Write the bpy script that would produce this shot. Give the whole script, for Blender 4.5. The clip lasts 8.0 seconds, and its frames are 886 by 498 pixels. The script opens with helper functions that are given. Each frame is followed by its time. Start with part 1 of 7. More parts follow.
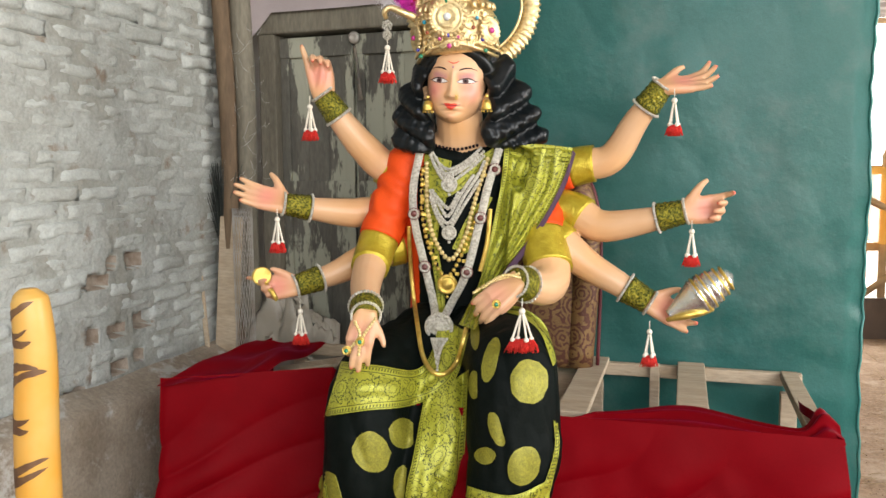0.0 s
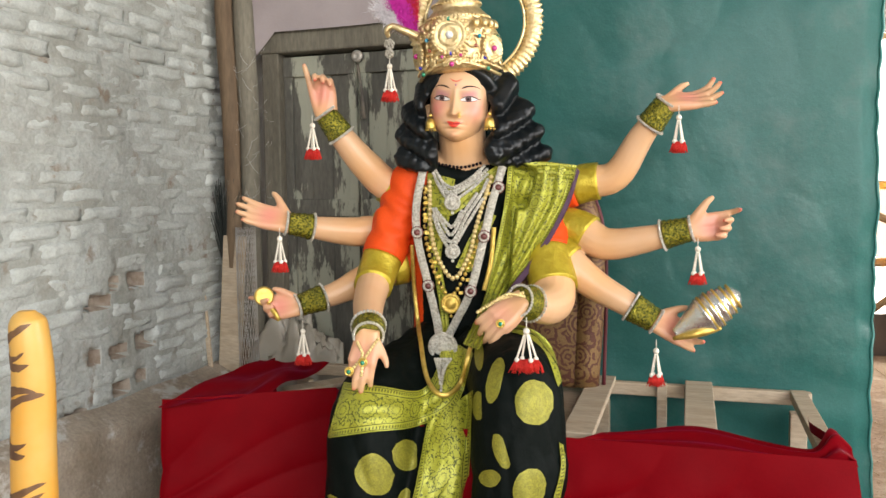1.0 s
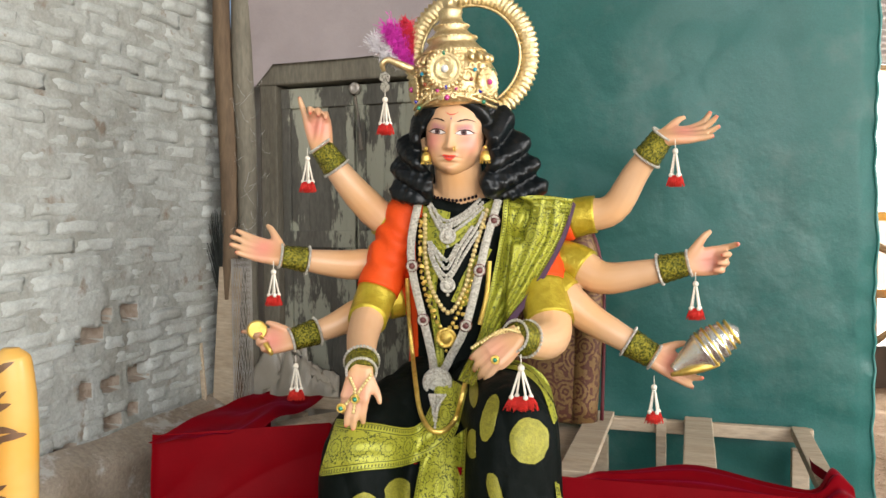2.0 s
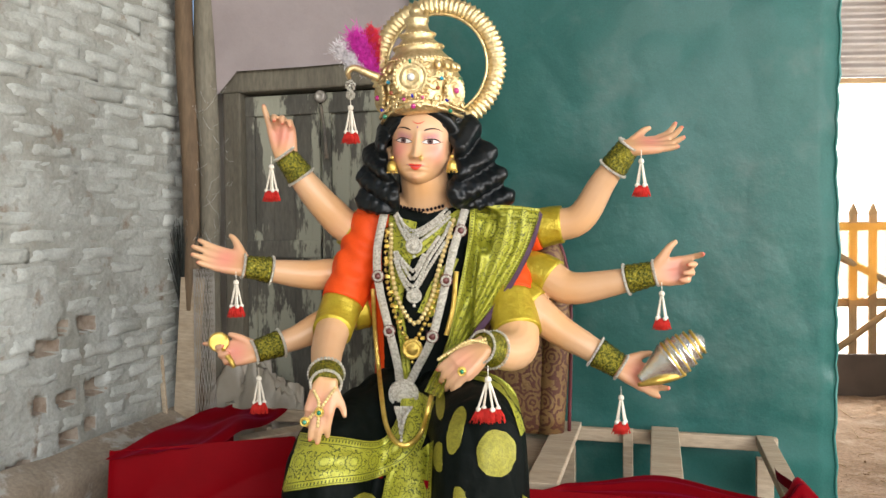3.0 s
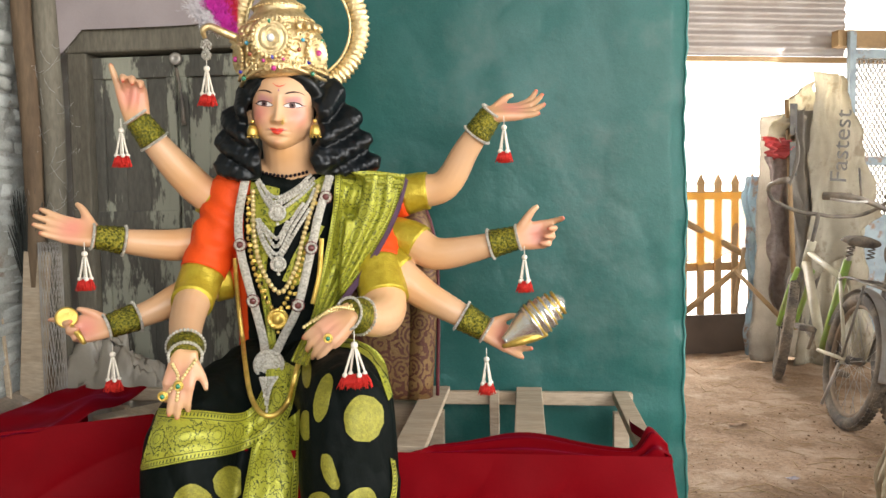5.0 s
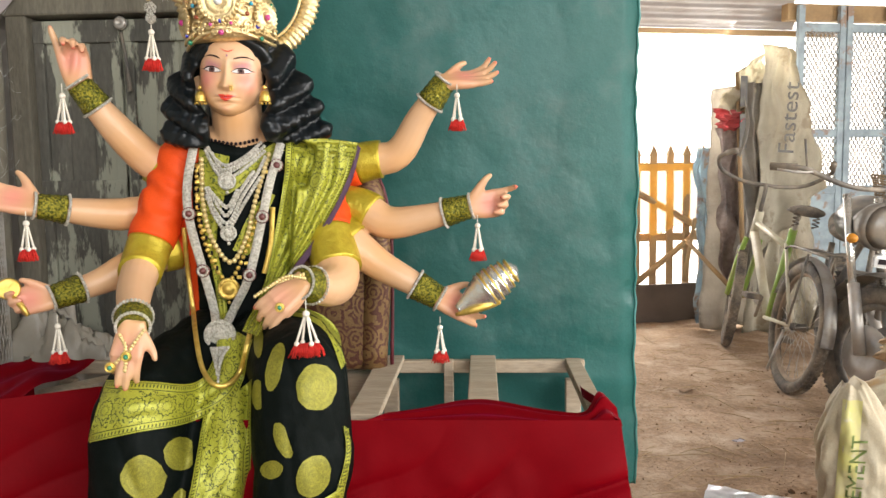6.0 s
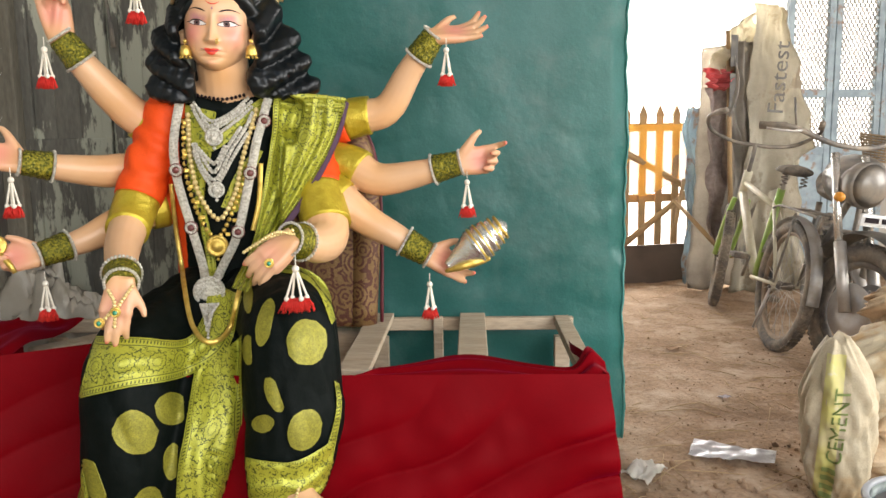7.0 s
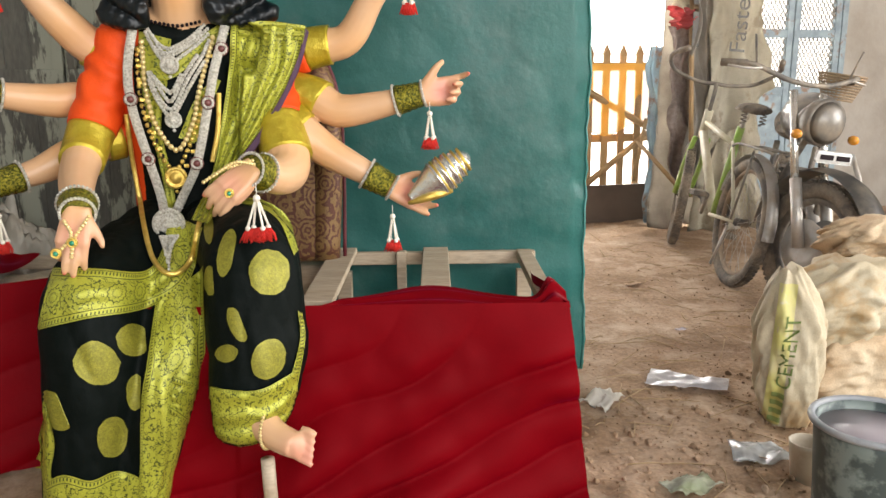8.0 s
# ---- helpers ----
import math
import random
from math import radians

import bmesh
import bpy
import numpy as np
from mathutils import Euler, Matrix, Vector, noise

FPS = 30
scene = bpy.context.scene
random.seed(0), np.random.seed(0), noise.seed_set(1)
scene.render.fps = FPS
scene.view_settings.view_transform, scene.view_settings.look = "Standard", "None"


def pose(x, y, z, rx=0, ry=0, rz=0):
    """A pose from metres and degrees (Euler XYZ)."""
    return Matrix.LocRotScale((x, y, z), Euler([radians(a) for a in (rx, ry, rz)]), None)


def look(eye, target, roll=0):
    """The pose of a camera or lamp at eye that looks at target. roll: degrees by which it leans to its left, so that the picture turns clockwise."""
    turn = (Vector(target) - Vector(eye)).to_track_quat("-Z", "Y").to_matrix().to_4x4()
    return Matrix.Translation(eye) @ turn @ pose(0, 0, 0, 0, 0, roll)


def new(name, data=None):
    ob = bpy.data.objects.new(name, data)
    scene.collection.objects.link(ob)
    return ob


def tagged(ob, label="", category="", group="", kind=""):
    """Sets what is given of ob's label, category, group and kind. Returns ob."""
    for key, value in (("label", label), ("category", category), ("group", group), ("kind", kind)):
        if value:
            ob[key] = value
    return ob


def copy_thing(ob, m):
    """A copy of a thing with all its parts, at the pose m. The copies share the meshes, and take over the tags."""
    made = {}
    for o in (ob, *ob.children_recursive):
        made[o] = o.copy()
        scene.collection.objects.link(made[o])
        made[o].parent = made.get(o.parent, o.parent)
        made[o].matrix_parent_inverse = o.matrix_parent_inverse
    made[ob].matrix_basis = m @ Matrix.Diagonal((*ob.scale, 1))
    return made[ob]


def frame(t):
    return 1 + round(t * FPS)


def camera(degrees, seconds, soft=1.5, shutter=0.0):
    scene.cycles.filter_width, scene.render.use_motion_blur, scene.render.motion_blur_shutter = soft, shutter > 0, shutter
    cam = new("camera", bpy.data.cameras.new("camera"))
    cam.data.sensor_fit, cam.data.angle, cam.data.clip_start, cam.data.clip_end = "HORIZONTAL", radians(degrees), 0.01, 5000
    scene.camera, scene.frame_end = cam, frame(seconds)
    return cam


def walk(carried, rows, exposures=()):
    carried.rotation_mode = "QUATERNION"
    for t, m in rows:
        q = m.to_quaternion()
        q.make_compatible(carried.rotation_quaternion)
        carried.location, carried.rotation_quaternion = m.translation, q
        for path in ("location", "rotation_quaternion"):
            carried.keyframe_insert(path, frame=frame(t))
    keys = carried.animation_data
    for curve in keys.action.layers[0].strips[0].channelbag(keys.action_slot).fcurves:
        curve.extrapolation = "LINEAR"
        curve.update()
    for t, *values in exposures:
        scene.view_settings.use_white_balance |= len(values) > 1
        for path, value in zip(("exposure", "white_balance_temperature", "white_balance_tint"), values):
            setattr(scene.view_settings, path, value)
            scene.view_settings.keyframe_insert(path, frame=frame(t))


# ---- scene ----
cam = camera(59.2, 8.0, 1.5)
PATH = [
    (0, (0.142, 0.202, 1.123), (0.028, 2.19, 0.935), -0.4),
    (0.5, (0.146, 0.214, 1.124), (0.019, 2.203, 0.958), -0.4),
    (1, (0.148, 0.222, 1.127), (0.019, 2.213, 0.982), -0.7),
    (1.5, (0.164, 0.233, 1.14), (0.027, 2.225, 1.034), -0.6),
    (3, (0.168, 0.268, 1.144), (0.118, 2.266, 1.093), -0.5),
    (3.5, (0.17, 0.276, 1.14), (0.219, 2.275, 1.086), -0.4),
    (4, (0.173, 0.275, 1.141), (0.273, 2.272, 1.086), -0.4),
    (4.5, (0.179, 0.276, 1.129), (0.364, 2.266, 1.062), -0.9),
    (5, (0.186, 0.279, 1.119), (0.46, 2.256, 1.0), -0.9),
    (6.5, (0.201, 0.28, 1.099), (0.598, 2.227, 0.874), -0.9),
    (7, (0.197, 0.28, 1.086), (0.6, 2.219, 0.804), -0.9),
    (7.5, (0.19, 0.281, 1.067), (0.615, 2.202, 0.707), -1.0),
    (8, (0.197, 0.271, 1.051), (0.683, 2.165, 0.629), -0.6),
]
walk(cam, [(t, look(eye, target, roll)) for t, eye, target, roll in PATH])

# ---- world and light ----
from mathutils.bvhtree import BVHTree

SUN_EL, SUN_AZ = radians(48), radians(60)
world = bpy.data.worlds.new("sky")
scene.world = world
world.use_nodes = True
wn = world.node_tree
sky = wn.nodes.new("ShaderNodeTexSky")
sky.sky_type, sky.sun_disc, sky.sun_elevation, sky.sun_rotation = "NISHITA", False, SUN_EL, SUN_AZ
wn.nodes["Background"].inputs["Strength"].default_value = 0.15
wn.links.new(sky.outputs[0], wn.nodes["Background"].inputs["Color"])
sun = new("sun", bpy.data.lights.new("sun", "SUN"))
sun.data.energy, sun.data.angle, sun.data.color = 3.0, radians(0.5), (1.0, 0.94, 0.85)
sun.matrix_world = look((30 * math.sin(SUN_AZ) * math.cos(SUN_EL), 30 * math.cos(SUN_AZ) * math.cos(SUN_EL), 30 * math.sin(SUN_EL)), (0, 0, 0))
scene.view_settings.exposure = 0.0


def area(name, eye, target, w, h, power, col):
    a = new(name, bpy.data.lights.new(name, "AREA"))
    a.data.shape, a.data.size, a.data.size_y, a.data.energy, a.data.color = "RECTANGLE", w, h, power, col
    a.matrix_world = look(eye, target)
    return a


# daylight of the presumed open front behind the camera, and of the doorway by the picket gate
area("front_daylight", (1.6, -2.3, 2.1), (-0.3, 2.6, 1.0), 5.0, 2.6, 340, (1.0, 0.97, 0.93))
# added fill lamp, no opening seen there; brightens wall, tarpaulin and bicycle
area("side_daylight", (5.9, 0.9, 1.75), (0.0, 2.4, 1.1), 2.6, 1.9, 260, (1.0, 0.97, 0.93))
area("gate_daylight", (3.1, 6.1, 1.35), (0.6, 2.4, 0.9), 1.6, 1.7, 175, (1.0, 0.97, 0.93))


# ---- materials ----
def mat(name, col, rough=0.6, metal=0.0, grain=0.0, gscale=200.0, col2=None, scale=8.0, bump=0.0, bscale=60.0, mix=(0.4, 0.65),
        sheen=0.0, coat=0.0, spec=0.5, alpha=1.0, trans=0.0, stretch=(1, 1, 1), wear=None, wscale=3.0, wmix=(0.55, 0.62), rand=False):
    m = bpy.data.materials.new(name)
    m.use_nodes = True
    n, ln = m.node_tree.nodes, m.node_tree.links
    p = n["Principled BSDF"]
    p.inputs["Roughness"].default_value, p.inputs["Metallic"].default_value = rough, metal
    p.inputs["Alpha"].default_value, p.inputs["Transmission Weight"].default_value = alpha, trans
    p.inputs["Coat Weight"].default_value, p.inputs["Sheen Weight"].default_value = coat, sheen
    p.inputs["Coat Roughness"].default_value = 0.15
    p.inputs["Specular IOR Level"].default_value = spec
    tc, mp = n.new("ShaderNodeTexCoord"), n.new("ShaderNodeMapping")
    mp.inputs["Scale"].default_value = stretch
    ln.new(tc.outputs["Object"], mp.inputs["Vector"])
    if rand:
        oi, mu = n.new("ShaderNodeObjectInfo"), n.new("ShaderNodeMath")
        mu.operation = "MULTIPLY"
        mu.inputs[1].default_value = 37.0
        ln.new(oi.outputs["Random"], mu.inputs[0])
        ln.new(mu.outputs[0], mp.inputs["Location"])

    def noise_at(sc, detail=4.0, rg=0.6):
        t = n.new("ShaderNodeTexNoise")
        t.inputs["Scale"].default_value, t.inputs["Detail"].default_value, t.inputs["Roughness"].default_value = sc, detail, rg
        ln.new(mp.outputs[0], t.inputs["Vector"])
        return t.outputs["Fac"]

    def ramp(sock, a, b):
        r = n.new("ShaderNodeMapRange")
        r.inputs["From Min"].default_value, r.inputs["From Max"].default_value = a, b
        ln.new(sock, r.inputs["Value"])
        return r.outputs[0]

    def mixed(fac, a, b):
        x = n.new("ShaderNodeMix")
        x.data_type = "RGBA"
        ln.new(fac, x.inputs["Factor"])
        for sock, v in ((x.inputs["A"], a), (x.inputs["B"], b)):
            if isinstance(v, tuple):
                sock.default_value = (*v, 1)
            else:
                ln.new(v, sock)
        return x.outputs["Result"]

    out = mixed(ramp(noise_at(scale), *mix), col, col2 or tuple(0.82 * c for c in col))
    if grain:
        g = n.new("ShaderNodeMix")
        g.data_type, g.blend_type = "RGBA", "MULTIPLY"
        g.inputs["Factor"].default_value = grain
        ln.new(out, g.inputs["A"])
        ln.new(ramp(noise_at(gscale, 2.0), 0.3, 0.7), g.inputs["B"])
        out = g.outputs["Result"]
    if wear:
        out = mixed(ramp(noise_at(wscale, 6.0, 0.7), *wmix), out, wear)
    ln.new(out, p.inputs["Base Color"])
    if bump:
        b = n.new("ShaderNodeBump")
        b.inputs["Strength"].default_value, b.inputs["Distance"].default_value = bump, 0.01
        ln.new(noise_at(bscale, 5.0), b.inputs["Height"])
        ln.new(b.outputs[0], p.inputs["Normal"])
    return m


def paint_attr(m, attr, col):
    """Lays a second paint over a material where the mesh's own paint layer says so."""
    n, ln = m.node_tree.nodes, m.node_tree.links
    p = n["Principled BSDF"]
    a, x = n.new("ShaderNodeAttribute"), n.new("ShaderNodeMix")
    a.attribute_name = attr
    x.data_type = "RGBA"
    x.inputs["B"].default_value = (*col, 1)
    ln.new(p.inputs["Base Color"].links[0].from_socket, x.inputs["A"])
    ln.new(a.outputs["Fac"], x.inputs["Factor"])
    ln.new(x.outputs["Result"], p.inputs["Base Color"])


def brocade(name, ground, gold, scale=45.0, amount=0.42, rough=0.45, metal=0.28):
    """Woven gold cloth: small round motifs and a fine weave."""
    m = mat(name, gold, rough, metal, grain=0.35, gscale=500, col2=tuple(0.75 * c for c in gold), scale=10, bump=0.25, bscale=90)
    n, ln = m.node_tree.nodes, m.node_tree.links
    p = n["Principled BSDF"]
    tc, v, nz = n.new("ShaderNodeTexCoord"), n.new("ShaderNodeTexVoronoi"), n.new("ShaderNodeTexNoise")
    v.inputs["Scale"].default_value = scale * 0.45
    nz.inputs["Scale"].default_value, nz.inputs["Detail"].default_value = scale * 2.2, 1.0
    w = n.new("ShaderNodeMath")
    w.operation = "SINE"
    k = n.new("ShaderNodeMath")
    k.operation = "MULTIPLY"
    k.inputs[1].default_value = 26.0
    ln.new(tc.outputs["Object"], v.inputs["Vector"])
    ln.new(tc.outputs["Object"], nz.inputs["Vector"])
    ln.new(v.outputs["Distance"], k.inputs[0])
    ln.new(k.outputs[0], w.inputs[0])
    ad = n.new("ShaderNodeMath")
    ad.operation = "MULTIPLY_ADD"
    ad.inputs[1].default_value = 0.22
    ln.new(w.outputs[0], ad.inputs[0])
    ln.new(nz.outputs["Fac"], ad.inputs[2])
    r = n.new("ShaderNodeMapRange")
    r.inputs["From Min"].default_value, r.inputs["From Max"].default_value = amount - 0.06, amount - 0.02
    r.inputs["To Min"].default_value, r.inputs["To Max"].default_value = 1.0, 0.0
    ln.new(ad.outputs[0], r.inputs["Value"])
    x = n.new("ShaderNodeMix")
    x.data_type = "RGBA"
    x.inputs["B"].default_value = (*ground, 1)
    ln.new(r.outputs[0], x.inputs["Factor"])
    ln.new(p.inputs["Base Color"].links[0].from_socket, x.inputs["A"])
    ln.new(x.outputs["Result"], p.inputs["Base Color"])
    return m


def woven_border(name, ground, gold):
    """Gold border cloth; its mesh carries metres across (mid), along, and from the nearest edge."""
    m = mat(name, gold, 0.42, 0.30, grain=0.30, gscale=520, col2=tuple(0.80 * c for c in gold), scale=12, bump=0.35, bscale=70)
    n, ln = m.node_tree.nodes, m.node_tree.links
    p = n["Principled BSDF"]

    def val(attr):
        a = n.new("ShaderNodeAttribute")
        a.attribute_name = attr
        return a.outputs["Fac"]

    def calc(op, a, b=None, c=None):
        k = n.new("ShaderNodeMath")
        k.operation = op
        for sock, v in zip(k.inputs, (a, b, c)):
            if v is None:
                continue
            if isinstance(v, (int, float)):
                sock.default_value = v
            else:
                ln.new(v, sock)
        return k.outputs[0]

    def line(x, at_, half):
        return calc("LESS_THAN", calc("ABSOLUTE", calc("SUBTRACT", x, at_)), half)

    mid, along, edge = val("mid"), val("along"), val("edge")
    cell = calc("MULTIPLY", calc("SUBTRACT", calc("FRACT", calc("DIVIDE", along, 0.078)), 0.5), 0.078)
    r = calc("SQRT", calc("ADD", calc("MULTIPLY", mid, mid), calc("MULTIPLY", cell, cell)))
    ang = calc("ARCTAN2", mid, cell)
    frill = calc("MULTIPLY", calc("SINE", calc("MULTIPLY", ang, 13.0)), 0.0018)
    rose = calc("MAXIMUM", line(calc("ADD", r, frill), 0.0245, 0.0016), line(calc("ADD", r, frill), 0.0125, 0.0011))
    tc, nz = n.new("ShaderNodeTexCoord"), n.new("ShaderNodeTexNoise")
    nz.inputs["Scale"].default_value, nz.inputs["Detail"].default_value = 95.0, 1.0
    ln.new(tc.outputs["Object"], nz.inputs["Vector"])
    vine = calc("MULTIPLY", line(nz.outputs["Fac"], 0.43, 0.035), calc("MULTIPLY", calc("GREATER_THAN", r, 0.028), calc("GREATER_THAN", edge, 0.024)))
    teeth = calc("MULTIPLY", line(edge, 0.011, 0.004), calc("GREATER_THAN", calc("SINE", calc("MULTIPLY", along, 720.0)), 0.25))
    dark = calc("MAXIMUM", calc("MAXIMUM", rose, vine), calc("MAXIMUM", line(edge, 0.021, 0.0013), calc("MAXIMUM", line(edge, 0.0045, 0.0010), teeth)))
    x = n.new("ShaderNodeMix")
    x.data_type = "RGBA"
    x.inputs["B"].default_value = (*ground, 1)
    ln.new(dark, x.inputs["Factor"])
    ln.new(p.inputs["Base Color"].links[0].from_socket, x.inputs["A"])
    ln.new(x.outputs["Result"], p.inputs["Base Color"])
    return m


SKIN = mat("painted_skin", (0.61, 0.375, 0.212), 0.42, col2=(0.59, 0.35, 0.185), scale=6, coat=0.12, spec=0.38)
paint_attr(SKIN, "blush", (0.72, 0.19, 0.18))
paint_attr(SKIN, "ochre", (0.68, 0.32, 0.07))
paint_attr(SKIN, "lids", (0.36, 0.13, 0.20))
paint_attr(SKIN, "nails", (0.60, 0.03, 0.025))
HAIR = mat("black_gloss_paint", (0.003, 0.005, 0.006), 0.36, coat=0.05, spec=0.30, bump=0.12, bscale=25, stretch=(1, 1, 0.3))
ORANGE = mat("orange_cloth", (0.76, 0.075, 0.006), 0.6, grain=0.12, gscale=300, spec=0.25, col2=(0.70, 0.06, 0.005), bump=0.2, bscale=60)
GOLDBAND = mat("gold_band_cloth", (0.52, 0.40, 0.035), 0.38, 0.5, col2=(0.42, 0.31, 0.02), scale=30, bump=0.5, bscale=45)
BLACKSILK = mat("black_silk", (0.002, 0.004, 0.003), 0.6, col2=(0.004, 0.006, 0.005), scale=30, bump=0.3, bscale=30, spec=0.08)
GOLDSILK = brocade("gold_brocade", (0.10, 0.12, 0.012), (0.46, 0.46, 0.048), 60.0, 0.34)
BORDERSILK = woven_border("gold_border_weave", (0.075, 0.085, 0.010), (0.50, 0.50, 0.052))
DOTSILK = mat("dull_gold_weave", (0.36, 0.33, 0.035), 0.5, 0.35, grain=0.5, gscale=400, col2=(0.28, 0.26, 0.03), scale=60)
DOTSILK_DARK = mat("dull_gold_weave_dark", (0.325, 0.30, 0.032), 0.55, 0.3, grain=0.5, gscale=400, col2=(0.26, 0.24, 0.026), scale=60)
LIPS = mat("red_lip_paint", (0.72, 0.06, 0.03), 0.3)
EYEWHITE = mat("eye_white", (0.80, 0.74, 0.70), 0.25)
IRIS = mat("iris_paint", (0.14, 0.075, 0.07), 0.3, spec=0.3)
LINER = mat("liner_paint", (0.012, 0.006, 0.008), 0.6, spec=0.15)
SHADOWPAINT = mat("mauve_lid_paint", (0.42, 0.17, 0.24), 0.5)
GOLD = mat("gold_metal", (0.80, 0.64, 0.35), 0.31, 0.85, col2=(0.62, 0.46, 0.22), scale=70, bump=0.35, bscale=120)
YGOLD = mat("yellow_gold", (0.76, 0.55, 0.14), 0.28, 0.75, col2=(0.60, 0.40, 0.08), scale=50, bump=0.3, bscale=200)
SILVER = mat("silver_stones", (0.88, 0.84, 0.73), 0.22, 0.2, grain=0.15, gscale=420, col2=(0.5, 0.47, 0.38), scale=160, bump=0.9, bscale=320)
CHROME = mat("silver_metal", (0.72, 0.71, 0.66), 0.25, 0.85, bump=0.3, bscale=60)
PEARL = mat("pearl", (0.78, 0.72, 0.60), 0.25, coat=0.4)
GPEARL = mat("gold_pearl", (0.74, 0.58, 0.26), 0.28, 0.4)
GREENBANGLE = mat("green_gold_bangle", (0.06, 0.075, 0.008), 0.22, 0.6, col2=(0.36, 0.31, 0.03), scale=150, mix=(0.40, 0.62), bump=0.8, bscale=130)
REDTASSEL = mat("red_thread", (0.70, 0.02, 0.01), 0.8, grain=0.4, gscale=300)
REDVELVET = mat("red_velvet", (0.178, 0.0002, 0.0035), 0.6, col2=(0.140, 0.0, 0.0025), scale=3, spec=0.06, sheen=0.07, grain=0.10, gscale=250, bump=0.06, bscale=60)
REDVELVET.node_tree.nodes["Principled BSDF"].inputs["Sheen Tint"].default_value = (1.0, 0.0, 0.34, 1)
REDVELVET.node_tree.nodes["Principled BSDF"].inputs["Sheen Roughness"].default_value = 0.35
TIMBER = mat("raw_timber", (0.52, 0.42, 0.30), 0.75, grain=0.25, gscale=120, col2=(0.43, 0.33, 0.22), scale=14, bump=0.3, bscale=50, stretch=(0.2, 1, 1))
WHITEWASH = mat("whitewashed_brick", (0.47, 0.49, 0.46), 0.9, grain=0.2, gscale=110, col2=(0.36, 0.37, 0.335), scale=5, bump=0.9, bscale=30,
                wear=(0.24, 0.195, 0.145), wscale=9, wmix=(0.63, 0.70), rand=True)
MORTAR = mat("whitewashed_mortar", (0.40, 0.415, 0.385), 0.95, grain=0.2, gscale=90, col2=(0.29, 0.29, 0.255), scale=6, bump=0.9, bscale=36, wear=(0.21, 0.17, 0.13), wscale=8, wmix=(0.58, 0.68))
PLINTH = mat("worn_plaster", (0.34, 0.285, 0.22), 0.95, grain=0.25, gscale=80, col2=(0.24, 0.19, 0.135), scale=4, bump=0.8, bscale=22, wear=(0.40, 0.38, 0.34), wscale=5)
DOORWOOD = mat("weathered_door", (0.15, 0.14, 0.115), 0.8, grain=0.3, gscale=90, col2=(0.10, 0.095, 0.078), scale=5, bump=0.5, bscale=30,
               stretch=(1, 1, 0.25), wear=(0.34, 0.34, 0.265), wscale=7, wmix=(0.50, 0.535))
FRAMEWOOD = mat("old_frame_wood", (0.20, 0.18, 0.135), 0.85, grain=0.3, gscale=90, col2=(0.13, 0.115, 0.085), scale=6, bump=0.5, bscale=30, stretch=(1, 1, 0.25))
POLEWOOD = mat("brown_pole", (0.19, 0.13, 0.075), 0.85, grain=0.3, gscale=70, col2=(0.11, 0.07, 0.04), scale=8, bump=0.5, bscale=30, stretch=(1, 1, 0.2))
GREYCLOTH = mat("mauve_grey_cloth", (0.36, 0.31, 0.31), 0.9, grain=0.1, gscale=300, col2=(0.31, 0.265, 0.265), scale=3, bump=0.2, bscale=20)
# pale wear patches: dust, and daylight haze put into the colour
GREENSHEET = mat("green_tarpaulin", (0.042, 0.203, 0.178), 0.42, coat=0.10, col2=(0.061, 0.243, 0.220), scale=2.2, grain=0.15, gscale=200, bump=0.6, bscale=7,
                 wear=(0.125, 0.25, 0.225), wscale=3.2, wmix=(0.52, 0.80))
DIRT = mat("dry_earth", (0.40, 0.27, 0.17), 0.97, grain=0.35, gscale=60, col2=(0.25, 0.15, 0.075), scale=3.2, bump=1.0, bscale=34, wear=(0.46, 0.35, 0.25), wscale=4, wmix=(0.5, 0.7))
TINROOF = mat("tin_sheet", (0.45, 0.42, 0.40), 0.5, 0.4, col2=(0.36, 0.32, 0.29), scale=3)
PLASTER = mat("grey_plaster", (0.42, 0.38, 0.33), 0.9, col2=(0.34, 0.30, 0.25), scale=3, bump=0.4, bscale=20)
BROWNBROCADE = brocade("brown_brocade", (0.10, 0.035, 0.02), (0.28, 0.16, 0.06), 40.0, 0.5, 0.5, 0.25)
TIGER = mat("tiger_yellow_paint", (0.64, 0.31, 0.04), 0.5, col2=(0.60, 0.36, 0.09), scale=5, coat=0.15)
STRIPE = mat("tiger_stripe_paint", (0.15, 0.075, 0.03), 0.55, col2=(0.09, 0.04, 0.018), scale=25)
POLY = mat("milky_polythene", (0.78, 0.75, 0.68), 0.35, col2=(0.66, 0.62, 0.54), scale=6, bump=0.4, bscale=15, alpha=0.93)
FOIL = mat("silver_foil", (0.82, 0.82, 0.84), 0.3, 0.5, bump=0.6, bscale=30)
SACK = mat("woven_sack", (0.50, 0.43, 0.30), 0.75, grain=0.2, gscale=350, col2=(0.47, 0.38, 0.24), scale=6, bump=0.6, bscale=18, wear=(0.42, 0.27, 0.12), wscale=4.0, wmix=(0.54, 0.68))
SACKYELLOW = mat("yellow_print", (0.54, 0.50, 0.15), 0.75, col2=(0.50, 0.44, 0.22), scale=9, wear=(0.52, 0.46, 0.32), wscale=14, wmix=(0.58, 0.66))
SACKGREEN = mat("green_print", (0.25, 0.32, 0.10), 0.75)
RUBBER = mat("dusty_rubber", (0.11, 0.095, 0.08), 0.9, col2=(0.30, 0.24, 0.175), scale=9, grain=0.3, bump=0.4)
DUSTYMETAL = mat("dusty_dark_metal", (0.10, 0.09, 0.08), 0.65, 0.2, col2=(0.27, 0.225, 0.17), scale=9, bump=0.2)
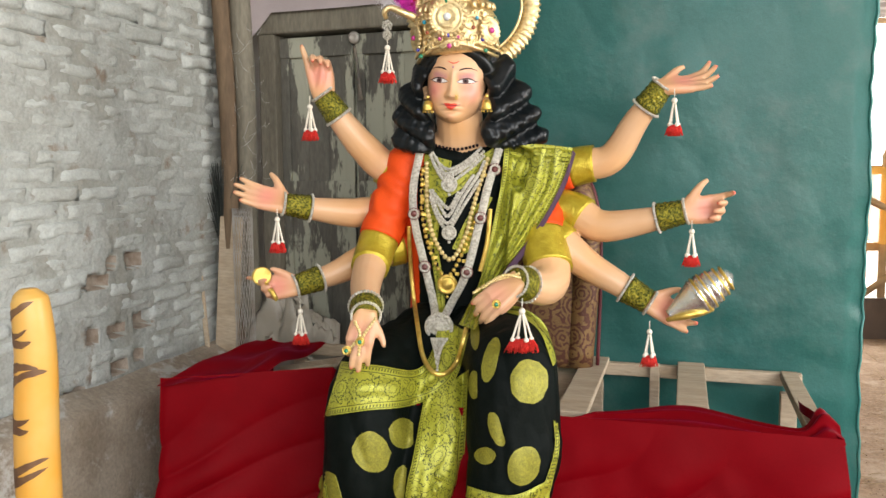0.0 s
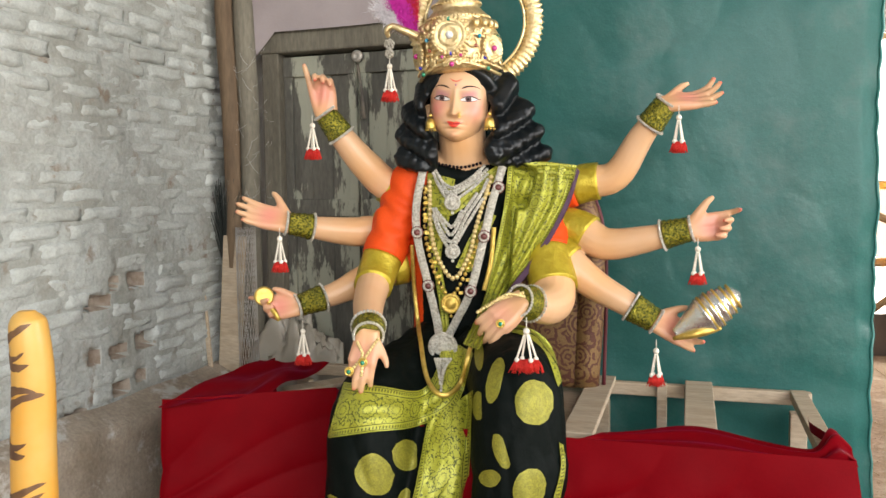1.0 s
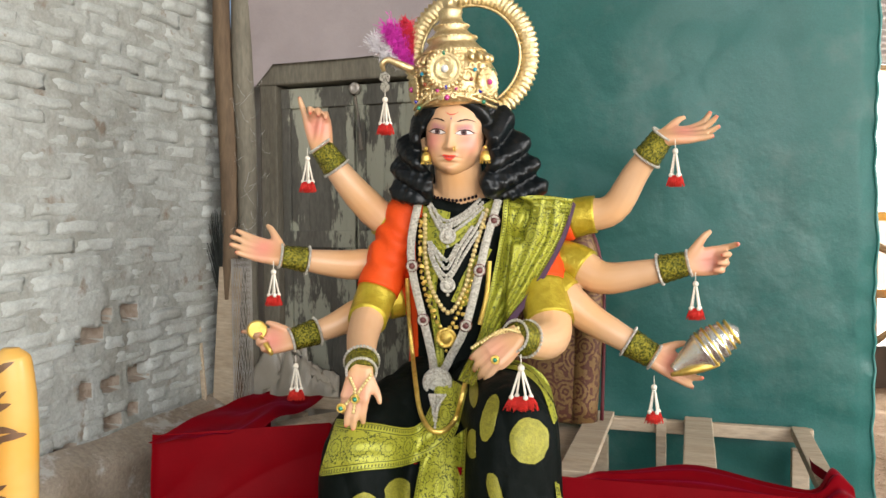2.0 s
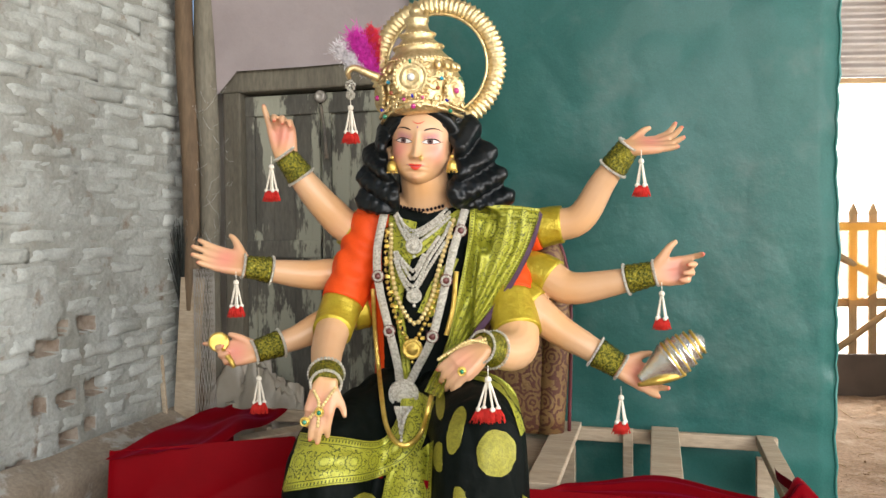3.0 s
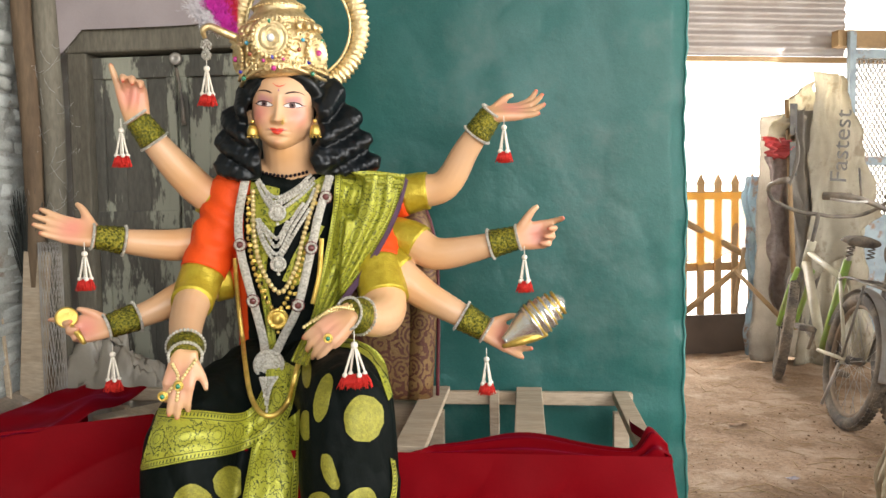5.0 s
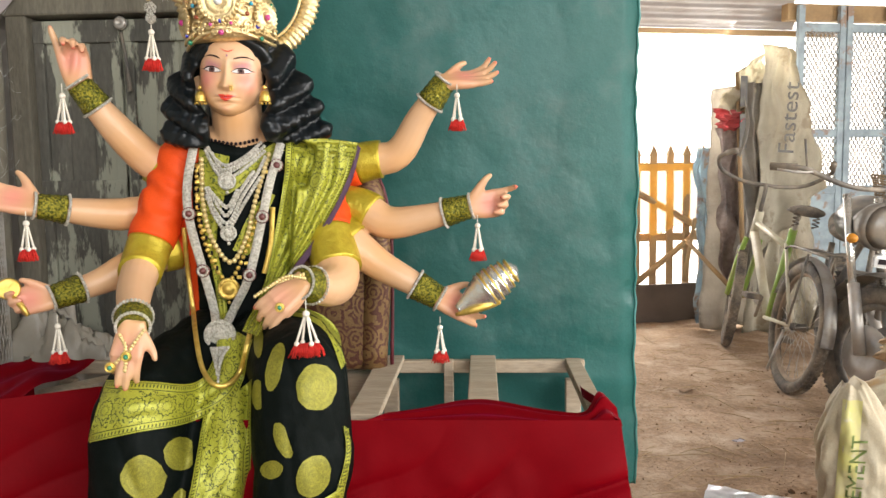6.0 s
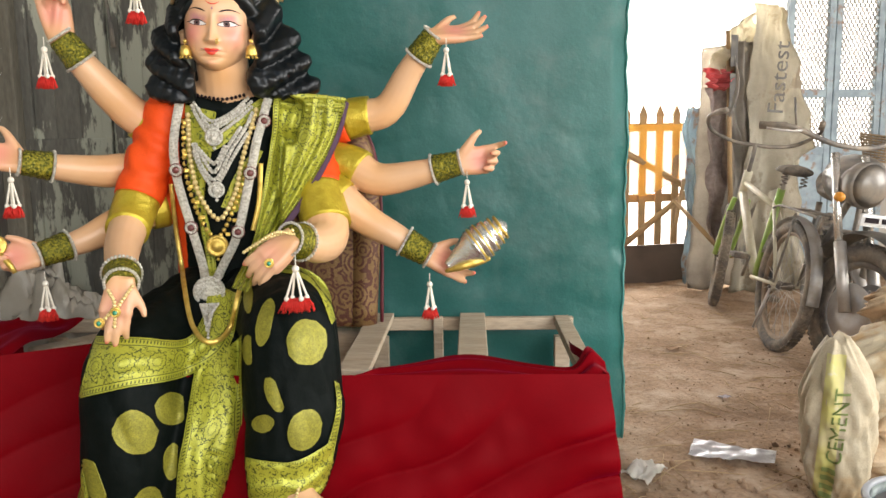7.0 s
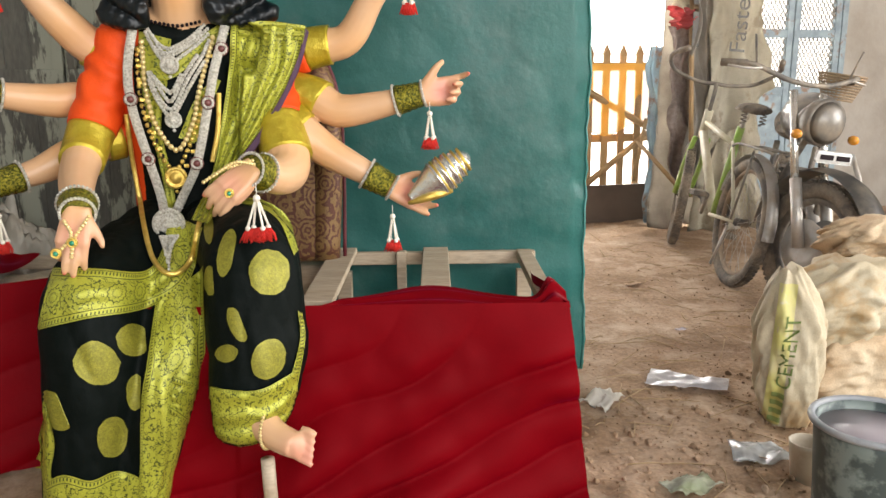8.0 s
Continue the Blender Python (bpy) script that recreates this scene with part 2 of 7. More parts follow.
LIGHTMETAL = mat("dusty_steel", (0.47, 0.45, 0.42), 0.42, 0.5, col2=(0.38, 0.33, 0.27), scale=12)
GREENPAINT = mat("green_cycle_paint", (0.25, 0.42, 0.06), 0.45, col2=(0.30, 0.36, 0.12), scale=9)
CREAMPAINT = mat("cream_cycle_paint", (0.50, 0.46, 0.33), 0.5, col2=(0.40, 0.34, 0.24), scale=9)
TANKPAINT = mat("dusty_tank_paint", (0.085, 0.08, 0.072), 0.42, 0.1, col2=(0.24, 0.205, 0.16), scale=7, coat=0.25)
BLUEPAINT = mat("blue_grey_paint", (0.30, 0.37, 0.40), 0.55, col2=(0.20, 0.25, 0.28), scale=8, wear=(0.24, 0.16, 0.11), wscale=6)
PICKET = mat("picket_wood", (0.38, 0.25, 0.12), 0.8, grain=0.2, col2=(0.28, 0.18, 0.09), scale=7)
DARKBOARD = mat("dark_board", (0.11, 0.08, 0.06), 0.85, col2=(0.08, 0.055, 0.04), scale=4, grain=0.2)
ORANGECLOTH = mat("sheer_orange_cloth", (0.85, 0.46, 0.08), 0.8, col2=(0.80, 0.40, 0.06), scale=6, alpha=0.72)
PAINTGREY = mat("mauve_grey_paint", (0.36, 0.32, 0.34), 0.3, col2=(0.33, 0.29, 0.31), scale=5)
BUCKET = mat("stained_bucket", (0.045, 0.06, 0.055), 0.5, col2=(0.16, 0.19, 0.17), scale=14, mix=(0.5, 0.6))
BUCKETRIM = mat("bucket_rim", (0.20, 0.21, 0.22), 0.5, col2=(0.3, 0.3, 0.3), scale=10)
TWIG = mat("dry_straw", (0.40, 0.28, 0.15), 0.9)
JEWELS = [mat("blue_gem", (0.02, 0.02, 0.4), 0.08, coat=1), mat("pink_gem", (0.5, 0.03, 0.22), 0.08, coat=1), mat("green_gem", (0.01, 0.2, 0.1), 0.08, coat=1),
          mat("cyan_gem", (0.02, 0.3, 0.45), 0.08, coat=1), mat("clear_gem", (0.7, 0.72, 0.72), 0.05, coat=1), mat("brown_gem", (0.3, 0.06, 0.02), 0.1, coat=1)]
PINKFLUFF = mat("magenta_feather", (0.66, 0.03, 0.42), 0.9, grain=0.3, gscale=120)
REDFLUFF = mat("red_feather", (0.66, 0.02, 0.05), 0.9, grain=0.3, gscale=120)
WHITEFLUFF = mat("white_feather", (0.75, 0.72, 0.74), 0.9, grain=0.2, gscale=120)
# emissive white for a panel that stands in for the daylight outside
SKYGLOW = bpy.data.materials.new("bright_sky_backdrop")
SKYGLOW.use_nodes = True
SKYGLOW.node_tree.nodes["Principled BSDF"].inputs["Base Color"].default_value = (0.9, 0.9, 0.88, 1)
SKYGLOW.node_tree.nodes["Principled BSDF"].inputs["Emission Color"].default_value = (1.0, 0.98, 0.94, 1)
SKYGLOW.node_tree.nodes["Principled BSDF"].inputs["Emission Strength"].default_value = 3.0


# ---- mesh helpers ----
PA = Vector((-0.81, 2.46, 0))
PU, PV = Vector((0.9708, -0.23996, 0)), Vector((0.23996, 0.9708, 0))
TURNED = Matrix(((PU.x, PV.x, 0, PA.x), (PU.y, PV.y, 0, PA.y), (0, 0, 1, 0), (0, 0, 0, 1)))  # the bench's own axes: along, back, up


def mesh_ob(name, bm, mats, parent=None, smooth=False, label=""):
    me = bpy.data.meshes.new(name)
    bmesh.ops.recalc_face_normals(bm, faces=bm.faces)
    bm.to_mesh(me)
    bm.free()
    for m in (mats if isinstance(mats, (list, tuple)) else [mats]):
        me.materials.append(m)
    if smooth:
        me.polygons.foreach_set("use_smooth", [True] * len(me.polygons))
    ob = new(name, me)
    if parent:
        ob.parent = parent
    if label:
        ob["label"] = label
    return ob


def part(name, bm, material, parent, label="", smooth=True):
    return mesh_ob(name, bm, material, parent, smooth, label)


def thing(name, label, category, group="", m=None, kind=""):
    e = new(name)
    e.empty_display_size = 0.1
    if m is not None:
        e.matrix_world = m
    return tagged(e, label, category, group, kind)


def spline(pts, n):
    """n points a span on a smooth curve through pts (any number of values each)."""
    p = [np.array(q, float) for q in pts]
    if len(p) == 2:
        return [p[0] + (p[1] - p[0]) * i / n for i in range(n + 1)]
    p = [2 * p[0] - p[1]] + p + [2 * p[-1] - p[-2]]
    out = []
    for i in range(1, len(p) - 2):
        for k in range(n):
            t = k / n
            a, b, c, d = p[i - 1], p[i], p[i + 1], p[i + 2]
            out.append(0.5 * (2 * b + (c - a) * t + (2 * a - 5 * b + 4 * c - d) * t * t + (3 * b - a - 3 * c + d) * t ** 3))
    out.append(p[-2])
    return out


def tube(bm, pts, seg=12, n=4, mi=0, flat=None, closed=False):
    """A tapered tube through (x, y, z, r) points; flat: (direction, factor) squeezes it along a direction."""
    c = spline(pts, n) if n > 0 else [np.array(q, float) for q in pts]
    rings, up = [], None
    for i, q in enumerate(c):
        a, b = c[max(i - 1, 0)], c[min(i + 1, len(c) - 1)]
        d = Vector(b[:3] - a[:3])
        d = d.normalized() if d.length > 1e-9 else Vector((0, 0, 1))
        if up is None:
            up = d.orthogonal().normalized()
        up = (up - d * up.dot(d))
        up = up.normalized() if up.length > 1e-6 else d.orthogonal().normalized()
        side = d.cross(up)
        ring = []
        for k in range(seg):
            o = (up * math.cos(2 * math.pi * k / seg) + side * math.sin(2 * math.pi * k / seg)) * float(q[3])
            if flat:
                f = Vector(flat[0]).normalized()
                o -= f * o.dot(f) * (1 - flat[1])
            ring.append(bm.verts.new(Vector(q[:3]) + o))
        rings.append(ring)
    faces = []
    for r0, r1 in zip(rings, rings[1:]):
        for k in range(seg):
            faces.append(bm.faces.new((r0[k], r0[(k + 1) % seg], r1[(k + 1) % seg], r1[k])))
    if closed:
        for k in range(seg):
            faces.append(bm.faces.new((rings[-1][k], rings[-1][(k + 1) % seg], rings[0][(k + 1) % seg], rings[0][k])))
    else:
        faces.append(bm.faces.new(rings[0][::-1]))
        faces.append(bm.faces.new(rings[-1]))
    for f in faces:
        f.material_index, f.smooth = mi, True
    return rings


def ball(bm, c, r, m=None, mi=0, seg=12):
    r = r if isinstance(r, (tuple, list)) else (r, r, r)
    mm = Matrix.Translation(c) @ (m or Matrix()) @ Matrix.Diagonal((*r, 1))
    res = bmesh.ops.create_uvsphere(bm, u_segments=seg, v_segments=max(6, seg * 2 // 3), radius=1, matrix=mm)
    for f in {f for v in res["verts"] for f in v.link_faces}:
        f.material_index, f.smooth = mi, True


def box(bm, c, s, m=None, mi=0, bevel=0.0):
    mm = (m or Matrix()) @ Matrix.Translation(c) @ Matrix.Diagonal((*s, 1))
    res = bmesh.ops.create_cube(bm, size=1, matrix=mm)
    fs = {f for v in res["verts"] for f in v.link_faces}
    for f in fs:
        f.material_index = mi
    if bevel:
        es = list({e for v in res["verts"] for e in v.link_edges})
        r = bmesh.ops.bevel(bm, geom=es, offset=bevel, segments=2, affect="EDGES", profile=0.5)
        for f in r["faces"]:
            f.material_index = mi


def lathe(bm, prof, c=(0, 0, 0), seg=24, m=None, mi=0):
    """Turned shape from (radius, height) pairs."""
    mm = Matrix.Translation(c) @ (m or Matrix())
    rings = [[bm.verts.new(mm @ Vector((r * math.cos(2 * math.pi * k / seg), r * math.sin(2 * math.pi * k / seg), z))) for k in range(seg)] for r, z in prof]
    for a, b in zip(rings, rings[1:]):
        for k in range(seg):
            f = bm.faces.new((a[k], a[(k + 1) % seg], b[(k + 1) % seg], b[k]))
            f.material_index, f.smooth = mi, True
    for ring in (rings[0][::-1], rings[-1]):
        f = bm.faces.new(ring)
        f.material_index = mi


def sheet(bm, fn, nu, nv, mi=0, thick=0.0):
    """A grid of fn(u, v) for u, v in 0..1."""
    g = [[bm.verts.new(fn(i / nu, j / nv)) for j in range(nv + 1)] for i in range(nu + 1)]
    for i in range(nu):
        for j in range(nv):
            f = bm.faces.new((g[i][j], g[i + 1][j], g[i + 1][j + 1], g[i][j + 1]))
            f.material_index, f.smooth = mi, True
    if thick:
        bmesh.ops.solidify(bm, geom=list(bm.faces), thickness=thick)
    return g


def melt(bm, voxel, passes):
    """One closed skin round overlapping closed shapes, softened."""
    ob = mesh_ob("clay", bm, [SKIN])
    r = ob.modifiers.new("skin", "REMESH")
    r.mode, r.voxel_size = "VOXEL", voxel
    s = ob.modifiers.new("soften", "SMOOTH")
    s.factor, s.iterations = 0.5, passes
    dg = bpy.context.evaluated_depsgraph_get()
    me = bpy.data.meshes.new_from_object(ob.evaluated_get(dg))
    bpy.data.objects.remove(ob)
    return me


def p4(p, r):
    return (p[0], p[1], p[2], r)


# ---- the setting ----
def ground_z(x, y):
    return 0.012 * noise.noise((x * 1.3, y * 1.3, 0)) + 0.010 * noise.noise((x * 6, y * 6, 3)) + 0.006 * noise.noise((x * 17, y * 17, 5)) + max(0.0, min(1.0, 3.0 - y)) * (0.026 * abs(noise.noise((x * 7, y * 7, 7))) + 0.010 * noise.noise((x * 21, y * 21, 9)))


def make_ground():
    bm = bmesh.new()
    xs = [-400, -60, -12, -4, -1.6, -0.6, 0.2] + [0.9 + 0.025 * i for i in range(90)] + [3.2 + 0.06 * i for i in range(28)] + [5, 7, 12, 60, 400]
    ys = [-400, -60, -12, -4, -1, 0.6, 1.2] + [1.5 + 0.025 * i for i in range(70)] + [3.26 + 0.05 * i for i in range(60)] + [6.6, 8, 14, 60, 400]
    g = [[bm.verts.new((x, y, ground_z(x, y))) for y in ys] for x in xs]
    for i in range(len(xs) - 1):
        for j in range(len(ys) - 1):
            bm.faces.new((g[i][j], g[i + 1][j], g[i + 1][j + 1], g[i][j + 1])).smooth = True
    return tagged(mesh_ob("ground", bm, DIRT), "trampled dry brown earth floor with dust and crumbs", "ground", kind="structure")


make_ground()
WALL_A, BACK_B = -0.36, 0.92


def turned(ob):
    ob.matrix_world = TURNED
    return ob


BROKEN = mat("broken_brick_core", (0.30, 0.25, 0.20), 0.95, col2=(0.20, 0.15, 0.11), scale=20, bump=0.8, bscale=50)
# left wall: mortar bed, bricks over it, plastered foot
bm = bmesh.new()
box(bm, (WALL_A - 0.20, -1.3, 1.5), (0.24, 4.6, 3.0))
HOLES = [(0.195, 0.839), (0.308, 0.837), (0.117, 0.783), (0.095, 0.609), (0.207, 0.606), (0.348, 0.620), (0.316, 0.498), (0.213, 0.482), (-0.011, 0.432), (0.135, 0.343), (0.306, 0.353)]


def wash(u, v):
    """Thick lime wash over the joints, pitted where bricks have broken out."""
    b, z = -0.9 + 1.82 * u, 0.30 + 2.0 * v
    x = WALL_A - 0.0095 + 0.007 * noise.noise((b * 4, z * 6, 0)) + 0.004 * noise.noise((b * 15, z * 25, 3)) + 0.003 * noise.noise((b * 40, z * 60, 5))
    for i, (hb, hz) in enumerate(HOLES):
        w, h = 0.022 + 0.016 * ((i * 7) % 3), 0.022 + 0.005 * (i % 2)
        if abs(b - hb + 0.008 * noise.noise((z * 30, i, 0))) < w and abs(z - hz + 0.008 * noise.noise((b * 30, i, 0))) < h:
            x -= 0.055
    return Vector((x, b, z))


sheet(bm, wash, 230, 250)
for f in bm.faces:
    if len(f.verts) == 4 and -0.10 < f.calc_center_median().x - WALL_A < -0.03 and f.calc_area() < 0.01:
        f.material_index = 1
wall_left = turned(tagged(mesh_ob("wall_west", bm, [MORTAR, BROKEN]), "old whitewashed brick wall with broken holes", "wall", kind="structure"))
bm = bmesh.new()


def foot(u, v):
    b = -3.4 + u * (BACK_B + 3.4)
    z = 0.40 + 0.02 * noise.noise((b * 3, 0, 7))
    d = 0.10 + 0.02 * noise.noise((b * 4, v * 2, 1)) + 0.012 * noise.noise((b * 15, v * 6, 1))
    if v < 0.7:
        return Vector((WALL_A + d, b, z * v / 0.7))
    return Vector((WALL_A + d * (1 - (v - 0.7) / 0.3), b, z + 0.05 * (v - 0.7) / 0.3))


sheet(bm, foot, 110, 10)
turned(tagged(mesh_ob("plinth", bm, PLINTH, smooth=True), "crumbling brown plaster foot of the brick wall", "plinth", kind="structure"))

# back wall behind the door
bm = bmesh.new()
box(bm, (0.74, BACK_B + 0.17, 1.5), (2.24, 0.2, 3.0))
turned(tagged(mesh_ob("wall_north", bm, PLASTER), "dim plastered back wall behind the wooden door", "wall", kind="structure"))

# old door
door = turned(thing("door_1", "weathered wooden double door with flaking grey-green paint", "door", kind="structure"))
D0, DT = -0.12, 1.69
bm = bmesh.new()
box(bm, (-0.155, BACK_B + 0.02, 0.87), (0.075, 0.1, 1.74), bevel=0.006)
box(bm, (0.90, BACK_B + 0.02, 0.87), (0.075, 0.1, 1.74), bevel=0.006)
part("jamb", bm, FRAMEWOOD, door, smooth=False)
bm = bmesh.new()
box(bm, (0.37, BACK_B + 0.015, 1.735), (1.14, 0.11, 0.09), bevel=0.008)
part("lintel", bm, FRAMEWOOD, door, smooth=False)
for k, (a0, a1) in enumerate(((D0, 0.205), (0.212, 0.53), (0.537, 0.86))):
    leaf = None
    bm = bmesh.new()
    w = a1 - a0
    box(bm, ((a0 + a1) / 2, BACK_B + 0.045, 0.85), (w, 0.02, 1.66))
    leaf = part("door_leaf", bm, DOORWOOD, door, smooth=False)
    for dx, dz, sx, sz in ((0.02, 0, 0.04, 1.66), (w - 0.02, 0, 0.04, 1.66), (w / 2, 0.79, w, 0.08), (w / 2, 0.22, w, 0.07), (w / 2, -0.45, w, 0.08)):
        bm = bmesh.new()
        box(bm, (a0 + dx, BACK_B + 0.03 - (0.004 if sx > sz else 0.0), 0.85 + dz), (sx - 0.003, 0.03, sz), bevel=0.004)
        part("rail" if sx > sz else "stile", bm, DOORWOOD, leaf, smooth=False)
    for j in range(3):
        bm = bmesh.new()
        box(bm, (a0 + w * (0.22 + 0.28 * j), BACK_B + 0.036, 0.85), (w * 0.26, 0.01, 1.6), bevel=0.003)
        part("board", bm, DOORWOOD, leaf, smooth=False)
# hasp and padlock
bm = bmesh.new()
lathe(bm, [(0.002, -0.010), (0.018, -0.010), (0.023, -0.006), (0.023, 0.006), (0.018, 0.010), (0.010, 0.011), (0.008, 0.008), (0.002, 0.008)], (0.225, BACK_B - 0.02, 1.66), m=pose(0, 0, 0, 90), seg=20)
tube(bm, [(0.21, BACK_B - 0.02, 1.69, 0.004), (0.212, BACK_B - 0.02, 1.73, 0.004), (0.225, BACK_B - 0.02, 1.745, 0.004), (0.238, BACK_B - 0.02, 1.73, 0.004), (0.24, BACK_B - 0.02, 1.69, 0.004)], 8, 3)
lock = turned(tagged(mesh_ob("padlock", bm, LIGHTMETAL, smooth=True), "round grey steel padlock on the door hasp", "padlock"))
bm = bmesh.new()
tube(bm, [(0.222, BACK_B - 0.012, 1.63, 0.007), (0.238, BACK_B - 0.012, 1.52, 0.006), (0.245, BACK_B - 0.012, 1.42, 0.009)], 8, 3)
part("hasp", bm, DUSTYMETAL, door)

# grey cloth hung over the door
bm = bmesh.new()


def hung(u, v):
    a = -0.20 + u * 1.5
    low = 1.772 - 0.005 * math.sin(u * 9) + (0.0 if u > 0.06 else (0.06 - u) * 2.5) * -0.6
    z = 2.9 - v * (2.9 - low)
    bulge = 0.05 * (1 - abs(2 * v - 1)) + 0.015 * noise.noise((a * 4, z * 3, 0))
    edge = -0.10 * (1 - v) * (1 - u)
    return Vector((a + edge + 0.015 * noise.noise((z * 6, 0, 2)) * (1 - u), BACK_B - 0.06 - bulge, z))


sheet(bm, hung, 50, 30)
turned(tagged(mesh_ob("hanging_cloth", bm, GREYCLOTH, smooth=True), "dusty mauve-grey cloth hung above the door", "cloth"))

# poles beside the door
for a0, a1, y, r, m, nm, lb in ((-0.315, -0.265, 0.80, 0.034, POLEWOOD, "wooden_pole", "rough brown wooden pole standing in the corner"),
                                (-0.245, -0.215, 0.84, 0.040, FRAMEWOOD, "wooden_pole", "dark grey wooden pole beside the door frame")):
    bm = bmesh.new()
    tube(bm, [(a0 + (a1 - a0) * (1 - i / 8) + 0.006 * math.sin(i * 2.1), y, 0.0 + 2.9 * i / 8, r * (1 + 0.07 * math.sin(i * 1.7))) for i in range(9)], 12, 3)
    turned(tagged(mesh_ob(nm, bm, m, smooth=True), lb, "pole", "poles by the door"))

# green tarpaulin screen behind the bench
SHEET_B = 0.80
bm = bmesh.new()


def tarp(u, v):
    z = 0.015 + v * 2.75
    right = 2.03 + 0.06 * max(0, v - 0.55) + 0.0032 * math.sin(v * 150 + 2 * math.sin(v * 23)) + 0.010 * noise.noise((v * 9, 0, 0)) + 0.010 * max(0.0, 0.3 - v)
    a = 0.62 + u * (right - 0.62)
    b = SHEET_B + 0.012 * noise.noise((a * 2.0, z * 1.2, 4)) + 0.004 * noise.noise((a * 7, z * 7, 2)) + 0.016 * max(0.0, 1.0 - z) * noise.noise((a * 4 + z * 3, z * 9, 6)) - 0.008 * abs(noise.noise((a * 2.2 + z * 0.9, z * 2.6 - a, 11))) ** 0.5
    if u > 0.96:
        b += 0.02 * (u - 0.96) / 0.04 * (1 + noise.noise((z * 5, 1, 1)))
    return Vector((a, b, z))


sheet(bm, tarp, 130, 200)
bmesh.ops.solidify(bm, geom=list(bm.faces), thickness=0.006)
screen = turned(tagged(mesh_ob("tarpaulin_screen", bm, GREENSHEET, smooth=True), "large dark green tarpaulin hung as a backdrop screen", "tarpaulin"))
bm = bmesh.new()
tube(bm, [(*(tarp(1.0, k / 60) + Vector((-0.004, -0.006, 0))), 0.004 + 0.002 * noise.noise((k * 0.9, 0, 0))) for k in range(61)], 8, 0)
part("side_hem", bm, GREENSHEET, screen)

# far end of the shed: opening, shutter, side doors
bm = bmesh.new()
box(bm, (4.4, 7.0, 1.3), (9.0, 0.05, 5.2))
back = tagged(mesh_ob("backdrop", bm, SKYGLOW), "glowing white panel standing in for bright daylight outside the gate", "backdrop", kind="structure")
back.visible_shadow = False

bm = bmesh.new()


def tin(u, v):
    return Vector((1.6 + 2.4 * u, 5.72 + 0.012 * math.sin(v * math.pi * 2 * 9), 2.16 + 0.75 * v))


sheet(bm, tin, 4, 108)
tagged(mesh_ob("shutter", bm, TINROOF, smooth=True), "corrugated tin sheet above the gate opening", "shutter", kind="structure")
bm = bmesh.new()
box(bm, (2.9, 5.78, 2.145), (3.0, 0.06, 0.04), bevel=0.008)
tagged(mesh_ob("beam", bm, PICKET), "wooden beam over the gate opening", "beam", kind="structure")
# unseen tin roof, added to block the sun; stops short to let sky in
bm = bmesh.new()


def roof(u, v):
    return Vector((-3.0 + 9.5 * u, 0.6 + 5.4 * v, 2.82 + 0.25 * u + 0.012 * math.sin(u * 9.5 / 0.075 * math.pi)))


sheet(bm, roof, 520, 2)
tagged(mesh_ob("ceiling", bm, TINROOF, smooth=True), "added corrugated tin roof out of view, blocking the sun", "roof", kind="structure")
bm = bmesh.new()
box(bm, (6.2, 4.6, 1.5), (0.2, 3.6, 3.2))
tagged(mesh_ob("wall_east", bm, PLASTER), "plain plastered side wall of the shed", "wall", kind="structure")

# ---- the gate ----
gate = thing("picket_gate", "weathered wooden picket gate with diagonal braces", "gate")
GY = 5.62
for i in range(7):
    x = 2.55 + 0.132 * i
    bm = bmesh.new()
    box(bm, (x, GY, 0.73), (0.052, 0.022, 0.98), bevel=0.003)
    top = [bm.verts.new((x + dx, GY + dy, 1.22 + dz)) for dy in (-0.011, 0.011) for dx, dz in ((-0.034, 0.0), (0.034, 0.0), (0, 0.075))]
    bm.faces.new(top[:3]), bm.faces.new(top[3:][::-1])
    for k in range(3):
        bm.faces.new((top[k], top[(k + 1) % 3], top[3 + (k + 1) % 3], top[3 + k]))
    part("picket", bm, PICKET, gate, smooth=False)
for z in (0.62, 1.14):
    bm = bmesh.new()
    box(bm, (2.95, GY + 0.025, z), (0.95, 0.025, 0.06), bevel=0.003)
    part("rail", bm, PICKET, gate, smooth=False)
for (x0, z0, x1, z1) in ((2.5, 1.05, 3.3, 0.62), (2.62, 0.25, 3.25, 0.72)):
    bm = bmesh.new()
    tube(bm, [(x0, GY - 0.02, z0, 0.024), (x1, GY - 0.02, z1, 0.024)], 6, 1)
    part("brace", bm, PICKET, gate, smooth=False)
bm = bmesh.new()
box(bm, (2.9, GY - 0.06, 0.135), (1.5, 0.03, 0.29), bevel=0.004)
tagged(mesh_ob("threshold_board", bm, DARKBOARD), "dark brown board along the foot of the gate", "board")
bm = bmesh.new()
sheet(bm, lambda u, v: Vector((2.5 + 0.82 * u, GY - 0.035 - 0.03 * math.sin(u * 14 + 2 * v) * (0.3 + v), 1.16 - v * (0.52 - 0.24 * abs(u - 0.35)) )), 40, 20)
tagged(mesh_ob("orange_cloth", bm, ORANGECLOTH, smooth=True), "sheer orange cloth draped over the picket gate", "cloth")


# ---- the bench under the statue ----
def beam(name, parent, c, s, m=TIMBER, rot=0.0):
    bm = bmesh.new()
    box(bm, (0, 0, 0), s, bevel=0.003)
    ob = part(name, bm, m, parent, smooth=False)
    ob.matrix_local = pose(*c, 0, 0, rot)
    return ob


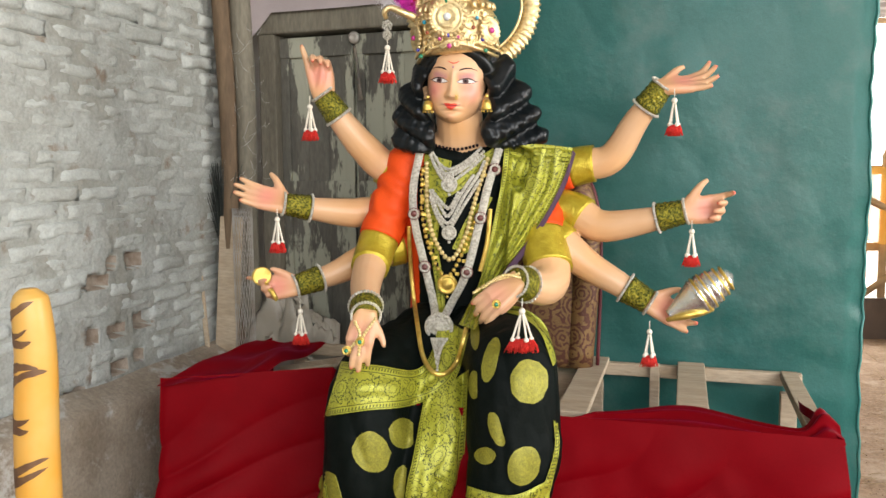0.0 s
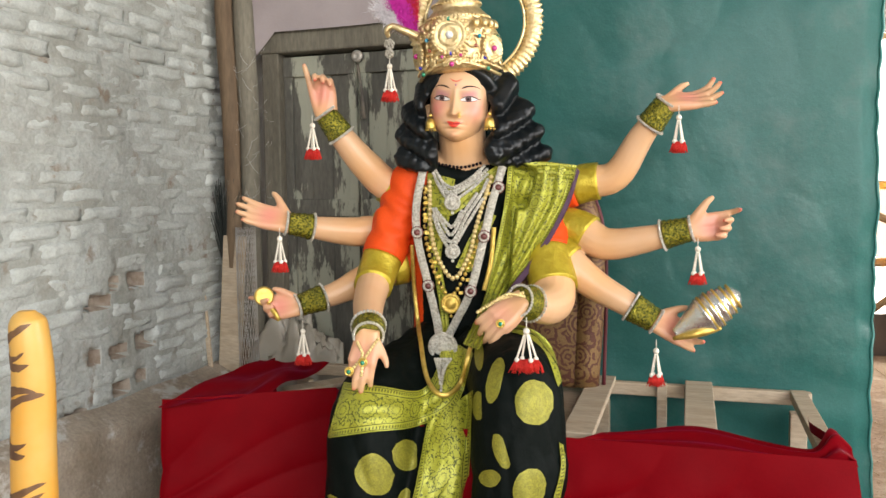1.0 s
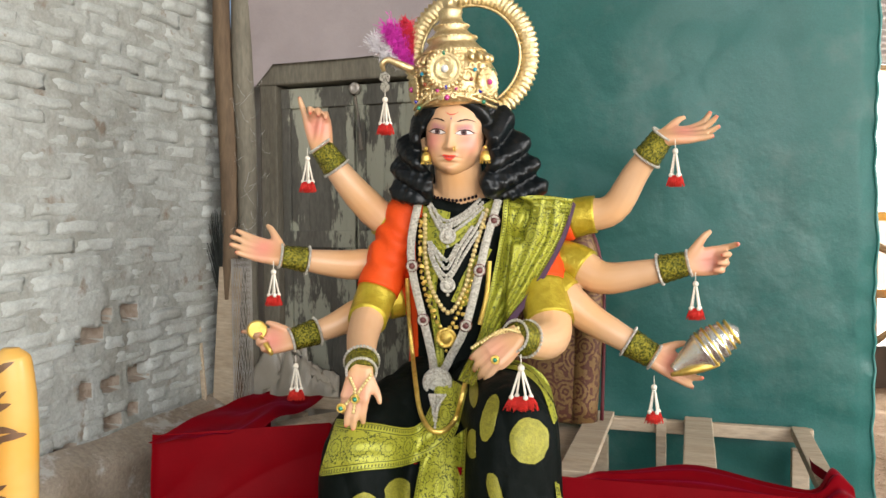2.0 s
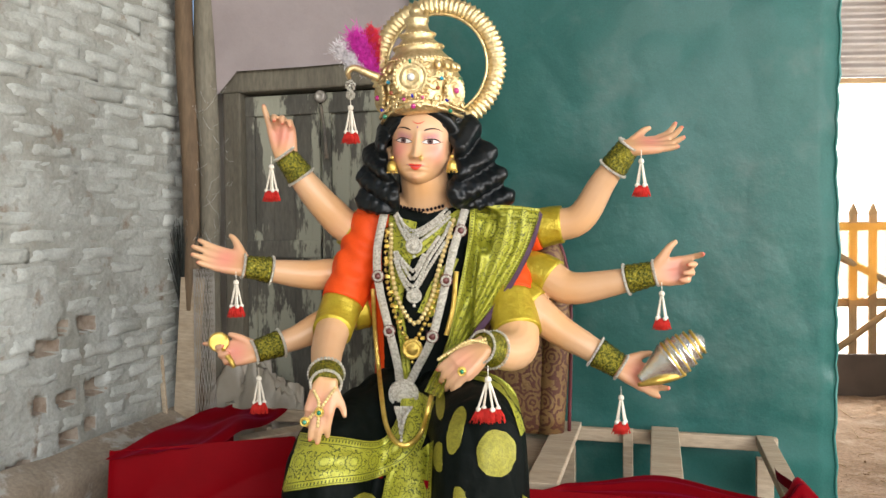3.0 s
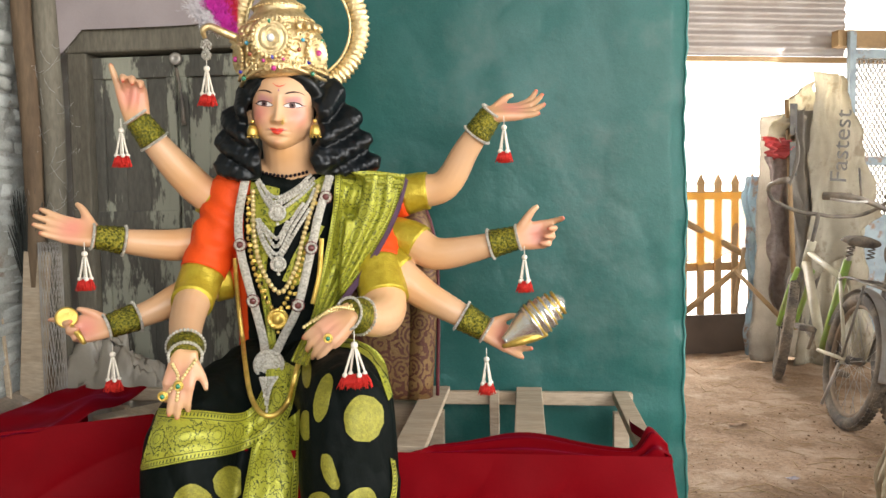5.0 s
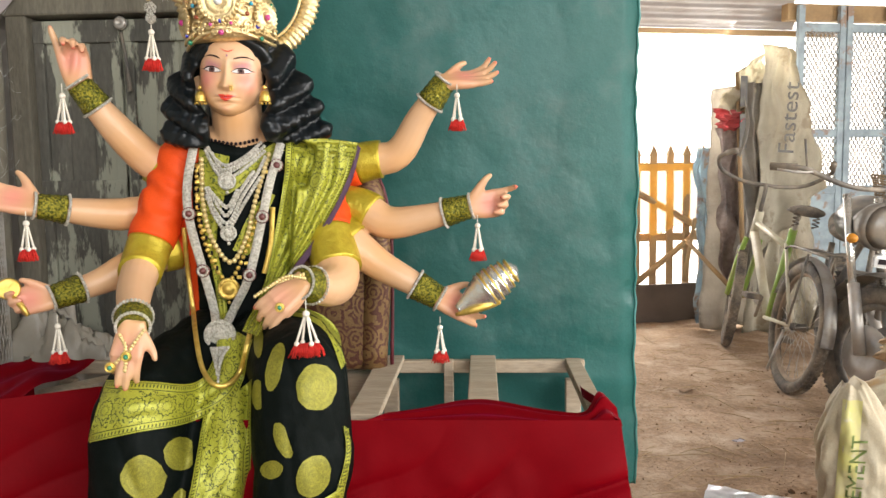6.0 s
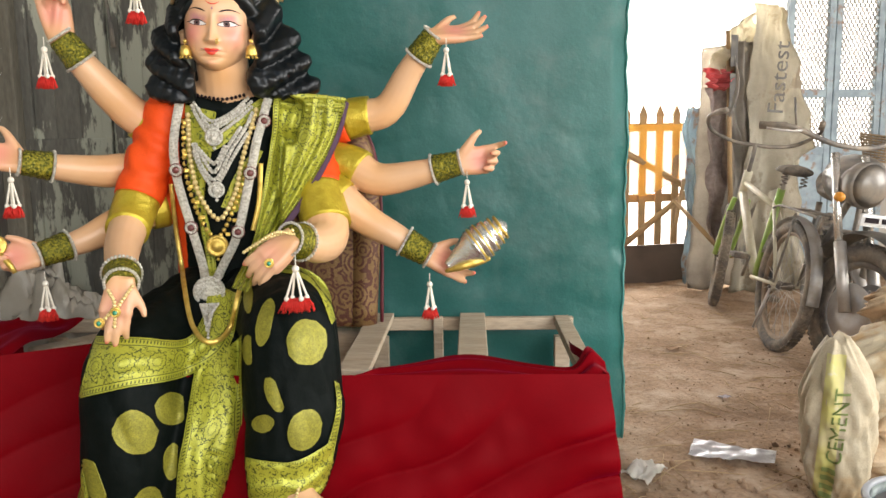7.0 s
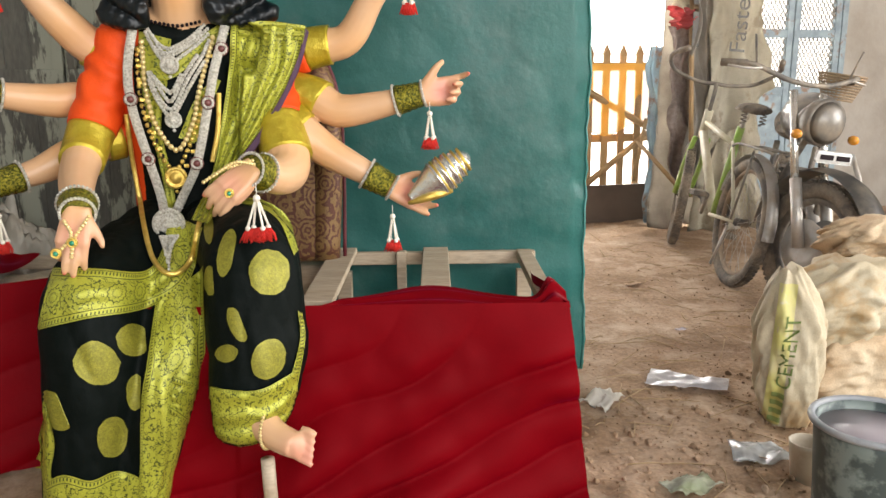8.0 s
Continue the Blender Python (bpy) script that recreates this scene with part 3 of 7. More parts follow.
BL, BW, BH = 1.80, 0.72, 0.48
bench = turned(thing("timber_bench", "raw timber bench frame carrying the seated statue", "bench"))
for a in (0.07, 0.62, 1.19, BL):
    for b in (0.12, BW - 0.02):
        beam("leg", bench, (a, b, BH / 2 - 0.03), (0.05, 0.04, BH - 0.06))
beam("back_beam", bench, (0.92, BW, BH - 0.02), (1.84, 0.03, 0.042))
beam("front_beam", bench, (1.21, 0.02, BH - 0.03), (1.18, 0.03, 0.042))
beam("end_beam", bench, (0.06, BW / 2 + 0.06, BH - 0.012), (0.06, BW - 0.14, 0.02))
beam("cross_board", bench, (1.19, 0.40, BH + 0.006), (0.085, 0.66, 0.02))
beam("cross_board", bench, (1.50, 0.40, BH + 0.006), (0.085, 0.66, 0.018))
beam("cross_board", bench, (0.36, 0.47, BH + 0.006), (0.07, 0.46, 0.018), rot=-38)
beam("end_beam", bench, (1.80, BW / 2, BH - 0.008), (0.05, BW, 0.03))
beam("seat_board", bench, (0.86, 0.36, BH - 0.03), (0.58, 0.62, 0.03))
beam("stay", bench, (1.385, BW - 0.03, 0.26), (0.032, 0.03, 0.46))

# red velvet over the bench: front fall, gathered top at one end, flap over the other
bm = bmesh.new()
TOP = BH + 0.018


def front_fall(u, v):
    a = -0.02 + u * 1.85
    amp = 1.0 if a > 1.0 else 0.6
    ph = 13.0 * (a + (0.55 + 0.35 * v) * v) + 2.2 * noise.noise((a * 2.2, v * 2, 0))
    diag = 0.046 * abs(math.sin(ph)) ** 0.6 * (0.15 + 1.3 * noise.noise((a * 3.1, v * 1.2, 4)) ** 2 + 0.45 * v)
    fold = amp * (0.052 * noise.noise((a * 3.0 + 1.5 * v, v * 1.3, 8)) + diag + 0.006 * noise.noise((a * 14, v * 6, 8)))
    return Vector((a + 0.05 * v * max(0, u - 0.9) * 10, -0.028 - 0.055 * v - fold * min(1, 3.5 * v) + max(0.0, min(0.62 * a, (0.64 - a) * 1.2)), (TOP + (0.014 if a < 0.5 else 0.0)) * (1 - v) + 0.014))


def gathered(u, v):
    a = 1.17 + u * 0.665
    hump = 0.012 * math.exp(-((a - 1.50) / 0.14) ** 2) + 0.035 * math.exp(-((a - 1.805) / 0.03) ** 2)
    back = 0.06 + 0.10 * math.exp(-((a - 1.48) / 0.17) ** 2) + 0.10 * math.exp(-((a - 1.81) / 0.035) ** 2) - 0.10 * (1 - min(1, u * 8))
    b = -0.028 + v * (back + 0.028)
    z = TOP + hump * math.sin(min(1, v * 1.25) * math.pi * 0.62) + 0.012 * math.sin(v * 15 + a * 3) * v * (1 - v) * 2 + 0.010 * noise.noise((a * 5, v * 3, 0)) * v
    return Vector((a, b, z))


def end_fall(u, v):
    p = front_fall(1.0, v)
    return Vector((p.x - 0.05 * u ** 0.6 - 0.012 * u * math.sin(u * 9 + v * 3), p.y + u * 0.34, p.z))


FA, FC, FD, FE = Vector((*(-0.819, 2.370), 0.52)), Vector((*(-0.683, 2.913), 0.54)), Vector((*(-0.435, 2.918), 0.53)), Vector((*(-0.531, 2.537), 0.525))
UNTURN = TURNED.inverted()


def flap(u, v):
    p = FA.lerp(FE, u).lerp(FC.lerp(FD, u), v)
    p.z += 0.02 * noise.noise((u * 4, v * 3, 1)) + 0.016 * math.sin(u * 8 + v * 4) * math.sin(math.pi * v) - 0.0
    return UNTURN @ p


sheet(bm, front_fall, 260, 80)
sheet(bm, gathered, 70, 26)
sheet(bm, end_fall, 16, 40)
sheet(bm, flap, 50, 40)
sheet(bm, lambda u, v: Vector((-0.022 + 0.012 * noise.noise((u * 5, v * 3, 2)), -0.02 + 0.66 * u, TOP * (1 - v) + 0.014)), 30, 20)
turned(tagged(mesh_ob("red_velvet_cloth", bm, REDVELVET, smooth=True), "crimson velvet cloth draped over the timber bench", "cloth"))


# ---- the statue ----
def hand(bm, wrist, d, n, size, thumb, curls, spread=0.18, thumb_out=0.9, blush=None):
    """Palm and five tapered fingers. d: along the hand, n: the way the palm faces, thumb: +1 or -1 side, curls: bend of each finger in degrees."""
    d = Vector(d).normalized()
    n = Vector(n)
    n = (n - d * n.dot(d)).normalized()
    s = d.cross(n) * thumb
    w = Vector(wrist)
    k = size

    def pt(a, b, c, r):
        q = w + d * a * k + s * b * k + n * c * k
        return (q.x, q.y, q.z, r * k)

    for b0 in (-0.024, -0.009, 0.009, 0.024):
        tube(bm, [pt(-0.01, b0 * 0.55, 0, 0.019), pt(0.035, b0 * 0.95, 0.002, 0.0165), pt(0.085, b0 * 1.25, 0.0, 0.0125)], 10, 3)
    lens = (0.078, 0.088, 0.080, 0.062)
    for i, b0 in enumerate((0.029, 0.010, -0.010, -0.028)):
        ang, side = 0.0, spread * (b0 / 0.029)
        a, c, b = 0.082 - (0.006 if i == 3 else 0), 0.0, b0
        pts = [pt(a - 0.01, b, c, 0.0115)]
        for j, f in enumerate((0.46, 0.30, 0.24)):
            ang += radians(curls[i]) * (0.8, 1.0, 0.7)[j]
            st = lens[i] * f
            a, c, b = a + st * math.cos(ang), c + st * math.sin(ang), b + st * side * math.cos(ang)
            pts.append(pt(a, b, c, (0.0100, 0.0092, 0.0066)[j]))
        tube(bm, pts, 9, 3)
        TIPS.append((Vector(pts[-1][:3]) - n * 0.004 * k, 0.0075, 0.9))
    o = thumb_out
    tube(bm, [pt(0.012, 0.018, 0.004, 0.017), pt(0.04, 0.018 + 0.028 * o, 0.012, 0.0135), pt(0.068 - 0.008 * o, 0.018 + 0.046 * o, 0.016, 0.0105), pt(0.092 - 0.012 * o, 0.018 + 0.056 * o, 0.016, 0.0072)], 9, 3)
    return w + d * 0.06 * k + n * 0.02 * k


def limb(bm, *pts):
    tube(bm, pts, 16, 5)


body = bmesh.new()
TIPS = []    # fingertips, for the red nail paint
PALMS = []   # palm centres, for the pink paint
WRISTS = []  # wrist, direction, radius, for the bangles

# arms: shoulder, elbow, wrist
ARMS = [
    # upper pair
    [p4((0.013, 2.660, 1.089), 0.06), p4((-0.160, 2.620, 1.143), 0.052), p4((-0.232, 2.580, 1.208), 0.047), p4((-0.294, 2.550, 1.287), 0.038), p4((-0.342, 2.530, 1.358), 0.027)],
    [p4((0.013, 2.660, 1.000), 0.06), p4((-0.215, 2.620, 1.012), 0.047), p4((-0.274, 2.600, 1.009), 0.046), p4((-0.364, 2.570, 1.020), 0.038), p4((-0.463, 2.530, 1.039), 0.026)],
    [p4((-0.006, 2.660, 0.928), 0.06), p4((-0.161, 2.600, 0.898), 0.05), p4((-0.252, 2.560, 0.862), 0.045), p4((-0.325, 2.530, 0.828), 0.036), p4((-0.422, 2.480, 0.800), 0.026)],
    [p4((-0.092, 2.600, 1.168), 0.058), p4((-0.152, 2.570, 1.022), 0.055), p4((-0.196, 2.500, 0.889), 0.051), p4((-0.200, 2.360, 0.818), 0.044), p4((-0.174, 2.190, 0.766), 0.030)],
    [p4((0.208, 2.660, 1.088), 0.06), p4((0.414, 2.620, 1.147), 0.052), p4((0.515, 2.590, 1.171), 0.046), p4((0.578, 2.550, 1.277), 0.038), p4((0.641, 2.510, 1.370), 0.027)],
    [p4((0.208, 2.660, 1.035), 0.06), p4((0.393, 2.580, 1.011), 0.055), p4((0.476, 2.540, 0.970), 0.049), p4((0.581, 2.500, 0.984), 0.040), p4((0.697, 2.460, 1.014), 0.028)],
    [p4((0.190, 2.640, 1.035), 0.06), p4((0.331, 2.540, 0.940), 0.058), p4((0.436, 2.500, 0.857), 0.046), p4((0.514, 2.470, 0.811), 0.038), p4((0.600, 2.450, 0.759), 0.029)],
    [p4((0.302, 2.620, 1.105), 0.052), p4((0.308, 2.520, 0.939), 0.062), p4((0.319, 2.440, 0.831), 0.062), p4((0.286, 2.360, 0.810), 0.050), p4((0.221, 2.280, 0.837), 0.034)],
]
for a in ARMS:
    limb(body, *a)
    q, w = Vector(a[-2][:3]), Vector(a[-1][:3])
    WRISTS.append((w, (w - q).normalized(), a[-1][3]))


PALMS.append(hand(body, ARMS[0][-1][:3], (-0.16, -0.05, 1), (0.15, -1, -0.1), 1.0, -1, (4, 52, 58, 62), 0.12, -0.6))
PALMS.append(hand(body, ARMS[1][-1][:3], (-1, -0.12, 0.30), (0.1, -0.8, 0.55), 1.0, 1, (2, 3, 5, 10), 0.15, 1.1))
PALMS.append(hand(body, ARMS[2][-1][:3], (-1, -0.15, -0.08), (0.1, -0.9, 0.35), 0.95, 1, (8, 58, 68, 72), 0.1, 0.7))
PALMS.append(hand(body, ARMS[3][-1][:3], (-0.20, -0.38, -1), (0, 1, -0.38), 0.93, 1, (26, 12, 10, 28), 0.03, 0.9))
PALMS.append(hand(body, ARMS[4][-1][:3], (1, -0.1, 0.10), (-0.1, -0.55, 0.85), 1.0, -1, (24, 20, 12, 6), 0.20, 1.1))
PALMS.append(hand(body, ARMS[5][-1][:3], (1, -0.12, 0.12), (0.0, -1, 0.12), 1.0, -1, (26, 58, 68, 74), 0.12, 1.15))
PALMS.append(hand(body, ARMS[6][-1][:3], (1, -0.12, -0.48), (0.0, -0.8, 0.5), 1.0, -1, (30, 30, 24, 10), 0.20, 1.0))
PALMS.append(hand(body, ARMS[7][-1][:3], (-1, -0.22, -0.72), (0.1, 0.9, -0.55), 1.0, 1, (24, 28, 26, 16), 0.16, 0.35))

# trunk, neck, foot
ARMS_ONLY = len(body.faces)
tube(body, [p4((0.056, 2.630, 0.608), 0.165), p4((0.049, 2.620, 0.789), 0.150), p4((0.047, 2.600, 0.968), 0.160), p4((0.054, 2.600, 1.089), 0.165), p4((0.060, 2.600, 1.184), 0.105)], 24, 5, flat=((0.1, 1, 0), 0.78))
tube(body, [p4((-0.096, 2.600, 1.142), 0.062), p4((0.060, 2.600, 1.184), 0.088), p4((0.266, 2.600, 1.131), 0.062)], 16, 5)
tube(body, [p4((0.060, 2.600, 1.167), 0.085), p4((0.062, 2.565, 1.242), 0.072), p4((0.058, 2.545, 1.308), 0.070), p4((0.058, 2.550, 1.391), 0.070)], 18, 4)
TRUNK = body.copy()
FOOT = Vector((0.247, 2.020, 0.230))
tube(body, [(FOOT.x - 0.070, FOOT.y + 0.07, FOOT.z + 0.06, 0.044), (FOOT.x - 0.02, FOOT.y + 0.01, FOOT.z + 0.012, 0.036), (FOOT.x + 0.03, FOOT.y - 0.04, FOOT.z - 0.004, 0.032)], 14, 4)
ball(body, FOOT + Vector((0.030, -0.040, -0.004)), (0.024, 0.024, 0.033), seg=16)
for k in range(5):
    q = Vector((FOOT.x + 0.034 + 0.003 * k, FOOT.y - 0.045 + 0.004 * k, FOOT.z - 0.034 + 0.0165 * k))
    tube(body, [(*q, 0.0088), (*(q + Vector((0.020, -0.016, -0.006))), 0.0080 if k < 4 else 0.0105), (*(q + Vector((0.030, -0.022, -0.014))), 0.0075 if k < 4 else 0.0095)], 8, 3)

HEADM = Matrix.Translation((0.052, 2.515, 1.377)) @ pose(0, 0, 0, -2, 4, -6) @ Matrix.Diagonal((1.05, 1, 1, 1))
HEADI = HEADM.inverted()
HEAD_ROWS = [(-0.120, 0.005, 0.050, 0.02), (-0.116, 0.019, 0.064, 0.03), (-0.107, 0.032, 0.0745, 0.045), (-0.093, 0.0465, 0.0785, 0.06), (-0.076, 0.0590, 0.0785, 0.07), (-0.055, 0.0690, 0.0815, 0.08),
             (-0.030, 0.0765, 0.0835, 0.09), (0.000, 0.0800, 0.0835, 0.10), (0.030, 0.0800, 0.0860, 0.105), (0.060, 0.0775, 0.0850, 0.105), (0.090, 0.070, 0.0740, 0.10), (0.118, 0.053, 0.0520, 0.08), (0.135, 0.030, 0.0280, 0.05), (0.140, 0.004, 0.0040, 0.01)]
HEAD_LINE = np.array(spline(HEAD_ROWS, 8))


def bump_at(x, z, cx, cz, sx, sz):
    return math.exp(-((x - cx) / sx) ** 2 - ((z - cz) / sz) ** 2)


def relief(x, z):
    """How far nose, lips, lids, cheeks and chin stand out of the face."""
    t = max(0.0, min(1.0, (0.026 - z) / 0.062))
    below = 1.0 if z > -0.037 else math.exp(-((z + 0.037) / 0.0065) ** 2)
    above = 1.0 if z < 0.026 else math.exp(-((z - 0.026) / 0.014) ** 2)
    d = (0.0045 + 0.0185 * t ** 1.25) * below * above * math.exp(-(x / (0.0072 + 0.0035 * t)) ** 2)
    d += 0.006 * bump_at(x, z, 0, -0.0575, 0.020, 0.0052) + 0.0075 * bump_at(x, z, 0, -0.0675, 0.017, 0.0055)
    d -= 0.0050 * bump_at(x, z, 0, -0.0618, 0.024, 0.0018) + 0.0045 * bump_at(x, z, 0, -0.0785, 0.020, 0.005) + 0.0012 * bump_at(x, z, 0, -0.049, 0.004, 0.006)
    d += 0.0060 * bump_at(x, z, 0, -0.100, 0.017, 0.012)
    for s in (-1, 1):
        d += 0.0065 * bump_at(x, z, s * 0.0118, -0.0345, 0.0062, 0.0068)
        d -= 0.0085 * bump_at(x, z, s * 0.034, 0.009, 0.021, 0.013)
        d += 0.0075 * bump_at(x, z, s * 0.036, 0.0110, 0.018, 0.0100)
        d += 0.0022 * bump_at(x, z, s * 0.036, 0.034, 0.028, 0.009)
        d += 0.0058 * bump_at(x, z, s * 0.043, -0.030, 0.023, 0.022)
        d -= 0.0016 * bump_at(x, z, s * 0.030, -0.060, 0.006, 0.008)
    return d


def head_skin(u, v):
    k = v * (len(HEAD_LINE) - 1)
    i = min(int(k), len(HEAD_LINE) - 2)
    z, w, f, b = HEAD_LINE[i] + (HEAD_LINE[i + 1] - HEAD_LINE[i]) * (k - i)
    a = 2 * math.pi * u
    c, sn = math.cos(a), math.sin(a)
    e = 2 / 2.12
    x = w * math.copysign(abs(sn) ** e, sn)
    y = -f * c ** e if c > 0 else b * abs(c) ** e
    if c > 0:
        y -= relief(x, z) * min(1.0, c * 2.5)
    if z < -0.070:
        z = -0.070 + (z + 0.070) * 0.72
    return Vector((x, y, z))


head = bmesh.new()
sheet(head, head_skin, 220, 150)
for s in (-1, 1):
    tube(head, [(s * 0.080, 0.012, 0.016, 0.008), (s * 0.091, 0.020, 0.020, 0.011), (s * 0.094, 0.022, -0.004, 0.011), (s * 0.086, 0.010, -0.026, 0.010), (s * 0.084, 0.006, -0.038, 0.009)], 12, 4)
bmesh.ops.remove_doubles(head, verts=head.verts, dist=0.00005)
bmesh.ops.recalc_face_normals(head, faces=head.faces)
head_me = bpy.data.meshes.new("head")
head.to_mesh(head_me)
head.free()
bmesh.ops.delete(TRUNK, geom=list(TRUNK.faces)[:ARMS_ONLY], context="FACES")
trunk_me = melt(TRUNK, 0.008, 4)
body_me = melt(body, 0.0038, 12)

statue_bm = bmesh.new()
statue_bm.from_mesh(body_me)
nb = len(statue_bm.verts)
head_me.transform(HEADM)
statue_bm.from_mesh(head_me)
for f in statue_bm.faces:
    f.material_index, f.smooth = 0, True
statue_bm.verts.ensure_lookup_table()
HEAD_TREE = BVHTree.FromPolygons([v.co.copy() for v in head_me.vertices], [tuple(p.vertices) for p in head_me.polygons])


def on_face(x, z, lift):
    o, d = HEADM @ Vector((x, -0.4, z)), HEADM.to_3x3() @ Vector((0, 1, 0))
    hit = HEAD_TREE.ray_cast(o, d)
    return (hit[0] if hit[0] else HEADM @ Vector((x, -0.08, z))) - d * lift


def face_patch(fn, nu, nv, mi, lift):
    sheet(statue_bm, lambda u, v: on_face(*fn(u, v), lift), nu, nv, mi)


def arc(cx, cz, w, rise, th, tilt):
    def fn(u, v):
        x = 2 * u - 1
        return cx + x * w * 0.5, cz + rise * (1 - x * x) + tilt * x * w * 0.5 + th * (v - 0.5) * (1 - abs(x) ** 3)
    return fn


def lid_z(x, s):
    """Height of the upper lid's edge across the eye, x from -1 (inner) to 1 (outer)."""
    return 0.0074 * (1 - abs(x) ** 2.1) + 0.0026 * x


def sole_z(x, s):
    return -0.0046 * (1 - abs(x) ** 2.4) + 0.0026 * x


EYEZ, EYEX, EYEW = 0.0085, 0.0360, 0.0235
for s in (-1, 1):
    def eye_pt(x, z, s=s):
        return s * (EYEX + EYEW * x), EYEZ + z
    face_patch(lambda u, v: eye_pt(2 * u - 1, sole_z(2 * u - 1, s) + (lid_z(2 * u - 1, s) - sole_z(2 * u - 1, s)) * v), 28, 10, 5, 0.0007)

    def iris(u, v, r=0.0080, s=s):
        dx, dz = r * v * math.cos(u * 2 * math.pi), r * v * math.sin(u * 2 * math.pi)
        x = (-0.0012 * s + dx) / EYEW
        return s * EYEX + s * x * EYEW, EYEZ + max(sole_z(x, s), min(lid_z(x, s), 0.0012 + dz))
    face_patch(iris, 26, 6, 6, 0.0012)
    face_patch(lambda u, v: iris(u, v, 0.0033), 18, 3, 8, 0.0016)
    # lash lines, long at the outer corner
    face_patch(lambda u, v: eye_pt(-1.02 + 2.32 * u, (lid_z(min(1.0, -1.02 + 2.32 * u), s) + 0.006 * max(0.0, -2.02 + 2.32 * u)) + 0.0036 * (v - 0.25) * min(1.0, 0.35 + u) * (1 - max(0.0, u - 0.8) * 4)), 32, 2, 8, 0.0020)
    face_patch(lambda u, v: eye_pt(-0.95 + 1.95 * u, sole_z(min(1.0, -0.95 + 1.95 * u), s) - 0.0013 * v), 24, 2, 8, 0.0016)
    face_patch(lambda u, v: eye_pt(-0.85 + 1.8 * u, lid_z(-0.85 + 1.8 * u, s) + 0.0052 + 0.0008 * v), 22, 2, 7, 0.0010)
    # brow
    face_patch(lambda u, v: (s * (0.0165 + 0.0470 * u), 0.0375 + 0.0085 * math.sin(u * math.pi * 0.82) + (0.0044 * (1 - u) ** 0.6 + 0.0006) * (v - 0.5) * min(1.0, 0.3 + 5 * u)), 26, 3, 8, 0.0010)
# lips, crescent and dot on the brow
face_patch(lambda u, v: (0.0190 * (2 * u - 1), -0.0622 + 0.0072 * v * (1 - (2 * u - 1) ** 2) ** 0.75 * (1 - 0.30 * math.exp(-((2 * u - 1) / 0.16) ** 2)) + 0.0062 * (2 * u - 1) ** 2), 28, 6, 4, 0.0009)
face_patch(lambda u, v: (0.0170 * (2 * u - 1), -0.0622 - 0.0102 * v * (1 - (2 * u - 1) ** 2) ** 0.8 + 0.0054 * (2 * u - 1) ** 2), 28, 6, 4, 0.0009)
face_patch(lambda u, v: (0.0255 * (2 * u - 1), -0.0622 + 0.0064 * (2 * u - 1) ** 2 + 0.0011 * (v - 0.5)), 24, 2, 7, 0.0013)
face_patch(arc(0, 0.066, 0.036, -0.009, 0.0030, 0), 16, 2, 4, 0.0010)
face_patch(lambda u, v: (0.0022 * v * math.cos(u * 6.2832), 0.046 + 0.0034 * v * math.sin(u * 6.2832)), 12, 2, 7, 0.0010)
# hair: crown of the head and long waves to the shoulders
hair = bmesh.new()
HC = HEADM @ Vector((0, 0.055, 0.045))
ball(hair, HC, (0.104, 0.095, 0.110), seg=28)
for s in (-1, 1):
    tube(hair, [(*(HEADM @ Vector(q)), r) for q, r in (((s * 0.002, -0.062, 0.108), 0.019), ((s * 0.038, -0.060, 0.096), 0.020), ((s * 0.076, -0.032, 0.070), 0.019), ((s * 0.097, 0.004, 0.032), 0.018), ((s * 0.103, 0.034, 0.0), 0.019))], 12, 5)
# falling waves: height, inner and outer edge on each side of the neck
WAVES = {-1: [(1.470, 0.030, -0.035), (1.405, -0.044, -0.076), (1.350, -0.056, -0.104), (1.305, -0.050, -0.110), (1.265, -0.030, -0.112), (1.215, -0.024, -0.110), (1.188, -0.050, -0.092)],
         1: [(1.465, 0.080, 0.190), (1.395, 0.148, 0.222), (1.350, 0.166, 0.252), (1.305, 0.164, 0.262), (1.268, 0.150, 0.276), (1.230, 0.150, 0.284), (1.203, 0.185, 0.268)]}
for s, rows in WAVES.items():
    fine = spline(rows, 5)
    for k in range(6):
        f = k / 5
        pts = []
        for i, (z, a, b) in enumerate(fine):
            t = i / (len(fine) - 1)
            roll = math.sin(2 * math.pi * (z - 0.012 * f * 5) / 0.068)
            wide = abs(b - a)
            pts.append((a + (b - a) * f + s * (0.004 + 0.008 * f) * roll * min(1, 4 * t), 2.482 + 0.048 * f - 0.012 * roll, z, (0.12 * wide + 0.0075) * (1.0 + 0.20 * roll) * (1 - 0.45 * max(0.0, t - 0.85) / 0.15)))
        tube(hair, pts, 12, 0)
    tube(hair, [(0.5 * (a + b), 2.55, z, 0.42 * abs(b - a) + 0.004) for z, a, b in rows], 14, 3)
tube(hair, [(HC.x, 2.590, 1.42, 0.085), (HC.x, 2.605, 1.33, 0.090), (HC.x, 2.615, 1.24, 0.085)], 18, 4)
hair_me = melt(hair, 0.0040, 5)
wavy = bmesh.new()
wavy.from_mesh(hair_me)
wavy.normal_update()
for v in wavy.verts:
    low = max(0.0, min(1.0, (HC.z - 0.02 - v.co.z) / 0.08))
    v.co += v.normal * low * (0.0035 * math.sin(v.co.z * 84 - abs(v.co.x - HC.x) * 60) + 0.0009 * math.sin(abs(v.co.x - HC.x) * 170 + v.co.z * 120))
wavy.to_mesh(hair_me)
wavy.free()
n0 = len(statue_bm.faces)
statue_bm.from_mesh(hair_me)
statue_bm.faces.ensure_lookup_table()
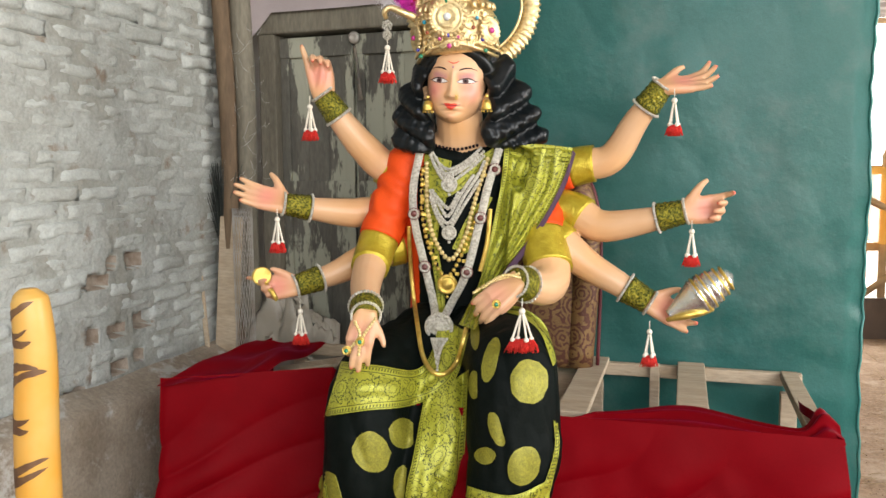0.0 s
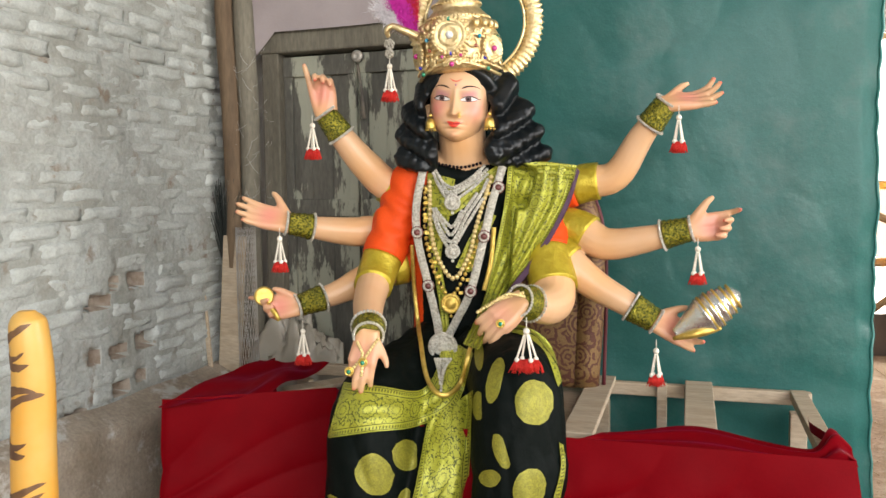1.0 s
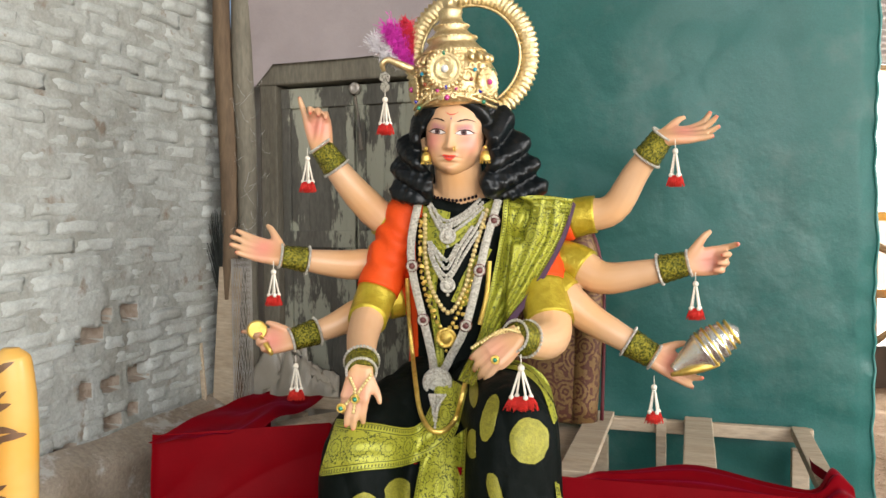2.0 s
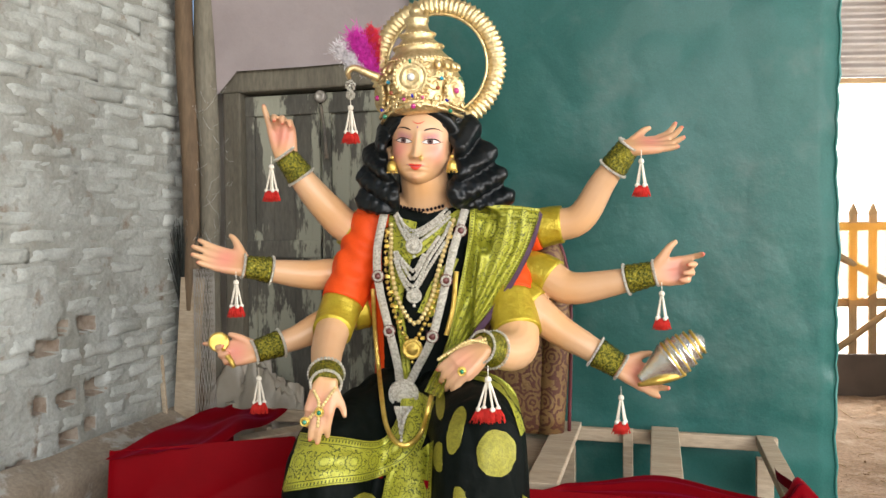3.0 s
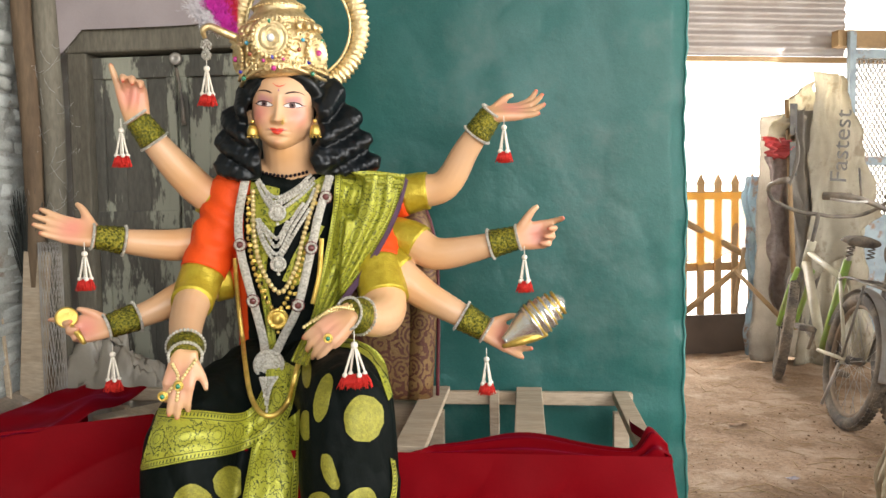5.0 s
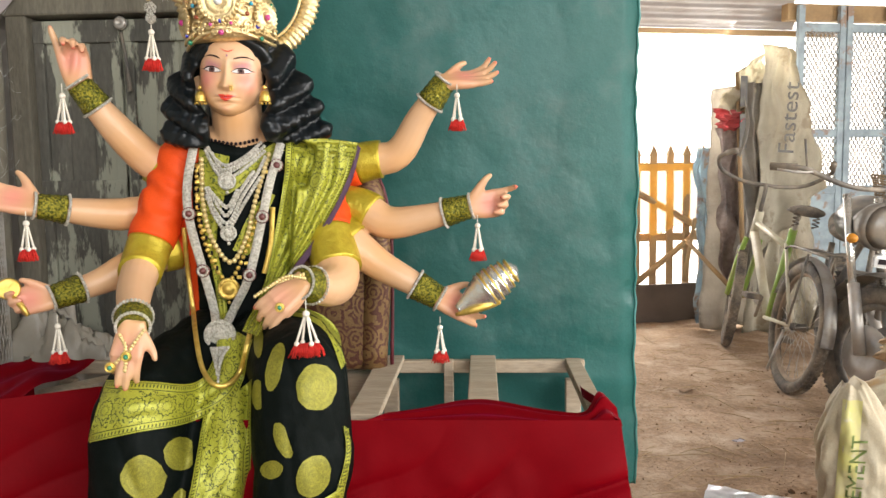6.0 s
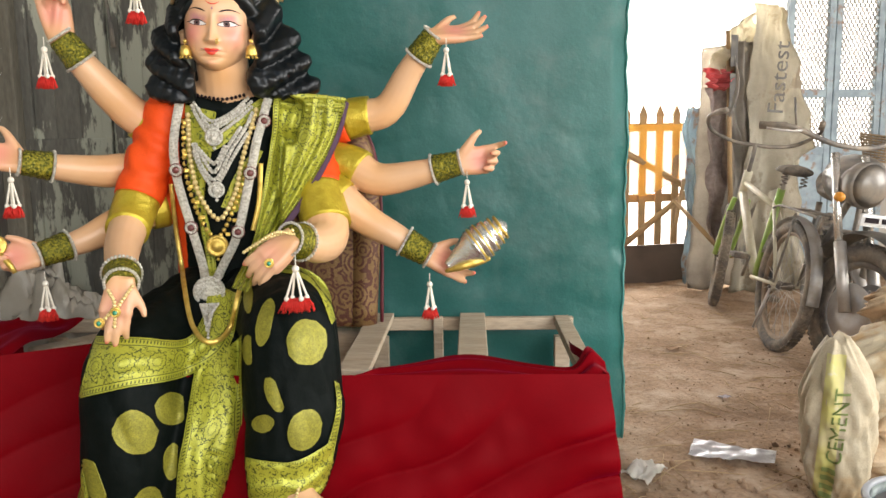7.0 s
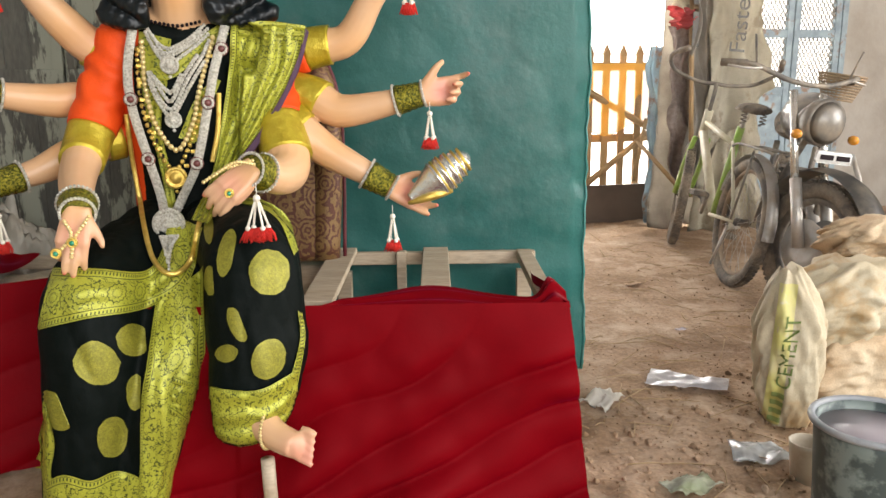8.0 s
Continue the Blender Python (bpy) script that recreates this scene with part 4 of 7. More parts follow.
for f in statue_bm.faces[n0:]:
    f.material_index, f.smooth = 3, True

# sleeves and gold arm bands are painted shells of the figure
def sleeve(pts, t0, t1, grow, mi, folds=0.0, flare=0.0):
    c = spline(pts, 16)
    i0, i1 = int(t0 * (len(c) - 1)), int(t1 * (len(c) - 1))
    out = []
    for i in range(i0, i1 + 1):
        k = (i - i0) / max(1, i1 - i0)
        q = c[i]
        out.append((q[0], q[1], q[2], q[3] + grow + flare * k))
    rings = tube(statue_bm, out, 40, 0, mi)
    if folds:
        for i, ring in enumerate(rings):
            mid = Vector(out[i][:3])
            t = i / max(1, len(rings) - 1)
            for k, v in enumerate(ring):
                a = k * 2 * math.pi / 40
                w = math.sin(t * 21 + 1.7 * math.sin(a * 2 + 0.6) + 2.5 * noise.noise((math.cos(a), math.sin(a), t * 3)))
                v.co += (v.co - mid).normalized() * folds * w * math.sin(math.pi * min(1.0, max(0.0, t * 0.9 + 0.08)))


for i, (t0, t1) in enumerate(((0.16, 0.30), (0.16, 0.28), (0.20, 0.28), (0.42, 0.60), (0.22, 0.36), (0.19, 0.35), (0.20, 0.34), (0.24, 0.44))):
    sleeve(ARMS[i], t0, t1, 0.007, 2)
ball(statue_bm, ARMS[3][0][:3], (0.067, 0.07, 0.064), mi=1, seg=24)
ball(statue_bm, Vector(ARMS[3][0][:3]) + Vector((0.05, 0, 0.0)), (0.07, 0.075, 0.058), mi=1, seg=24)
sleeve(ARMS[3], 0.0, 0.42, 0.010, 1, 0.006)
sleeve(ARMS[4], 0.05, 0.22, 0.009, 1, 0.0024)
sleeve(ARMS[5], 0.05, 0.19, 0.009, 1, 0.0024)
sleeve(ARMS[7], 0.0, 0.24, 0.008, 1, 0.0024)
XL, XM, XR, ZN = (-0.145, 2.500, 1.142)[0], (-0.065, 2.500, 1.141)[0], (0.245, 2.500, 1.139)[0], (0.064, 2.500, 1.208)[2]
for f in statue_bm.faces:
    if f.material_index == 0:
        q = f.calc_center_median()
        if q.z < ZN - 0.25 * max(0.0, 0.075 - abs(q.x - 0.07)) and XL < q.x < XR and q.y > 2.40 and q.z > 0.3:
            f.material_index = 1 if q.x < XM else 9
statue = mesh_ob("statue", statue_bm, [SKIN, ORANGE, GOLDBAND, HAIR, LIPS, EYEWHITE, IRIS, SHADOWPAINT, LINER, BLACKSILK])
tagged(statue, "seated painted many-armed statue with long black hair and orange sleeves", "statue")
# pink paint on palms and cheeks, ochre at the elbows
co = np.zeros(len(statue.data.vertices) * 3)
statue.data.vertices.foreach_get("co", co)
co = co.reshape(-1, 3)


def layer(name, spots):
    v = np.zeros(len(co))
    for c, r, k in spots:
        v = np.maximum(v, k * np.exp(-(np.linalg.norm(co - np.array(c), axis=1) / r) ** 2))
    statue.data.attributes.new(name, "FLOAT", "POINT").data.foreach_set("value", v)


def on_head(x, z):
    """About where the face's skin is at (x, z)."""
    return HEADM @ Vector((x, -0.085 + 3.2 * x * x, z))


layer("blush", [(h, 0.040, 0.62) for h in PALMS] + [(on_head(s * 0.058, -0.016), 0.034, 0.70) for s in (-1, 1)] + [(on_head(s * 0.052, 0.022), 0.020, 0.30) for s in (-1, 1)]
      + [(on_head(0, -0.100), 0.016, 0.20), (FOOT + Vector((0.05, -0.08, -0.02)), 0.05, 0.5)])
layer("nails", TIPS)
layer("lids", [(on_head(s * (0.022 + 0.0085 * k), 0.0195 + 0.0016 * k), 0.0095, 0.55 + 0.09 * k) for s in (-1, 1) for k in range(5)] + [(on_head(s * 0.060, 0.014), 0.008, 0.5) for s in (-1, 1)])
layer("ochre", [(a[2][:3], 0.06, 0.45) for a in ARMS] + [(a[-1][:3], 0.045, 0.30) for a in ARMS] + [(on_head(s * 0.016, 0.012), 0.013, 0.45) for s in (-1, 1)]
      + [(on_head(s * 0.014, -0.030), 0.012, 0.35) for s in (-1, 1)] + [(on_head(s * 0.045, -0.085), 0.022, 0.40) for s in (-1, 1)] + [((0.06, 2.48, 1.262), 0.045, 0.40)])


# ---- the sari ----
VIEW_EYE = Vector((0.15, 0.22, 1.13))   # about the camera's eye; cloth and necklaces are projected from it to fit its view
legs = bmesh.new()
tube(legs, [p4((-0.020, 2.560, 0.605), 0.14), p4((-0.138, 2.380, 0.561), 0.125), p4((-0.174, 2.240, 0.527), 0.116), p4((-0.178, 2.200, 0.393), 0.110), p4((-0.205, 2.190, 0.233), 0.103), p4((-0.229, 2.180, 0.047), 0.093), p4((-0.244, 2.180, -0.106), 0.083)], 20, 5)
tube(legs, [p4((0.120, 2.540, 0.610), 0.14), p4((0.184, 2.330, 0.632), 0.122), p4((0.208, 2.190, 0.613), 0.117), p4((0.210, 2.160, 0.457), 0.120), p4((0.216, 2.150, 0.436), 0.115), p4((0.192, 2.130, 0.314), 0.106), p4((0.174, 2.120, 0.239), 0.088), p4((0.169, 2.120, 0.199), 0.070)], 20, 5)
tube(legs, [p4((0.004, 2.460, 0.610), 0.12), p4((0.009, 2.300, 0.456), 0.10), p4((-0.009, 2.220, 0.361), 0.090), p4((-0.068, 2.200, 0.181), 0.082), p4((-0.116, 2.190, 0.008), 0.075)], 16, 5)
ball(legs, (0.023, 2.580, 0.592), (0.21, 0.15, 0.12), seg=24)
legs_me = melt(legs, 0.0065, 8)
fold = bmesh.new()
fold.from_mesh(legs_me)
fold.normal_update()
for v in fold.verts:
    v.co += v.normal * (0.010 * noise.noise((v.co.x * 9, v.co.y * 5, v.co.z * 4)) + 0.011 * (abs(noise.noise((v.co.x * 13 + v.co.z * 3, v.co.y * 7, v.co.z * 2.5 + 4))) ** 0.6 - 0.4) + 0.003 * noise.noise((v.co.x * 34, v.co.y * 18, v.co.z * 9)))
fold.to_mesh(legs_me)
fold.free()
tv = [v.co.copy() for v in trunk_me.vertices]
tp = [tuple(p.vertices) for p in trunk_me.polygons]
lv = [v.co.copy() for v in legs_me.vertices]
lp = [tuple(i + len(tv) for i in p.vertices) for p in legs_me.polygons]
BODY = BVHTree.FromPolygons(tv + lv, tp + lp)


def lie(x, z, lift=0.003, deep=2.5):
    """The place on the clothed figure that the camera sees at (x, z) of the plane y = 2.4."""
    d = (Vector((x, 2.4, z)) - VIEW_EYE).normalized()
    hit = BODY.ray_cast(VIEW_EYE, d)
    q = hit[0] if hit[0] else VIEW_EYE + d * ((deep - VIEW_EYE.y) / d.y)
    return q - d * lift


sari = thing("sari", "black silk sari with gold woven borders and round gold motifs", "sari")
sk = new("skirt", legs_me)
legs_me.materials.clear()
legs_me.materials.append(BLACKSILK)
legs_me.polygons.foreach_set("use_smooth", [True] * len(legs_me.polygons))
sk.parent = sari


def swath(name, left, right, mat_, lift=0.006, nu=26, nv=60, folds=0.0, nf=4, label="", parent=None, soft=3):
    """A strip of cloth between two edge lines, laid on the figure, with folds along it."""
    a, b = spline(left, 12), spline(right, 12)

    def edge(c, v):
        k = v * (len(c) - 1)
        i = min(int(k), len(c) - 2)
        return c[i] + (c[i + 1] - c[i]) * (k - i)

    g = [[None] * (nv + 1) for _ in range(nu + 1)]
    dist = np.zeros((nu + 1, nv + 1))
    dirs = {}
    for i in range(nu + 1):
        for j in range(nv + 1):
            u, v = i / nu, j / nv
            q = edge(a, v) * (1 - u) + edge(b, v) * u
            p = lie(q[0], q[1], 0)
            dirs[i, j] = (p - VIEW_EYE).normalized()
            dist[i, j] = (p - VIEW_EYE).length
    for _ in range(soft):
        pd = np.pad(dist, 1, mode="edge")
        avg = (pd[:-2, 1:-1] + pd[2:, 1:-1] + pd[1:-1, :-2] + pd[1:-1, 2:]) / 4
        dist = np.minimum(dist, avg * 0.7 + dist * 0.3)
    bm = bmesh.new()

    def fn(u, v):
        i, j = round(u * nu), round(v * nv)
        f = folds * (0.5 + 0.5 * math.sin(u * nf * 2 * math.pi + 2.0 * noise.noise((u * 2, v * 4, nf)))) + 0.003 * noise.noise((u * 6, v * 9, 1))
        return VIEW_EYE + dirs[i, j] * (dist[i, j] - lift - f)

    grid = sheet(bm, fn, nu, nv)
    rows = []
    run = np.zeros(nu + 1)
    for j in range(nv + 1):
        wide = sum((grid[i + 1][j].co - grid[i][j].co).length for i in range(nu))
        if j:
            run += np.array([(grid[i][j].co - grid[i][j - 1].co).length for i in range(nu + 1)])
        rows.append((wide, run.mean()))
    mids, alongs, edges = [], [], []
    for i in range(nu + 1):
        for j in range(nv + 1):
            u, (wide, far) = i / nu, rows[j]
            mids.append((u - 0.5) * wide)
            alongs.append(far)
            edges.append(min(u, 1 - u) * wide)
    ob = part(name, bm, mat_, parent or sari, label)
    for key, vals in (("mid", mids), ("along", alongs), ("edge", edges)):
        ob.data.attributes.new(key, "FLOAT", "POINT").data.foreach_set("value", vals)
    return ob


swath("lap_border", [(-0.283, 0.588), (-0.173, 0.576), (-0.066, 0.565), (-0.017, 0.623), (0.005, 0.722)], [(-0.336, 0.423), (-0.208, 0.442), (-0.076, 0.460), (0.039, 0.524), (0.089, 0.673)], BORDERSILK, 0.010, 22, 70, 0.004, 3, "gold brocade border across the lap")
swath("pleats", [(-0.045, 0.470), (-0.062, 0.382), (-0.080, 0.290), (-0.101, 0.191), (-0.126, -0.041), (-0.166, -0.209)], [(0.086, 0.566), (0.080, 0.460), (0.076, 0.357), (0.064, 0.255), (0.023, 0.075), (-0.092, -0.222)], BORDERSILK, 0.012, 30, 80, 0.006, 3, "gold brocade pleats falling between the knees")
swath("hem", [(-0.010, 0.262), (0.060, 0.228), (0.144, 0.200), (0.222, 0.194), (0.318, 0.240)], [(-0.030, 0.150), (0.040, 0.092), (0.136, 0.034), (0.224, 0.042), (0.322, 0.118)], BORDERSILK, 0.012, 30, 60, 0.010, 2.5)
swath("hem", [(-0.385, -0.016), (-0.315, 0.011), (-0.247, -0.016), (-0.178, 0.004), (-0.111, -0.030)], [(-0.404, -0.168), (-0.335, -0.180), (-0.264, -0.192), (-0.197, -0.204), (-0.126, -0.216)], BORDERSILK, 0.008, 14, 30, 0.004, 2)
swath("side_border", [(-0.339, 0.228), (-0.375, 0.128), (-0.414, -0.099)], [(-0.335, 0.216), (-0.325, 0.105), (-0.343, 0.008), (-0.316, -0.114)], BORDERSILK, 0.006, 10, 40, 0.003, 2)
swath("side_border", [(0.330, 0.417), (0.332, 0.327), (0.294, 0.196)], [(0.342, 0.409), (0.347, 0.334), (0.319, 0.193)], BORDERSILK, 0.006, 8, 30, 0.003, 2)
swath("knee_fold", [(0.177, 0.755), (0.241, 0.747), (0.305, 0.699), (0.338, 0.593)], [(0.177, 0.736), (0.237, 0.720), (0.291, 0.674), (0.327, 0.576)], GOLDSILK, 0.006, 8, 30)
swath("bodice_drape", [(-0.033, 1.184), (-0.040, 1.077), (-0.026, 0.949), (-0.007, 0.820), (-0.000, 0.706)], [(0.043, 1.163), (0.027, 1.061), (0.002, 0.949), (0.017, 0.820), (0.024, 0.706)], GOLDSILK, 0.006, 12, 40, 0.004, 2)
swath("bodice_drape", [(-0.018, 1.058), (0.043, 1.068), (0.122, 1.131), (0.185, 1.178)], [(-0.011, 1.093), (0.043, 1.111), (0.106, 1.163), (0.157, 1.199)], GOLDSILK, 0.010, 12, 40, 0.005, 2)
swath("bodice_drape", [(0.042, 0.917), (0.090, 1.013), (0.141, 1.068)], [(0.098, 0.893), (0.122, 0.981), (0.157, 1.060)], GOLDSILK, 0.008, 10, 24, 0.004, 2)
swath("shoulder_drape", [(0.190, 1.198), (0.179, 1.091), (0.150, 0.949), (0.118, 0.820), (0.060, 0.698)], [(0.382, 1.193), (0.346, 1.090), (0.268, 0.956), (0.177, 0.836), (0.108, 0.681)], BORDERSILK, 0.030, 36, 70, 0.014, 4, "gold brocade end of the sari over the shoulder")
swath("drape_edging", [(0.379, 1.190), (0.343, 1.087), (0.265, 0.953), (0.174, 0.833)], [(0.387, 1.181), (0.354, 1.078), (0.277, 0.942), (0.185, 0.820)], mat("dark_purple_edging", (0.05, 0.01, 0.04), 0.6), 0.038, 4, 50)
swath("shoulder_gather", [(0.190, 1.198), (0.279, 1.208), (0.379, 1.197)], [(0.190, 1.178), (0.279, 1.161), (0.370, 1.161)], GOLDSILK, 0.034, 12, 40, 0.008, 2)


def motif(cx, cz, rx, rz, lean=0.0, cutoff=9.0):
    """A round woven spot; lean shears it along a fold, cutoff flattens one side where cloth folds over."""
    bm = bmesh.new()
    c = bm.verts.new(lie(cx, cz, 0.0035))
    prev = None
    for k in range(1, 9):
        ring = []
        for t in range(24):
            dx = rx * k / 8 * math.cos(t * math.pi / 12) * (1 + 0.10 * noise.noise((cx * 40, t * 0.8, cz * 30)))
            dz = rz * k / 8 * math.sin(t * math.pi / 12) * (1 + 0.08 * noise.noise((cz * 40, t * 0.7, cx * 30)))
            dx = min(dx, cutoff * rx)
            ring.append(bm.verts.new(lie(cx + dx + lean * dz, cz + dz, 0.0035)))
        for t in range(24):
            if prev is None:
                bm.faces.new((c, ring[t], ring[(t + 1) % 24]))
            else:
                bm.faces.new((prev[t], ring[t], ring[(t + 1) % 24], prev[(t + 1) % 24])).material_index = k % 2
        prev = ring
    part("woven_motif", bm, [DOTSILK, DOTSILK_DARK], sari)


for (x, z), rx, rz, lean, cutoff in (((-0.200, 0.316), 0.056, 0.062, -0.1, 9), ((-0.181, 0.104), 0.038, 0.060, 0.1, 9), ((-0.315, 0.196), 0.036, 0.060, -0.25, 0.6), ((0.259, 0.531), 0.055, 0.066, 0, 9), ((0.150, 0.594), 0.024, 0.066, 0.22, 0.8),
                                     ((0.102, 0.521), 0.017, 0.042, 0, 0.5), ((0.166, 0.389), 0.022, 0.052, -0.28, 0.7), ((0.132, 0.310), 0.031, 0.026, 0, 9), ((0.245, 0.281), 0.047, 0.060, 0.15, 9), ((0.105, 0.668), 0.013, 0.045, 0, 9),
                                     ((-0.105, 0.375), 0.042, 0.046, 0, 0.7), ((-0.112, 0.227), 0.024, 0.052, 0.1, 0.5)):
    motif(x, z, rx, rz, lean, cutoff)


# ---- jewellery ----
def strand(pts, n, lift):
    return [lie(x, z, lift) for x, z in spline(pts, n)]


def evenly(pts, step):
    out, acc = [pts[0]], 0.0
    for a, b in zip(pts, pts[1:]):
        d = (b - a).length
        while acc + d >= step and d > 1e-9:
            a = a.lerp(b, (step - acc) / d)
            out.append(a)
            d, acc = (b - a).length, 0.0
        acc += d
    return out


def bead_row(bm, pts, r, step, mi=0, seg=6):
    for q in evenly(pts, step):
        ball(bm, q, r, seg=seg, mi=mi)


def ribbon_chain(bm, pts, w, t, lift, n=10):
    """A flat studded band laid on the figure."""
    c = spline(pts, n)
    g = []
    for i, q in enumerate(c):
        a, b = c[max(0, i - 1)], c[min(len(c) - 1, i + 1)]
        d = (b - a) / np.linalg.norm(b - a)
        nrm = np.array((-d[1], d[0]))
        mid = lie(q[0], q[1], lift)
        side = Vector((nrm[0], 0, nrm[1]))
        g.append([bm.verts.new(mid + side * w * s + Vector((0, -t * k, 0))) for s, k in ((-0.5, 0), (-0.42, 1), (0.0, 1.25), (0.42, 1), (0.5, 0))])
    for r0, r1 in zip(g, g[1:]):
        for k in range(4):
            bm.faces.new((r0[k], r0[k + 1], r1[k + 1], r1[k]))


def disc(bm, c, r, t, mi=0, seg=18):
    lathe(bm, [(0.001, 0), (r, 0), (r, t * 0.6), (r * 0.82, t), (r * 0.75, t * 0.6), (r * 0.5, t * 0.7), (r * 0.4, t * 1.2), (0.001, t * 1.4)], c, seg, pose(0, 0, 0, 90), mi)


long_chain = thing("long_necklace", "long silver stone necklace with round medallions and a pendant", "necklace", "necklaces")
bm = bmesh.new()
ribbon_chain(bm, [(-0.044, 1.200), (-0.066, 1.093), (-0.064, 0.997), (-0.036, 0.868), (-0.014, 0.771), (-0.005, 0.706)], 0.024, 0.006, 0.034)
part("band", bm, SILVER, long_chain)
bm = bmesh.new()
ribbon_chain(bm, [(0.176, 1.198), (0.144, 1.092), (0.122, 1.000), (0.083, 0.849), (0.041, 0.763), (0.011, 0.706)], 0.024, 0.006, 0.038)
part("band", bm, SILVER, long_chain)
RUBY = mat("dark_garnet", (0.14, 0.035, 0.03), 0.3, coat=0.5)
for x, z in ((-0.065, 1.016), (-0.036, 0.865), (0.122, 1.003), (0.083, 0.849), (0.163, 1.139)):
    q = lie(x, z, 0.042)
    bm = bmesh.new()
    disc(bm, q, 0.0185, 0.008)
    md = part("medallion", bm, RUBY, long_chain)
    bm = bmesh.new()
    for k in range(12):
        ball(bm, q + Vector((0.0125 * math.cos(k * math.pi / 6), -0.008, 0.0125 * math.sin(k * math.pi / 6))), 0.0042, seg=6)
    part("stone_ring", bm, SILVER, md)["kind"] = "stuff"
q = lie(*(0.003, 0.692), 0.06)
bm = bmesh.new()
disc(bm, q, 0.041, 0.012, seg=32)
for k in range(20):
    ball(bm, q + Vector((0.035 * math.cos(k * math.pi / 10), -0.010, 0.035 * math.sin(k * math.pi / 10))), 0.0045, seg=6)
    ball(bm, q + Vector((0.022 * math.cos(k * math.pi / 10), -0.010, 0.022 * math.sin(k * math.pi / 10))), 0.0035, seg=6)
part("pendant", bm, SILVER, long_chain)
bm = bmesh.new()
for k in range(-3, 4):
    a, b = lie(*(0.003, 0.656), 0.055) + Vector((k * 0.007, -0.002, 0)), lie(*(-0.004, 0.565), 0.035) + Vector((k * 0.002, 0, abs(k) * 0.018))
    for i in range(12):
        ball(bm, a.lerp(b, i / 11), 0.0042, seg=6)
part("fringe", bm, SILVER, long_chain)["kind"] = "stuff"


def neck_chain(label, rows, mat_, r, step, lift, pend=None, pr=0.02, name="necklace"):
    t = thing(name, label, "necklace", "necklaces")
    for pts in rows:
        bm = bmesh.new()
        bead_row(bm, strand(pts, 12, lift), r, step)
        part("strand", bm, mat_, t)["kind"] = "stuff"
    if pend:
        bm = bmesh.new()
        q = lie(*pend, lift + 0.006)
        disc(bm, q, pr, 0.01)
        for k in range(10):
            ball(bm, q + Vector((pr * 0.8 * math.cos(k * math.pi / 5), -0.007, pr * 0.8 * math.sin(k * math.pi / 5))), 0.004, seg=6)
        ball(bm, q + Vector((0, -0.004, -pr * 1.25)), 0.005, seg=8)
        part("pendant", bm, mat_, t)
    return t


neck_chain("silver stone choker with a drop pendant on the chest", [[(-0.011, 1.187), (0.008, 1.156), (0.037, 1.140), (0.084, 1.163), (0.125, 1.199)], [(-0.017, 1.180), (0.003, 1.140), (0.036, 1.121), (0.091, 1.152), (0.135, 1.192)],
            [(-0.011, 1.164), (0.011, 1.121), (0.036, 1.105), (0.087, 1.136), (0.135, 1.178)], [(-0.001, 1.172), (0.017, 1.134), (0.037, 1.130), (0.078, 1.149), (0.116, 1.183)]], SILVER, 0.0056, 0.0085, 0.018, (0.035, 1.099), 0.024)
neck_chain("wide silver stone necklace with a drop pendant", [[(-0.018, 1.080), (0.002, 1.021), (0.034, 0.989), (0.074, 1.060), (0.114, 1.120), (0.135, 1.163)], [(-0.012, 1.080), (0.014, 1.026), (0.034, 1.010), (0.066, 1.068), (0.106, 1.127)],
            [(-0.018, 1.061), (0.001, 1.007), (0.032, 0.973), (0.077, 1.041), (0.122, 1.111)], [(-0.005, 1.069), (0.017, 1.042), (0.036, 1.032), (0.062, 1.076)]], SILVER, 0.0062, 0.0092, 0.024, (0.034, 0.962), 0.022)
neck_chain("double strand of golden pearls on the chest", [[(-0.028, 1.156), (-0.026, 1.029), (-0.006, 0.941), (0.038, 0.885), (0.082, 0.957), (0.100, 1.028), (0.147, 1.178)]], GPEARL, 0.0078, 0.0145, 0.020)
neck_chain("gold chain with a large flower pendant", [[(-0.040, 1.140), (-0.041, 1.013), (-0.016, 0.901), (0.025, 0.836), (0.066, 0.893), (0.119, 1.028), (0.160, 1.139)]], YGOLD, 0.007, 0.017, 0.014, (0.028, 0.815), 0.03)
links = thing("link_chain", "black cord necklace with square gold links", "necklace", "necklaces")
for side in ([(-0.033, 1.156), (-0.040, 1.077), (-0.035, 0.997), (-0.013, 0.917), (0.006, 0.852)], [(0.141, 1.139), (0.131, 1.060), (0.103, 0.949), (0.070, 0.868), (0.048, 0.833)]):
    for k, q in enumerate(evenly(strand(side, 14, 0.016), 0.022)):
        bm = bmesh.new()
        box(bm, q, (0.013, 0.006, 0.010) if k % 2 else (0.006, 0.005, 0.012), bevel=0.0015)
        part("link" if k % 2 else "cord", bm, YGOLD if k % 2 else LINER, links, smooth=False)
gr = thing("gold_ribbon_chain", "long flat gold band hanging to the lap", "necklace", "necklaces")
bm = bmesh.new()
ribbon_chain(bm, [(-0.080, 0.981), (-0.075, 0.852), (-0.060, 0.705), (-0.042, 0.598), (-0.001, 0.551), (0.049, 0.582), (0.082, 0.690)], 0.013, 0.003, 0.030)
part("band", bm, YGOLD, gr)
bm = bmesh.new()
ribbon_chain(bm, [(0.150, 1.028), (0.141, 0.933), (0.121, 0.852)], 0.013, 0.003, 0.040)
part("band", bm, YGOLD, gr)
bm = bmesh.new()
bead_row(bm, strand([(-0.011, 1.209), (0.027, 1.200), (0.067, 1.196), (0.122, 1.208)], 10, 0.008), 0.005, 0.012)
